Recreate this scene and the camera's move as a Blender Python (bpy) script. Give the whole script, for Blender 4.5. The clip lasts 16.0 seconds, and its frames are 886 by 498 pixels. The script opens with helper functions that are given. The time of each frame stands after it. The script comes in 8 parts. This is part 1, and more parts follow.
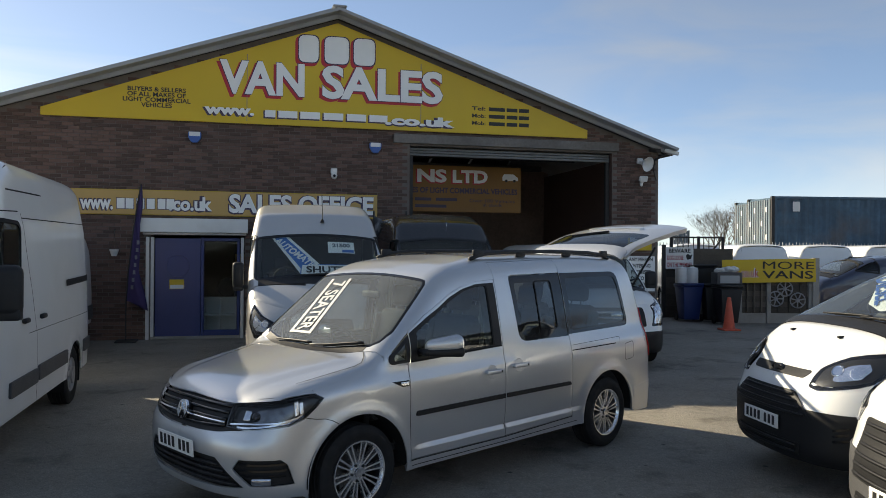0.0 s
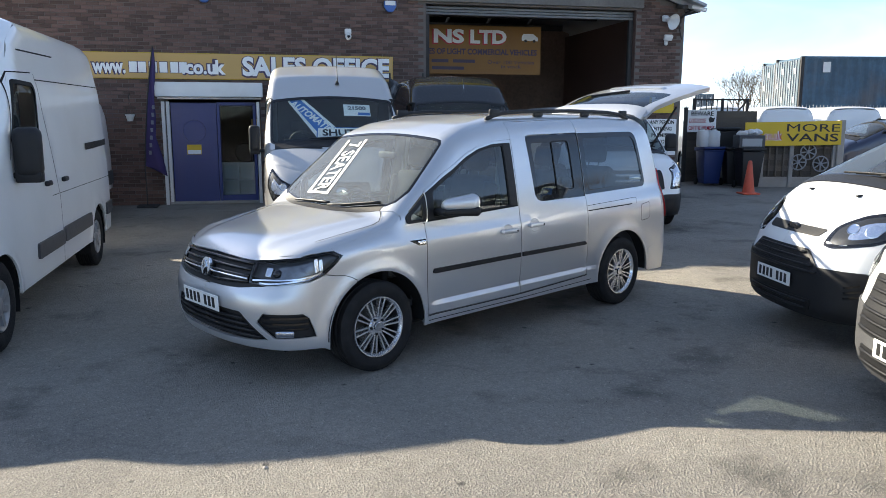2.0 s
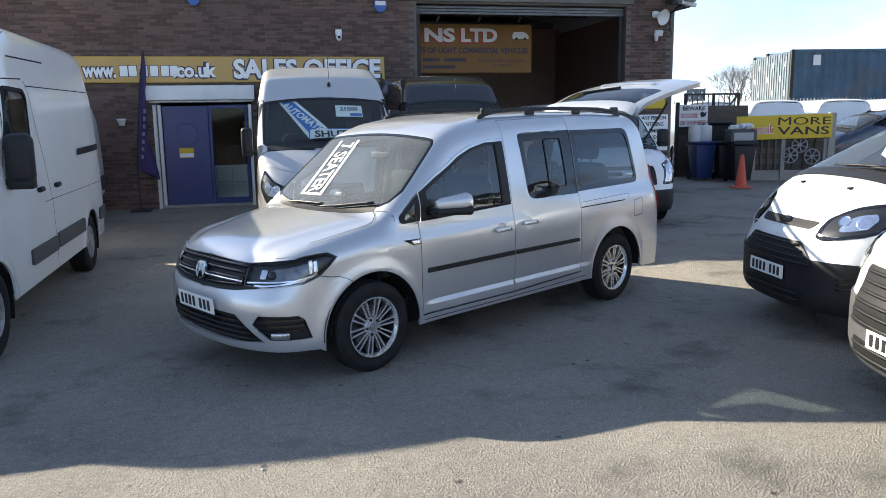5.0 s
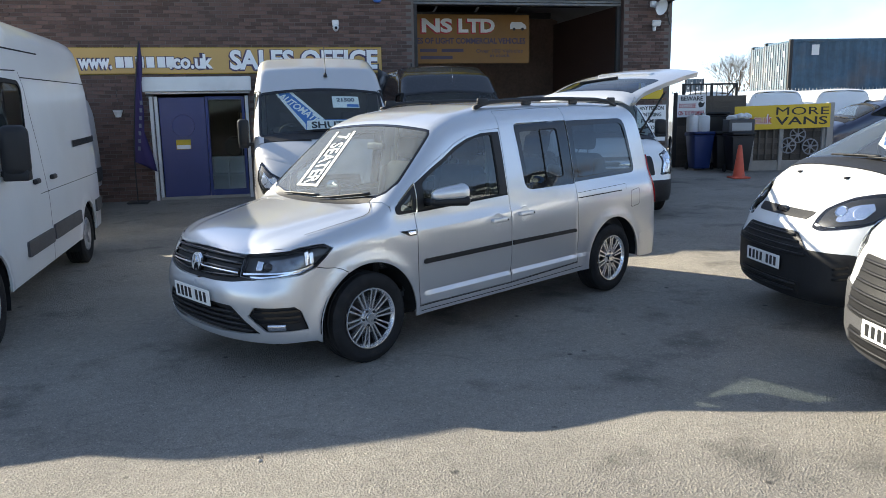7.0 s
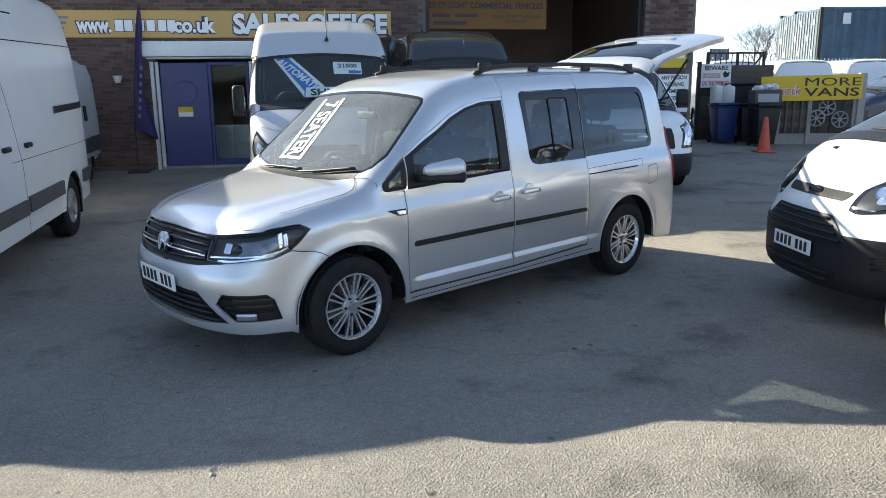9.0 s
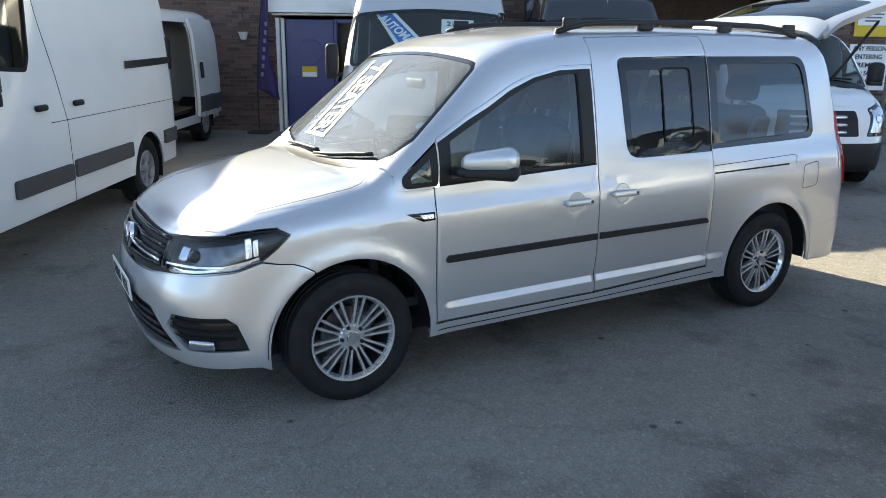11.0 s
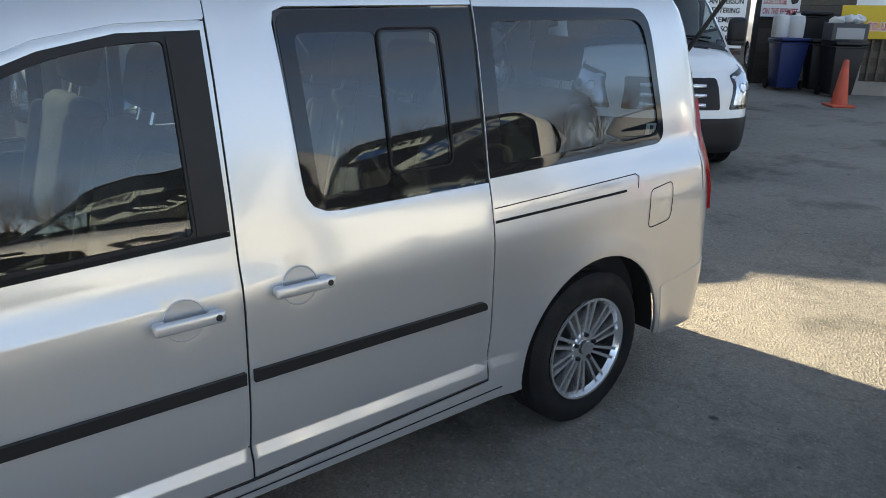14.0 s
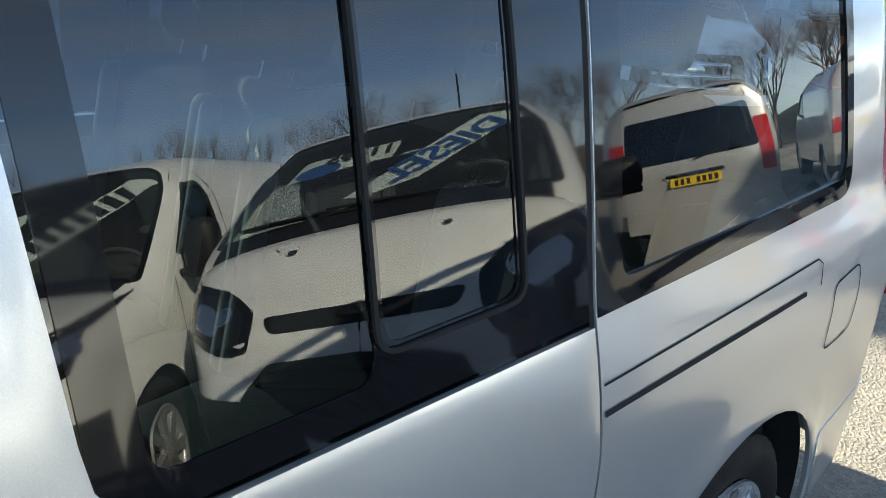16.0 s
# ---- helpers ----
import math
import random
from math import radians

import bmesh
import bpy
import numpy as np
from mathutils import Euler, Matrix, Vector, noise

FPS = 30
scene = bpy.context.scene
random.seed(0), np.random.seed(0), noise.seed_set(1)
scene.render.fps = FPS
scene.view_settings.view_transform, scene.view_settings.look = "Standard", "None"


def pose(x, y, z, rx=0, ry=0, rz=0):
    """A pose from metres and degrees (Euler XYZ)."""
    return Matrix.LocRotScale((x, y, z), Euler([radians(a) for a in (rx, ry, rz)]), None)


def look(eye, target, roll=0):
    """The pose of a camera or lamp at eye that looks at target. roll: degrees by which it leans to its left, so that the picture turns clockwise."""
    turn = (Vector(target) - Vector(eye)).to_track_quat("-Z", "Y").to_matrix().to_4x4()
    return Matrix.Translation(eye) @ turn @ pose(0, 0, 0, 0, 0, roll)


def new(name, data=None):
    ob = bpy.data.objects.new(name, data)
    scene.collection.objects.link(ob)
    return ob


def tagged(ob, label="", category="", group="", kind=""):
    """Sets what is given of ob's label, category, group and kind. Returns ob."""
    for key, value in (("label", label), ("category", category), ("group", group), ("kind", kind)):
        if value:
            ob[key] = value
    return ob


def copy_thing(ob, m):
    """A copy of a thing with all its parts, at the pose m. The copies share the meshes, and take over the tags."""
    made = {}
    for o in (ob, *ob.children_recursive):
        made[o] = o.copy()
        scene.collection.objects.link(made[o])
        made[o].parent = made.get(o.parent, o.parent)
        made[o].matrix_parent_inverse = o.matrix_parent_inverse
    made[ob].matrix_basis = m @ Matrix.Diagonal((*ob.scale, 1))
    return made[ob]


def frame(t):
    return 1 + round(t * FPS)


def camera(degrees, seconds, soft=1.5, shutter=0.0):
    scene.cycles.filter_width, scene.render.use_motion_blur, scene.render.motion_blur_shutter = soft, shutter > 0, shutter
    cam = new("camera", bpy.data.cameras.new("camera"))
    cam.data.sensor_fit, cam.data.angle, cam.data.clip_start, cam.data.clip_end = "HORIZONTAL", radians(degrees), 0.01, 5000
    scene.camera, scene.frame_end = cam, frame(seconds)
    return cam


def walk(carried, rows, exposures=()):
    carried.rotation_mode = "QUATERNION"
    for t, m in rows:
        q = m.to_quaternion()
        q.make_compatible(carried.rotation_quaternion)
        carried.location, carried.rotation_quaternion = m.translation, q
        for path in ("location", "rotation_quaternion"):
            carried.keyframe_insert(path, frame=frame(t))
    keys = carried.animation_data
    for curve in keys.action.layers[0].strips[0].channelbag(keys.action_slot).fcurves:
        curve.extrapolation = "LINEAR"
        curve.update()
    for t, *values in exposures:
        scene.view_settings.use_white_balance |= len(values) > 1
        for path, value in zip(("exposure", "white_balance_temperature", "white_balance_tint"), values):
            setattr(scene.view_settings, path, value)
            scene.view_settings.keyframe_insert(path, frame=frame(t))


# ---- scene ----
cam = camera(59.6, 16.0, 0.7)
PATH = [
    (0, (-3.339, -5.081, 1.865), (-1.939, -3.653, 1.871), 0.4),
    (0.5, (-3.333, -5.093, 1.84), (-1.955, -3.646, 1.763), 0.4),
    (1, (-3.345, -5.105, 1.799), (-1.98, -3.666, 1.543), 0.8),
    (1.5, (-3.347, -5.103, 1.813), (-1.975, -3.687, 1.481), 0.4),
    (2, (-3.339, -5.104, 1.813), (-1.991, -3.665, 1.477), 0.1),
    (2.5, (-3.35, -5.102, 1.811), (-2.018, -3.651, 1.463), -0.3),
    (3, (-3.355, -5.105, 1.81), (-2.017, -3.659, 1.464), -0.4),
    (3.5, (-3.35, -5.112, 1.811), (-2.012, -3.662, 1.481), -0.5),
    (4, (-3.341, -5.114, 1.814), (-1.996, -3.672, 1.482), -0.8),
    (4.5, (-3.345, -5.115, 1.817), (-1.99, -3.683, 1.482), -0.8),
    (7, (-3.329, -5.124, 1.813), (-1.972, -3.7, 1.452), -1.0),
    (7.5, (-3.308, -5.114, 1.804), (-1.961, -3.689, 1.409), -1.1),
    (8, (-3.234, -5.104, 1.795), (-1.895, -3.672, 1.4), -1.3),
    (8.5, (-3.074, -4.97, 1.779), (-1.729, -3.548, 1.37), -0.5),
    (9, (-2.814, -4.835, 1.785), (-1.502, -3.389, 1.349), -0.6),
    (9.5, (-2.401, -4.715, 1.774), (-1.232, -3.156, 1.324), -0.7),
    (9.7, (-2.262, -4.644, 1.772), (-1.126, -3.064, 1.31), -0.3),
    (11.8, (-0.917, -3.794, 1.734), (0.014, -2.109, 1.189), 0.8),
    (12, (-0.796, -3.697, 1.762), (0.2, -2.054, 1.206), 1.2),
    (12.5, (-0.451, -3.486, 1.714), (0.636, -1.891, 1.191), 0.6),
    (13, (-0.13, -3.208, 1.691), (1.122, -1.747, 1.144), 1.8),
    (13.5, (0.233, -3.06, 1.76), (1.522, -1.641, 1.189), 2.3),
    (14, (0.676, -2.717, 1.712), (1.891, -1.258, 1.083), 1.6),
    (14.5, (0.922, -2.292, 1.654), (2.076, -0.802, 0.985), 1.1),
    (15, (1.183, -1.925, 1.586), (2.313, -0.418, 0.914), 0.1),
    (15.5, (1.413, -1.628, 1.566), (2.594, -0.159, 0.899), 1.4),
    (16, (1.557, -1.408, 1.596), (2.866, -0.076, 0.882), 4.2),
]
walk(cam, [(t, look(eye, target, roll)) for t, eye, target, roll in PATH],
     exposures=[(0, 0.97, 7500, 7), (0.5, 0.80, 7300, 8), (1, 1.45, 6900, 8), (1.5, 1.80, 6750, 8), (4.5, 1.80, 6750, 8), (7, 1.80, 6700, 7), (9, 1.88, 6700, 5), (11.8, 2.22, 7200, 4), (12.5, 2.28, 7500, 5), (13.5, 1.98, 7800, 6), (14.5, 2.22, 7800, 5), (15.5, 2.20, 7100, 2), (16, 2.32, 6800, 1)])

# ---- world, sun, exposure ----
from mathutils import geometry

SUN_AZ = radians(103.0)          # the sun's bearing in the plan, from +x
SUN_EL = radians(27.0)
world = bpy.data.worlds.new("sky")
scene.world = world
world.use_nodes = True
wn = world.node_tree
sky = wn.nodes.new("ShaderNodeTexSky")
sky.sky_type = "NISHITA"
sky.sun_disc = False
sky.sun_elevation = SUN_EL
sky.sun_rotation = math.pi / 2 - SUN_AZ
sky.air_density, sky.dust_density, sky.ozone_density = 0.55, 0.32, 2.6
wn.nodes["Background"].inputs["Strength"].default_value = 0.104
# a clear, deep blue day
shs = wn.nodes.new("ShaderNodeHueSaturation")
shs.inputs["Saturation"].default_value = 0.98
wn.links.new(sky.outputs[0], shs.inputs["Color"])
# thin drawn-out cloud over the clear sky
stc = wn.nodes.new("ShaderNodeTexCoord")
smp = wn.nodes.new("ShaderNodeMapping")
smp.inputs["Scale"].default_value, smp.inputs["Rotation"].default_value = (0.8, 2.2, 7.0), (0.12, 0.0, 0.6)
snz = wn.nodes.new("ShaderNodeTexNoise")
snz.inputs["Scale"].default_value, snz.inputs["Detail"].default_value, snz.inputs["Distortion"].default_value = 1.6, 7.0, 0.6
smr = wn.nodes.new("ShaderNodeMapRange")
smr.inputs["From Min"].default_value, smr.inputs["From Max"].default_value = 0.42, 0.75
smr.inputs["To Min"].default_value, smr.inputs["To Max"].default_value = 0.0, 0.5
sbw = wn.nodes.new("ShaderNodeRGBToBW")
sgn = wn.nodes.new("ShaderNodeMath")
sgn.operation, sgn.inputs[1].default_value = "MULTIPLY", 1.45
scl = wn.nodes.new("ShaderNodeMix")
scl.data_type = "RGBA"
wn.links.new(stc.outputs["Generated"], smp.inputs["Vector"])
wn.links.new(smp.outputs[0], snz.inputs["Vector"])
wn.links.new(snz.outputs[0], smr.inputs["Value"])
wn.links.new(shs.outputs[0], sbw.inputs[0])
wn.links.new(sbw.outputs[0], sgn.inputs[0])
wn.links.new(smr.outputs[0], scl.inputs["Factor"])
wn.links.new(shs.outputs[0], scl.inputs[6])
wn.links.new(sgn.outputs[0], scl.inputs[7])
# thin haze evens the sky out between zenith and horizon
shz = wn.nodes.new("ShaderNodeMix")
shz.data_type = "RGBA"
shz.inputs["Factor"].default_value = 0.2
shz.inputs[7].default_value = (1.5, 2.1, 3.2, 1)
wn.links.new(scl.outputs[2], shz.inputs[6])
wn.links.new(shz.outputs[2], wn.nodes["Background"].inputs[0])
sun_dir = Vector((math.cos(SUN_AZ) * math.cos(SUN_EL), math.sin(SUN_AZ) * math.cos(SUN_EL), math.sin(SUN_EL)))
sun = new("sun", bpy.data.lights.new("sun", "SUN"))
sun.data.energy, sun.data.angle, sun.data.color = 4.05, radians(0.6), (1.0, 0.92, 0.78)
sun.matrix_world = look((0, 0, 30), Vector((0, 0, 30)) - sun_dir)


# ---- materials ----
def mat(name, base, rough=0.6, metal=0.0, var=0.0, scale=4.0, fine=0.0, fscale=60.0, bump=0.0, bscale=80.0, coat=0.0, stain=None, stain_amt=0.0, spec=0.5, rand=0.0, emit=0.0):
    """Principled surface with broad and fine variation, stains and relief, at world size."""
    m = bpy.data.materials.new(name)
    m.use_nodes = True
    nt = m.node_tree
    b = nt.nodes["Principled BSDF"]
    b.inputs["Roughness"].default_value = rough
    b.inputs["Metallic"].default_value = metal
    b.inputs["Specular IOR Level"].default_value = spec
    b.inputs["Coat Weight"].default_value = coat
    b.inputs["Coat Roughness"].default_value = 0.03
    b.inputs["Base Color"].default_value = (*base, 1)
    if emit:
        b.inputs["Emission Color"].default_value = (*base, 1)
        b.inputs["Emission Strength"].default_value = emit
    if not (var or fine or bump or stain or rand):
        return m
    tc = nt.nodes.new("ShaderNodeTexCoord")

    def noise_tex(sc, detail=4.0):
        n = nt.nodes.new("ShaderNodeTexNoise")
        n.inputs["Scale"].default_value = sc
        n.inputs["Detail"].default_value = detail
        nt.links.new(tc.outputs["Object"], n.inputs["Vector"])
        return n

    col = nt.nodes.new("ShaderNodeRGB")
    col.outputs[0].default_value = (*base, 1)
    cur = col.outputs[0]

    def scale_by(src, amt):
        nonlocal cur
        mr = nt.nodes.new("ShaderNodeMapRange")
        mr.inputs["From Min"].default_value, mr.inputs["From Max"].default_value = 0.25, 0.75
        mr.inputs["To Min"].default_value, mr.inputs["To Max"].default_value = 1 - amt, 1 + amt
        nt.links.new(src, mr.inputs["Value"])
        mx = nt.nodes.new("ShaderNodeVectorMath")
        mx.operation = "SCALE"
        nt.links.new(cur, mx.inputs[0])
        nt.links.new(mr.outputs[0], mx.inputs["Scale"])
        cur = mx.outputs[0]

    if var:
        scale_by(noise_tex(scale).outputs[0], var)
    if fine:
        scale_by(noise_tex(fscale, 6.0).outputs[0], fine)
    if rand:
        oi = nt.nodes.new("ShaderNodeObjectInfo")
        gi = nt.nodes.new("ShaderNodeNewGeometry")
        ad = nt.nodes.new("ShaderNodeMath")
        ad.operation = "ADD"
        nt.links.new(oi.outputs["Random"], ad.inputs[0])
        nt.links.new(gi.outputs["Random Per Island"], ad.inputs[1])
        fr = nt.nodes.new("ShaderNodeMath")
        fr.operation = "FRACT"
        nt.links.new(ad.outputs[0], fr.inputs[0])
        scale_by(fr.outputs[0], rand)
    if stain:
        n = noise_tex(scale * 0.6, 8.0)
        rp = nt.nodes.new("ShaderNodeMapRange")
        rp.inputs["From Min"].default_value, rp.inputs["From Max"].default_value = 0.52, 0.7
        rp.inputs["To Min"].default_value, rp.inputs["To Max"].default_value = 0.0, stain_amt
        nt.links.new(n.outputs[0], rp.inputs["Value"])
        mx = nt.nodes.new("ShaderNodeMix")
        mx.data_type = "RGBA"
        nt.links.new(rp.outputs[0], mx.inputs["Factor"])
        nt.links.new(cur, mx.inputs[6])
        mx.inputs[7].default_value = (*stain, 1)
        cur = mx.outputs[2]
    nt.links.new(cur, b.inputs["Base Color"])
    if bump:
        bp = nt.nodes.new("ShaderNodeBump")
        bp.inputs["Strength"].default_value = min(1.0, bump)
        bp.inputs["Distance"].default_value = 0.01 * max(1.0, bump)
        nt.links.new(noise_tex(bscale, 6.0).outputs[0], bp.inputs["Height"])
        nt.links.new(bp.outputs[0], b.inputs["Normal"])
    return m


def glass_mat(name, tint, ior=1.52, rough=0.0, dust_glare=0.0):
    """A pane: what lies behind is dimmed by the tint, gloss rises with the grazing angle."""
    m = bpy.data.materials.new(name)
    m.use_nodes = True
    nt = m.node_tree
    nt.nodes.clear()
    out = nt.nodes.new("ShaderNodeOutputMaterial")
    mix = nt.nodes.new("ShaderNodeMixShader")
    tr = nt.nodes.new("ShaderNodeBsdfTransparent")
    tr.inputs[0].default_value = (*tint, 1)
    gl = nt.nodes.new("ShaderNodeBsdfGlossy")
    gl.inputs["Roughness"].default_value = rough
    lw = nt.nodes.new("ShaderNodeLayerWeight")
    lw.inputs["Blend"].default_value = 0.5
    pw = nt.nodes.new("ShaderNodeMath")
    pw.operation, pw.inputs[1].default_value = "POWER", 5.0
    r0 = ((ior - 1) / (ior + 1)) ** 2
    ml = nt.nodes.new("ShaderNodeMath")
    ml.operation, ml.inputs[1].default_value, ml.inputs[2].default_value = "MULTIPLY_ADD", 1 - r0, r0
    nt.links.new(lw.outputs["Facing"], pw.inputs[0])
    nt.links.new(pw.outputs[0], ml.inputs[0])
    nt.links.new(ml.outputs[0], mix.inputs[0])
    nt.links.new(tr.outputs[0], mix.inputs[1])
    nt.links.new(gl.outputs[0], mix.inputs[2])
    if dust_glare:
        # an uneven dusty film, bluish-white: sky glare on the screen is put into it
        tc = nt.nodes.new("ShaderNodeTexCoord")
        nz = nt.nodes.new("ShaderNodeTexNoise")
        nz.inputs["Scale"].default_value, nz.inputs["Detail"].default_value = 2.5, 5.0
        nt.links.new(tc.outputs["Object"], nz.inputs["Vector"])
        mr = nt.nodes.new("ShaderNodeMapRange")
        mr.inputs["From Min"].default_value, mr.inputs["From Max"].default_value = 0.3, 0.7
        mr.inputs["To Min"].default_value, mr.inputs["To Max"].default_value = dust_glare * 0.75, dust_glare * 1.25
        nt.links.new(nz.outputs[0], mr.inputs["Value"])
        df = nt.nodes.new("ShaderNodeBsdfDiffuse")
        df.inputs[0].default_value = (0.70, 0.76, 0.79, 1)
        top = nt.nodes.new("ShaderNodeMixShader")
        nt.links.new(mr.outputs[0], top.inputs[0])
        nt.links.new(mix.outputs[0], top.inputs[1])
        nt.links.new(df.outputs[0], top.inputs[2])
        mix = top
    nt.links.new(mix.outputs[0], out.inputs[0])
    return m


def flake_paint(name, base, metal, rough):
    """Metallic car paint under a clear coat, with a fine flake."""
    m = mat(name, base, rough, metal, fine=0.10, fscale=900.0, var=0.015, scale=1.2, coat=1.0)
    return m


SILVER = flake_paint("silver_paint", (0.575, 0.585, 0.595), 0.62, 0.32)
SILVER.node_tree.nodes["Principled BSDF"].inputs["Coat IOR"].default_value = 1.6
SILVER.node_tree.nodes["Principled BSDF"].inputs["Coat Roughness"].default_value = 0.09
WHITE_P = mat("white_paint", (0.80, 0.80, 0.78), 0.35, var=0.03, scale=2.0, coat=0.8, stain=(0.62, 0.60, 0.55), stain_amt=0.18)
VAN_SILVER = flake_paint("warm_silver_paint", (0.56, 0.55, 0.53), 0.6, 0.38)
BLACK_P = mat("black_paint", (0.012, 0.012, 0.014), 0.25, coat=1.0, var=0.1, stain=(0.05, 0.045, 0.04), stain_amt=0.3)
BLUE_P = mat("dark_blue_paint", (0.02, 0.028, 0.06), 0.3, coat=0.8, var=0.1)
PLASTIC = mat("black_plastic", (0.014, 0.014, 0.015), 0.5, var=0.15, scale=6, bump=0.12, bscale=500, spec=0.3)
GREYPL = mat("grey_plastic", (0.06, 0.06, 0.062), 0.6, var=0.15, scale=6, bump=0.15, bscale=400)
GLOSSBLACK = mat("gloss_black", (0.008, 0.008, 0.009), 0.04, coat=0.0, spec=0.5)
GAP = mat("gap_black", (0.006, 0.006, 0.006), 0.9)
RUBBER = mat("tyre_rubber", (0.016, 0.016, 0.0165), 0.7, var=0.25, scale=12, bump=0.3, bscale=160, stain=(0.045, 0.042, 0.038), stain_amt=0.3, spec=0.2)
ALLOY = mat("alloy", (0.82, 0.82, 0.825), 0.2, 0.85, var=0.05, scale=20)
# shaded copy of the alloy: the dark behind the spokes is in its colour
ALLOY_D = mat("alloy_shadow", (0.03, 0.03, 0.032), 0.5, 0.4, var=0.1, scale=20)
CHROME = mat("chrome", (0.85, 0.85, 0.86), 0.08, 1.0)
TRIMSILVER = mat("wheel_trim_silver", (0.33, 0.33, 0.335), 0.38, 0.6, var=0.08, scale=14)
DISC = mat("brake_disc", (0.09, 0.085, 0.08), 0.4, 0.8, var=0.2, scale=30)
GLASS = glass_mat("clear_glass", (0.66, 0.72, 0.71))
GLASS_T = glass_mat("tinted_glass", (0.17, 0.215, 0.235), 1.86)
GLASS_W = glass_mat("windscreen_glass", (0.80, 0.86, 0.84), 1.52, dust_glare=0.025)
# thicker film here: the screen's bright sky glare is painted by it
GLASS_WD = glass_mat("dusty_glare_windscreen_glass", (0.72, 0.79, 0.77), 1.6, dust_glare=0.11)
GLASS_D = glass_mat("door_window_glass", (0.36, 0.42, 0.43), 1.8)
LENS = glass_mat("lamp_lens", (0.92, 0.93, 0.95), 1.38)
RED = mat("red_lens", (0.42, 0.012, 0.012), 0.12, coat=1.0)
AMBER = mat("amber_lens", (0.7, 0.22, 0.02), 0.15, coat=1.0)
REFLECTOR = mat("lamp_reflector", (0.82, 0.83, 0.85), 0.12, 0.95, bump=0.25, bscale=45)
LAMPCLEAR = mat("clear_lamp_bowl", (0.20, 0.21, 0.22), 0.25, 0.7, var=0.4, scale=22)
LAMPDARK = mat("lamp_lining", (0.025, 0.026, 0.028), 0.3, 0.3)
PLATE_W = mat("plate_white", (0.78, 0.78, 0.74), 0.35, var=0.04, scale=12)
PLATE_Y = mat("plate_yellow", (0.72, 0.50, 0.04), 0.35, var=0.04, scale=12)
INK = mat("black_ink", (0.012, 0.012, 0.012), 0.5)
SEAT = mat("grey_seat_cloth", (0.06, 0.06, 0.065), 0.9, var=0.2, scale=9, bump=0.4, bscale=260)
SEAT_L = mat("pale_seat_cloth", (0.50, 0.49, 0.45), 0.9, var=0.15, scale=9, bump=0.4, bscale=260)
DASH = mat("dash_plastic", (0.035, 0.035, 0.037), 0.65, var=0.15, bump=0.2, bscale=300)
LINER = mat("headlining", (0.24, 0.24, 0.23), 0.9, var=0.08)
STICK_W = mat("white_sticker", (0.85, 0.85, 0.83), 0.45, var=0.03, scale=10)
STICK_S = mat("silvery_sticker", (0.46, 0.47, 0.47), 0.5, var=0.05, scale=10)
STICK_B = mat("blue_sticker", (0.02, 0.10, 0.36), 0.4, var=0.05, scale=8)


# ---- mesh tools ----
def link(name, me, material, parent=None, label="", m=None):
    ob = new(name, me)
    if material is not None and not me.materials:
        me.materials.append(material)
    if parent is not None:
        ob.parent = parent
    if m is not None:
        ob.matrix_basis = m
    if label:
        tagged(ob, label)
    return ob


def mesh(name, verts, faces, smooth=False, normals=None):
    me = bpy.data.meshes.new(name)
    me.from_pydata([tuple(v) for v in verts], [], [tuple(int(i) for i in f) for f in faces])
    me.update()
    if smooth:
        me.polygons.foreach_set("use_smooth", [True] * len(me.polygons))
    if normals is not None:
        me.normals_split_custom_set_from_vertices([tuple(n) for n in normals])
    return me


def part(name, bm, material, parent, label="", m=None, smooth=None):
    """Links a bmesh as one mesh object under a thing or part; smooth: the angle in degrees below which edges are shaded round."""
    me = bpy.data.meshes.new(name)
    if smooth is not None:
        for f in bm.faces:
            f.smooth = True
        for e in bm.edges:
            if len(e.link_faces) == 2 and e.calc_face_angle(0.0) > radians(smooth):
                e.smooth = False
    bm.to_mesh(me)
    bm.free()
    return link(name, me, material, parent, label, m)


def thing(name, label, category, m=None, group="", kind=""):
    ob = new(name)
    ob.empty_display_size = 0.2
    if m is not None:
        ob.matrix_world = m
    return tagged(ob, label, category, group, kind)


def box(sx, sy, sz, bevel=0.0, seg=2, at=(0, 0, 0), rot=(0, 0, 0), bm=None):
    """A box of that size centred at 'at', its edges rounded."""
    bm = bm or bmesh.new()
    r = bmesh.ops.create_cube(bm, size=1.0)
    vs = r["verts"]
    bmesh.ops.scale(bm, vec=(sx, sy, sz), verts=vs)
    if bevel:
        es = list({e for v in vs for e in v.link_edges})
        rb = bmesh.ops.bevel(bm, geom=es, offset=min(bevel, 0.49 * min(sx, sy, sz)), segments=seg, affect="EDGES", profile=0.5)
        vs = list({v for f in rb["faces"] for v in f.verts} | {v for v in vs if v.is_valid})
    bmesh.ops.transform(bm, matrix=pose(*at, *rot), verts=vs)
    return bm


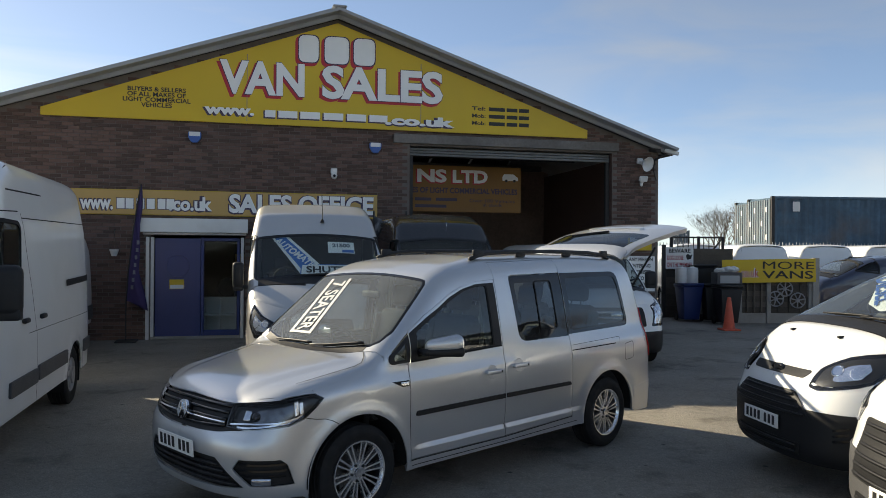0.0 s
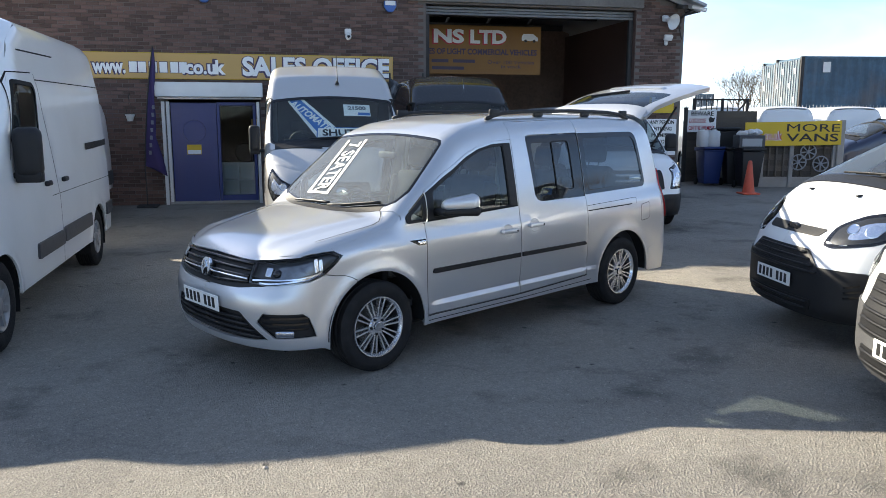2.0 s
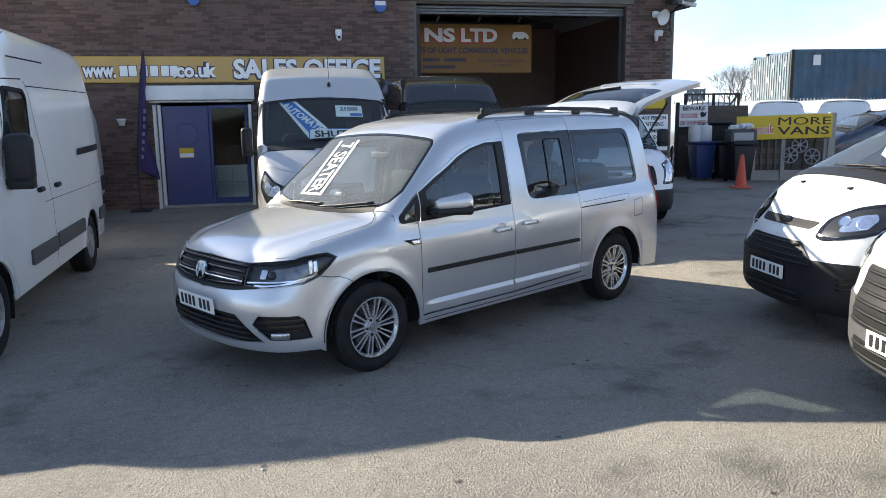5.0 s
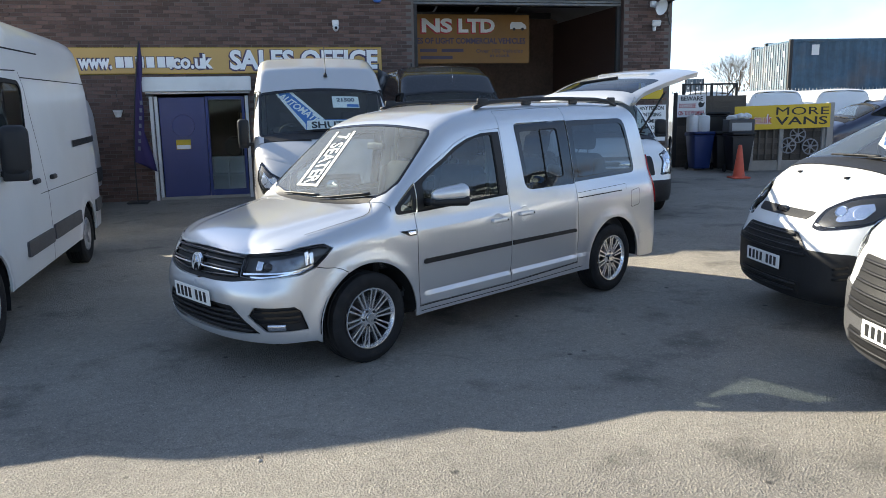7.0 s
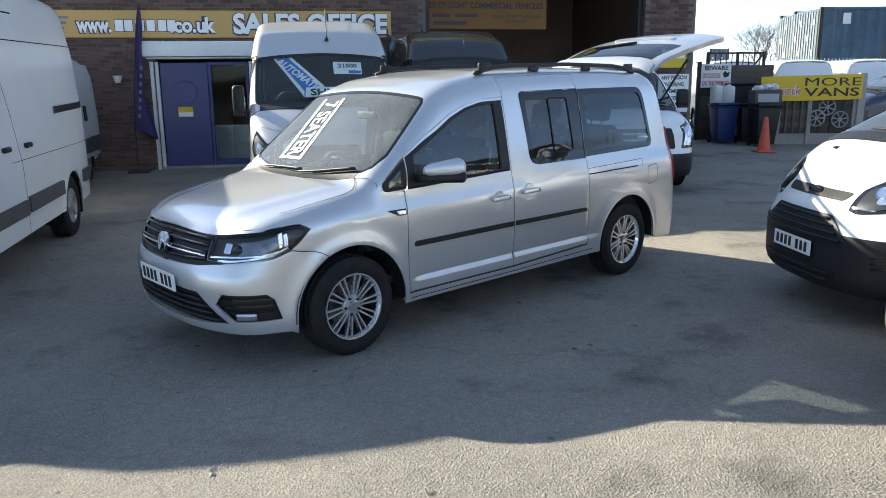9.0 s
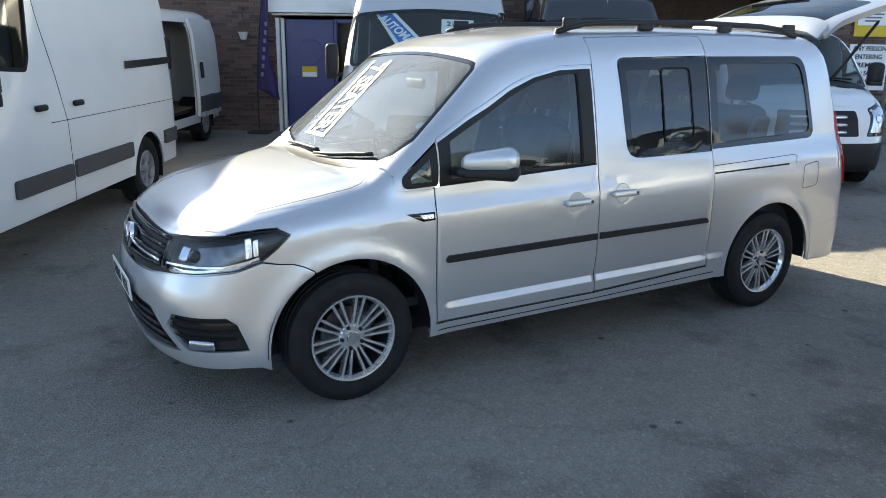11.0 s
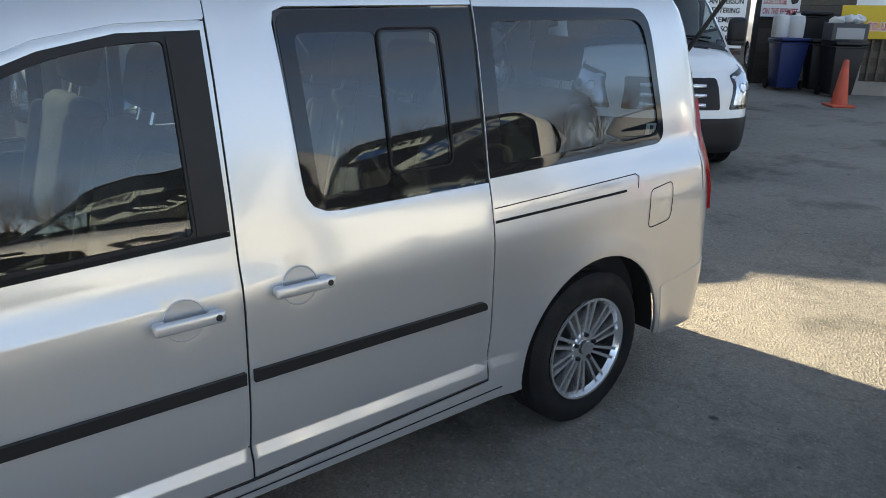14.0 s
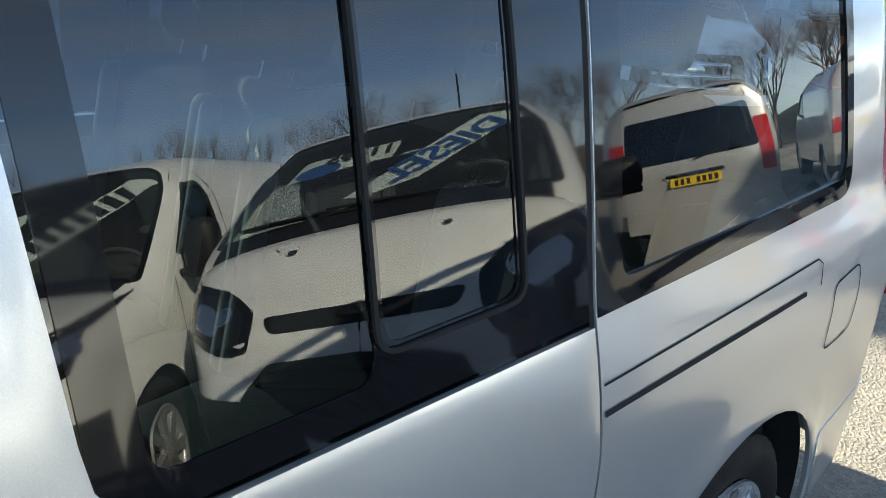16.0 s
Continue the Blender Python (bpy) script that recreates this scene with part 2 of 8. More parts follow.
def prism(outline, depth, axis="y", bevel=0.0, bm=None, m=None):
    """A 2D outline pushed to a depth: (a, b) lies in x, z for axis y; y, z for x; x, y for z."""
    bm = bm or bmesh.new()
    if axis == "y":
        lo = [bm.verts.new((a, -depth / 2, b)) for a, b in outline]
        hi = [bm.verts.new((a, depth / 2, b)) for a, b in outline]
    elif axis == "x":
        lo = [bm.verts.new((-depth / 2, a, b)) for a, b in outline]
        hi = [bm.verts.new((depth / 2, a, b)) for a, b in outline]
    else:
        lo = [bm.verts.new((a, b, -depth / 2)) for a, b in outline]
        hi = [bm.verts.new((a, b, depth / 2)) for a, b in outline]
    n = len(outline)
    bm.faces.new(lo)
    bm.faces.new(list(reversed(hi)))
    for i in range(n):
        bm.faces.new((lo[(i + 1) % n], lo[i], hi[i], hi[(i + 1) % n]))
    if m is not None:
        bmesh.ops.transform(bm, matrix=m, verts=lo + hi)
    bmesh.ops.recalc_face_normals(bm, faces=bm.faces)
    if bevel:
        bmesh.ops.bevel(bm, geom=list({e for v in lo + hi for e in v.link_edges}), offset=bevel, segments=2, affect="EDGES", profile=0.5)
    return bm


def lathe(profile, steps=32, axis="y", bm=None, m=None):
    """Turns (radius, height) pairs round an axis."""
    bm = bm or bmesh.new()
    rings = []
    for r, h in profile:
        ring = []
        for i in range(steps):
            a = 2 * math.pi * i / steps
            c, s = r * math.cos(a), r * math.sin(a)
            ring.append(bm.verts.new((c, h, s) if axis == "y" else (c, s, h) if axis == "z" else (h, c, s)))
        rings.append(ring)
    for p, q in zip(rings, rings[1:]):
        for i in range(steps):
            bm.faces.new((p[i], p[(i + 1) % steps], q[(i + 1) % steps], q[i]))
    for ring, r in ((rings[0], profile[0][0]), (rings[-1], profile[-1][0])):
        if r > 1e-4:
            bm.faces.new(ring)
    if m is not None:
        bmesh.ops.transform(bm, matrix=m, verts=[v for ring in rings for v in ring])
    bmesh.ops.recalc_face_normals(bm, faces=bm.faces)
    return bm


def tube(points, radius, steps=8, bm=None, taper=1.0):
    """A round bar along points."""
    bm = bm or bmesh.new()
    pts = [Vector(p) for p in points]
    rings = []
    for i, p in enumerate(pts):
        t = (pts[min(i + 1, len(pts) - 1)] - pts[max(i - 1, 0)]).normalized()
        u = t.cross(Vector((0, 0, 1)) if abs(t.z) < 0.9 else Vector((1, 0, 0))).normalized()
        v = t.cross(u)
        r = radius * (1 + (taper - 1) * i / max(1, len(pts) - 1))
        rings.append([bm.verts.new(p + r * (math.cos(2 * math.pi * k / steps) * u + math.sin(2 * math.pi * k / steps) * v)) for k in range(steps)])
    for a, b in zip(rings, rings[1:]):
        for k in range(steps):
            bm.faces.new((a[k], a[(k + 1) % steps], b[(k + 1) % steps], b[k]))
    bm.faces.new(list(reversed(rings[0])))
    bm.faces.new(rings[-1])
    return bm


def rounded(pts, r, seg=4):
    """The corners of an outline rounded; r: one radius or one a corner."""
    out, n = [], len(pts)
    rs = r if isinstance(r, (list, tuple)) else [r] * n
    for i in range(n):
        p, a, b = Vector(pts[i]), Vector(pts[i - 1]), Vector(pts[(i + 1) % n])
        d1, d2 = a - p, b - p
        k = min(rs[i], 0.45 * d1.length, 0.45 * d2.length)
        if k < 1e-4:
            out.append(tuple(p))
            continue
        q1, q2 = p + d1.normalized() * k, p + d2.normalized() * k
        for j in range(seg + 1):
            t = j / seg
            out.append(tuple((1 - t) ** 2 * q1 + 2 * t * (1 - t) * p + t * t * q2))
    return out


WIDTHS = {}


def letters(name, text, size, material, parent=None, m=None, width=None, depth=0.004, bold=0.0, label="", align="CENTER", spacing=1.0):
    """Words from the built-in font, upright in x and z, facing -y; size is the height of a capital. Large words come letter by letter, each an object of its own."""
    def row(body, bold=bold):
        cu = bpy.data.curves.new(name, "FONT")
        cu.body, cu.size, cu.extrude, cu.offset, cu.resolution_u = body, size / 0.70, depth / 2, bold, 3
        cu.align_x, cu.align_y, cu.space_line, cu.space_character = align, "CENTER", 0.86, spacing
        ob = bpy.data.objects.new(name, cu)
        scene.collection.objects.link(ob)
        me = bpy.data.meshes.new_from_object(ob.evaluated_get(bpy.context.evaluated_depsgraph_get()))
        bpy.data.objects.remove(ob)
        bpy.data.curves.remove(cu)
        me.transform(pose(0, 0, 0, 90))
        return me
    me = row(text)
    xs = [v.co.x for v in me.vertices]
    lo, hi = min(xs), max(xs)
    k = width / max(1e-6, hi - lo) if width else 1.0
    sc = Matrix.Diagonal((k, 1, 1, 1))
    if size < 0.16 or "\n" in text:
        me.transform(sc)
        me.name = name
        me.materials.clear()
        return link(name, me, material, parent, label, m)
    # each letter's place: the width of the words up to it
    out = None
    def wide(t):
        if (t, size) not in WIDTHS:
            xs = [v.co.x for v in row(t, 0.0).vertices]
            WIDTHS[(t, size)] = max(xs) - min(xs)
        return WIDTHS[(t, size)] + 2 * bold
    for i, ch in enumerate(text):
        if ch == " ":
            continue
        one = row(ch)
        x1 = max(v.co.x for v in one.vertices)
        end = lo + wide(text[:i + 1])
        one.transform(Matrix.Translation((end - x1, 0, 0)))
        one.transform(sc)
        one.name = "letter"
        one.materials.clear()
        ob = link("letter", one, material, parent, "", m)
        out = out or ob
    return out


# ---- car bodies: one smooth solid, and panels cut to exact outlines on it ----
def crv(pts, s=0.05):
    xs = np.linspace(pts[0][0] - 0.5, pts[-1][0] + 0.5, 900)
    ys = np.interp(xs, [p[0] for p in pts], [p[1] for p in pts])
    h = xs[1] - xs[0]
    k = int(3 * s / h)
    if k > 0:
        w = np.exp(-0.5 * (np.arange(-k, k + 1) * h / s) ** 2)
        ys = np.convolve(np.pad(ys, k, mode="edge"), w / w.sum(), mode="valid")
    return lambda x: np.interp(x, xs, ys)


def smax(a, b, k):
    h = np.maximum(k - np.abs(a - b), 0.0) / k
    return np.maximum(a, b) + h * h * k * 0.25


class Body:
    """A car's solid: front towards -x, left side towards -y, front axle at x = 0."""

    def __init__(self, top, width, side, front, rear, crown=0.05, fc=0.3, fp=2.6, rc=0.15, rp=3.0, bottom=0.2, k_roof=0.16, k_front=0.16, k_rear=0.12, arches=(), flare=0.012, rad=0.36, ts=0.05, taper=0.0, groove=None, crease=None, ridge=0.0):
        self.crease, self.ridge = crease, ridge
        self.top, self.width, self.side = crv(top, ts), crv(width, 0.12), crv(side, 0.03)
        self.front, self.rear = crv(front, 0.03), crv(rear, 0.05)
        self.crown, self.fc, self.fp, self.rc, self.rp, self.bottom = crown, fc, fp, rc, rp, bottom
        self.k_roof, self.k_front, self.k_rear = k_roof, k_front, k_rear
        self.arches, self.flare, self.rad, self.taper = arches, flare, rad, taper
        self.groove = groove

    def S(self, x, z):
        s = self.width(x) + self.side(z)
        if self.taper:
            h = np.clip((z - 1.0) / 0.16, 0.0, 1.0)
            s = s - self.taper * (np.asarray(x) - 1.6) * h * h * (3 - 2 * h)
        if self.groove:
            x0, x1, zg, deep, rise = self.groove
            w = 1 / (1 + np.exp(-(np.asarray(x) - x0) / 0.05)) / (1 + np.exp((np.asarray(x) - x1) / 0.04))
            d = z - zg - rise * np.asarray(x)
            s = s - deep * w * np.where(d > 0, np.clip(1 - d / 0.17, 0, 1) ** 2, np.clip(1 + d / 0.035, 0, 1))
        if self.crease:
            d = z - np.interp(x, [p[0] for p in self.crease], [p[1] for p in self.crease])
            f = np.interp(x, [-0.1, 0.25, 1.3, 1.8], [0.0, 1.0, 1.0, 0.0])
            s = s - f * 0.020 * np.clip(d / 0.10, 0.0, 1.0) * (2 - np.clip(d / 0.10, 0.0, 1.0)) * 0.5
        for ax in self.arches:
            d = np.sqrt((x - ax) ** 2 + (z - 0.32) ** 2)
            s = s + self.flare * np.exp(-((d - self.rad - 0.015) / 0.055) ** 2)
        return s

    def T(self, x, a):
        t = self.top(x) - self.crown * (a / 0.8) ** 2.3
        if self.ridge:
            # the bonnet's raised middle, between two creases that spread towards the screen
            d = np.clip((np.interp(x, [-0.85, -0.4, 0.15], [0.42, 0.53, 0.66]) - a) / 0.13 + 0.5, 0, 1)
            t = t + self.ridge * d * d * (3 - 2 * d) * np.clip((0.15 - np.asarray(x)) / 0.12, 0, 1) * np.clip((np.asarray(x) + 0.82) / 0.15, 0, 1)
        return t

    def phi(self, x, y, z):
        a = np.abs(y)
        sl = (self.top(x + 0.02) - self.top(x - 0.02)) / 0.04
        g = smax(a - self.S(x, z), (z - self.T(x, a)) / np.sqrt(1 + sl * sl), self.k_roof)
        g = smax(g, self.front(z) + self.fc * a ** self.fp - x, self.k_front)
        g = smax(g, x - self.rear(z) + self.rc * a ** self.rp, self.k_rear)
        return smax(g, self.bottom - z, 0.06)

    def normal(self, P):
        e = 0.004
        x, y, z = P[:, 0], P[:, 1], P[:, 2]
        g = np.stack([self.phi(x + e, y, z) - self.phi(x - e, y, z), self.phi(x, y + e, z) - self.phi(x, y - e, z), self.phi(x, y, z + e) - self.phi(x, y, z - e)], 1)
        return g / np.maximum(np.linalg.norm(g, axis=1, keepdims=True), 1e-9)

    def drop(self, fr, ab):
        """Where the way inwards along -n meets the solid, for points (a, b) of the frame (h, v, n)."""
        h, v, n = fr
        base = ab[:, :1] * h + ab[:, 1:2] * v
        f = lambda s: self.phi(*(base + s[:, None] * n).T)
        lo = np.full(len(ab), 8.0)
        hi = np.full(len(ab), np.nan)
        for s in np.arange(8.0, -8.0, -0.05):
            need = np.isnan(hi)
            if not need.any():
                break
            val = f(np.full(len(ab), s))
            hit = need & (val < 0)
            hi[hit] = s
            lo[hit] = s + 0.05
        bad = np.isnan(hi)
        hi[bad], lo[bad] = 0.0, 0.0
        for _ in range(26):
            mid = 0.5 * (lo + hi)
            inn = f(mid) < 0
            hi = np.where(inn, mid, hi)
            lo = np.where(inn, lo, mid)
        return base + lo[:, None] * n

    def edge(self, xs):
        """The line where the flank turns into the roof or bonnet."""
        xs = np.asarray(xs, float)
        z = self.top(xs) - 0.1
        for _ in range(30):
            a = self.S(xs, z) - self.k_roof / 4
            sl = (self.top(xs + 0.02) - self.top(xs - 0.02)) / 0.04
            z = 0.5 * z + 0.5 * (self.T(xs, a) - self.k_roof / 4 * np.sqrt(1 + sl * sl))
        return a, z


def frame_of(kind, sd=-1):
    """Frames to cut panels in: side, top, front, rear, or the corner between front and side."""
    q = math.sqrt(0.5)
    f = {"side": ((1, 0, 0), (0, 0, 1), (0, sd, 0)), "top": ((1, 0, 0), (0, 1, 0), (0, 0, 1)), "front": ((0, 1, 0), (0, 0, 1), (-1, 0, 0)),
         "rear": ((0, 1, 0), (0, 0, 1), (1, 0, 0)), "corner": ((q, q * sd, 0), (0, 0, 1), (-q, q * sd, 0)), "rcorner": ((q, -q * sd, 0), (0, 0, 1), (q, q * sd, 0))}[kind]
    return tuple(np.array(v, float) for v in f)


def inside(pts, poly):
    x, y = pts[:, 0], pts[:, 1]
    r = np.zeros(len(pts), bool)
    n = len(poly)
    for i in range(n):
        x1, y1 = poly[i]
        x2, y2 = poly[(i + 1) % n]
        if y1 == y2:
            continue
        c = ((y1 > y) != (y2 > y)) & (x < (x2 - x1) * (y - y1) / (y2 - y1) + x1)
        r ^= c
    return r


def near_edge(pts, poly):
    d = np.full(len(pts), 9.0)
    n = len(poly)
    for i in range(n):
        p, q = np.array(poly[i]), np.array(poly[(i + 1) % n])
        e = q - p
        t = np.clip(((pts - p) @ e) / max(1e-12, e @ e), 0, 1)
        d = np.minimum(d, np.linalg.norm(pts - p - t[:, None] * e, axis=1))
    return d


def drawn_in(poly, d):
    """An outline drawn in by d on every side."""
    n = len(poly)
    area = sum(poly[i][0] * poly[(i + 1) % n][1] - poly[(i + 1) % n][0] * poly[i][1] for i in range(n))
    k = 1.0 if area > 0 else -1.0
    out = []
    for i in range(n):
        p, a, b = np.array(poly[i]), np.array(poly[i - 1]), np.array(poly[(i + 1) % n])
        t1, t2 = (p - a) / max(1e-9, np.linalg.norm(p - a)), (b - p) / max(1e-9, np.linalg.norm(b - p))
        n1, n2 = np.array([-t1[1], t1[0]]), np.array([-t2[1], t2[0]])
        m = (n1 + n2) / max(0.6, 1 + n1 @ n2)
        out.append(tuple(p + k * d * m))
    return out


def finer(poly, step):
    out = []
    n = len(poly)
    for i in range(n):
        p, q = np.array(poly[i], float), np.array(poly[(i + 1) % n], float)
        k = max(1, int(math.ceil(np.linalg.norm(q - p) / step)))
        out += [tuple(p + (q - p) * j / k) for j in range(k)]
    return out


def panel(name, body, fr, outline, material, parent, step=0.05, off=0.0, skirt=0.012, holes=(), label="", mirror=False, roll=0.0):
    """One panel of a body: outline in the frame's plane, laid on the solid, lifted by off, its rim turned inwards by skirt."""
    loops = [finer(outline, step)] + [finer(hl, step) for hl in holes]
    pts, edges = [], []
    for lp in loops:
        o = len(pts)
        pts += lp
        edges += [(o + i, o + (i + 1) % len(lp)) for i in range(len(lp))]
    A = np.array(loops[0])
    lo, hi = A.min(0), A.max(0)
    gx, gy = np.meshgrid(np.arange(lo[0] + step * 0.5, hi[0], step), np.arange(lo[1] + step * 0.5, hi[1], step))
    g = np.stack([gx.ravel(), gy.ravel()], 1)
    if len(g):
        keep = inside(g, loops[0])
        for lp in loops[1:]:
            keep &= ~inside(g, lp)
        g = g[keep]
        for lp in loops:
            if len(g):
                g = g[near_edge(g, lp) > 0.45 * step]
        if abs(fr[2][1]) > 0.9 and body.crease:
            # rows of points along the creases keep them sharp
            x0, x1, zg, _, rise = body.groove
            xr = np.arange(lo[0] + 0.02, hi[0], 0.05)
            rows = [np.stack([xr, zg + rise * xr + dz], 1)[(xr > x0) & (xr < x1 + 0.1)] for dz in (-0.039, -0.031, -0.004, 0.004)]
            zc = np.interp(xr, [p[0] for p in body.crease], [p[1] for p in body.crease])
            rows += [np.stack([xr, zc + dz], 1)[(xr > 0.0) & (xr < 2.7)] for dz in (-0.004, 0.004)]
            cp = np.concatenate(rows)
            if len(cp):
                ok = inside(cp, loops[0])
                for lp in loops[1:]:
                    ok &= ~inside(cp, lp)
                cp = cp[ok]
                for lp in loops:
                    if len(cp):
                        cp = cp[near_edge(cp, lp) > 0.006]
            if len(cp) and len(g):
                far = np.sqrt(((g[:, None, :] - cp[None, :, :]) ** 2).sum(2)).min(1) > 0.018
                g = np.concatenate([g[far], cp])
        pts = pts + [tuple(p) for p in g]
    vs, _, fs, *_ = geometry.delaunay_2d_cdt([Vector(p) for p in pts], edges, [], 1, 1e-6)
    V = np.array([tuple(v) for v in vs])
    F = np.array([f for f in fs if len(f) == 3], int)
    cen = V[F].mean(1)
    keep = inside(cen, loops[0])
    for lp in loops[1:]:
        keep &= ~inside(cen, lp)
    F = F[keep]
    used = np.unique(F)
    remap = -np.ones(len(V), int)
    remap[used] = np.arange(len(used))
    V, F = V[used], remap[F]
    P = body.drop(fr, V)
    N = body.normal(P)
    P = P + off * N
    fn = np.cross(P[F[:, 1]] - P[F[:, 0]], P[F[:, 2]] - P[F[:, 0]])
    flip = (fn * N[F[:, 0]]).sum(1) < 0
    F[flip] = F[flip][:, ::-1]
    verts, normals, faces = list(P), list(N), [tuple(f) for f in F]
    if skirt:
        cnt = {}
        for f in F:
            for a, b in ((f[0], f[1]), (f[1], f[2]), (f[2], f[0])):
                cnt[(a, b)] = cnt.get((a, b), 0) + 1
        rim = [e for e in cnt if (e[1], e[0]) not in cnt]
        outn = {}
        for a, b in rim:
            t = P[b] - P[a]
            o = np.cross(t, N[a])
            o = o / max(1e-9, np.linalg.norm(o))
            for i in (a, b):
                outn[i] = outn.get(i, 0) + o
        ids = {}
        for i, o in outn.items():
            o = o / max(1e-9, np.linalg.norm(o))
            if roll:
                nn = N[i] + roll * o
                normals[i] = nn / np.linalg.norm(nn)
            ids[i] = (len(verts), len(verts) + 1)
            verts += [P[i], P[i] - skirt * N[i]]
            normals += [o, o]
        for a, b in rim:
            faces.append((ids[b][0], ids[a][0], ids[a][1], ids[b][1]))
    if mirror:
        c = len(verts)
        flipy = np.array([1.0, -1.0, 1.0])
        verts = verts + [v * flipy for v in verts]
        normals = normals + [n * flipy for n in normals]
        faces = faces + [tuple(c + i for i in reversed(f)) for f in faces]
    me = mesh(name, verts, faces, True, normals)
    return link(name, me, material, parent, label)


def on_body(body, fr, a, b, off=0.0):
    """The pose of a thing that sits on the body at (a, b): its -y faces outwards, z up the panel."""
    P = body.drop(fr, np.array([[a, b]], float))
    N = body.normal(P)
    n, p = Vector(N[0]), Vector(P[0])
    up = Vector((0, 0, 1))
    y = -n
    x = y.cross(up).normalized()
    z = x.cross(y)
    return Matrix(((x.x, y.x, z.x, p.x + off * n.x), (x.y, y.y, z.y, p.y + off * n.y), (x.z, y.z, z.z, p.z + off * n.z), (0, 0, 0, 1)))


def strip(name, body, fr, line, width, material, parent, off=0.002, step=0.03, label=""):
    """A thin band along a line of (a, b) points: gaps, mouldings, tracks."""
    pts = [np.array(p, float) for p in line]
    dense = []
    for p, q in zip(pts, pts[1:]):
        k = max(1, int(np.linalg.norm(q - p) / step))
        dense += [p + (q - p) * j / k for j in range(k)]
    dense.append(pts[-1])
    L, R = [], []
    for i, p in enumerate(dense):
        t = dense[min(i + 1, len(dense) - 1)] - dense[max(i - 1, 0)]
        t = t / max(1e-9, np.linalg.norm(t))
        nrm = np.array([-t[1], t[0]])
        L.append(p + nrm * width / 2)
        R.append(p - nrm * width / 2)
    ab = np.array(L + R)
    P = body.drop(fr, ab)
    N = body.normal(P)
    P = P + off * N
    n = len(L)
    faces = [(i, i + 1, n + i + 1, n + i) for i in range(n - 1)]
    f0 = np.cross(P[1] - P[0], P[n] - P[0])
    if f0 @ N[0] < 0:
        faces = [f[::-1] for f in faces]
    return link(name, mesh(name, P, faces, True, N), material, parent, label)


def arch_pts(cx, cz, r, a0, a1, n=16):
    """Points on a wheel arch from angle a0 to a1, in degrees from the rear end over the top."""
    return [(cx + r * math.cos(radians(a0 + (a1 - a0) * i / n)), cz + r * math.sin(radians(a0 + (a1 - a0) * i / n))) for i in range(n + 1)]


# ---- vehicle parts ----
Q = math.sqrt(0.5)


def tread_tyre(R, r, w, parent, steps=96):
    """A tyre with a grooved tread, turned about y."""
    prof = [(r, -w * 0.42), (r + 0.012, -w * 0.46), (R * 0.55 + r * 0.45, -w * 0.52), (R - 0.035, -w * 0.50), (R - 0.012, -w * 0.44), (R - 0.002, -w * 0.40)]
    for g in (-0.2, 0.0, 0.2):
        prof += [(R, w * (g - 0.075)), (R - 0.008, w * (g - 0.05)), (R - 0.008, w * (g + 0.05)), (R, w * (g + 0.075))]
    prof += [(R - 0.002, w * 0.40), (R - 0.012, w * 0.44), (R - 0.035, w * 0.50), (R * 0.55 + r * 0.45, w * 0.52), (r + 0.012, w * 0.46), (r, w * 0.42), (r - 0.01, 0)]
    prof.append(prof[0])
    bm = bmesh.new()
    rings = []
    for a in range(steps):
        t = 2 * math.pi * a / steps
        ring = []
        for i, (rr, h) in enumerate(prof[:-1]):
            dent = 0.0035 if (a % 2 == 0 and rr > R - 0.013 and abs(h) > w * 0.3) else 0.0
            ring.append(bm.verts.new(((rr - dent) * math.cos(t), h, (rr - dent) * math.sin(t))))
        rings.append(ring)
    n = len(prof) - 1
    for a in range(steps):
        p, q = rings[a], rings[(a + 1) % steps]
        for i in range(n):
            bm.faces.new((p[i], p[(i + 1) % n], q[(i + 1) % n], q[i]))
    bmesh.ops.recalc_face_normals(bm, faces=bm.faces)
    return part("tyre", bm, RUBBER, parent, smooth=40)


def spoke_bar(bm, a0, r0, a1, r1, w0, w1, y0, y1, th):
    """A tapering spoke from (angle, radius) to (angle, radius)."""
    p0, p1 = Vector((r0 * math.cos(a0), 0, r0 * math.sin(a0))), Vector((r1 * math.cos(a1), 0, r1 * math.sin(a1)))
    t = (p1 - p0).normalized()
    s = Vector((-t.z, 0, t.x))
    vs = []
    for p, w, y in ((p0, w0, y0), (p1, w1, y1)):
        for sx, dy in ((-1, th), (-0.75, 0.0), (0.75, 0.0), (1, th)):
            vs.append(bm.verts.new(p + s * sx * w / 2 + Vector((0, y + dy, 0))))
    for i in range(3):
        bm.faces.new((vs[i], vs[i + 1], vs[i + 5], vs[i + 4]))
    bm.faces.new((vs[0], vs[1], vs[2], vs[3]))
    bm.faces.new((vs[7], vs[6], vs[5], vs[4]))
    return bm


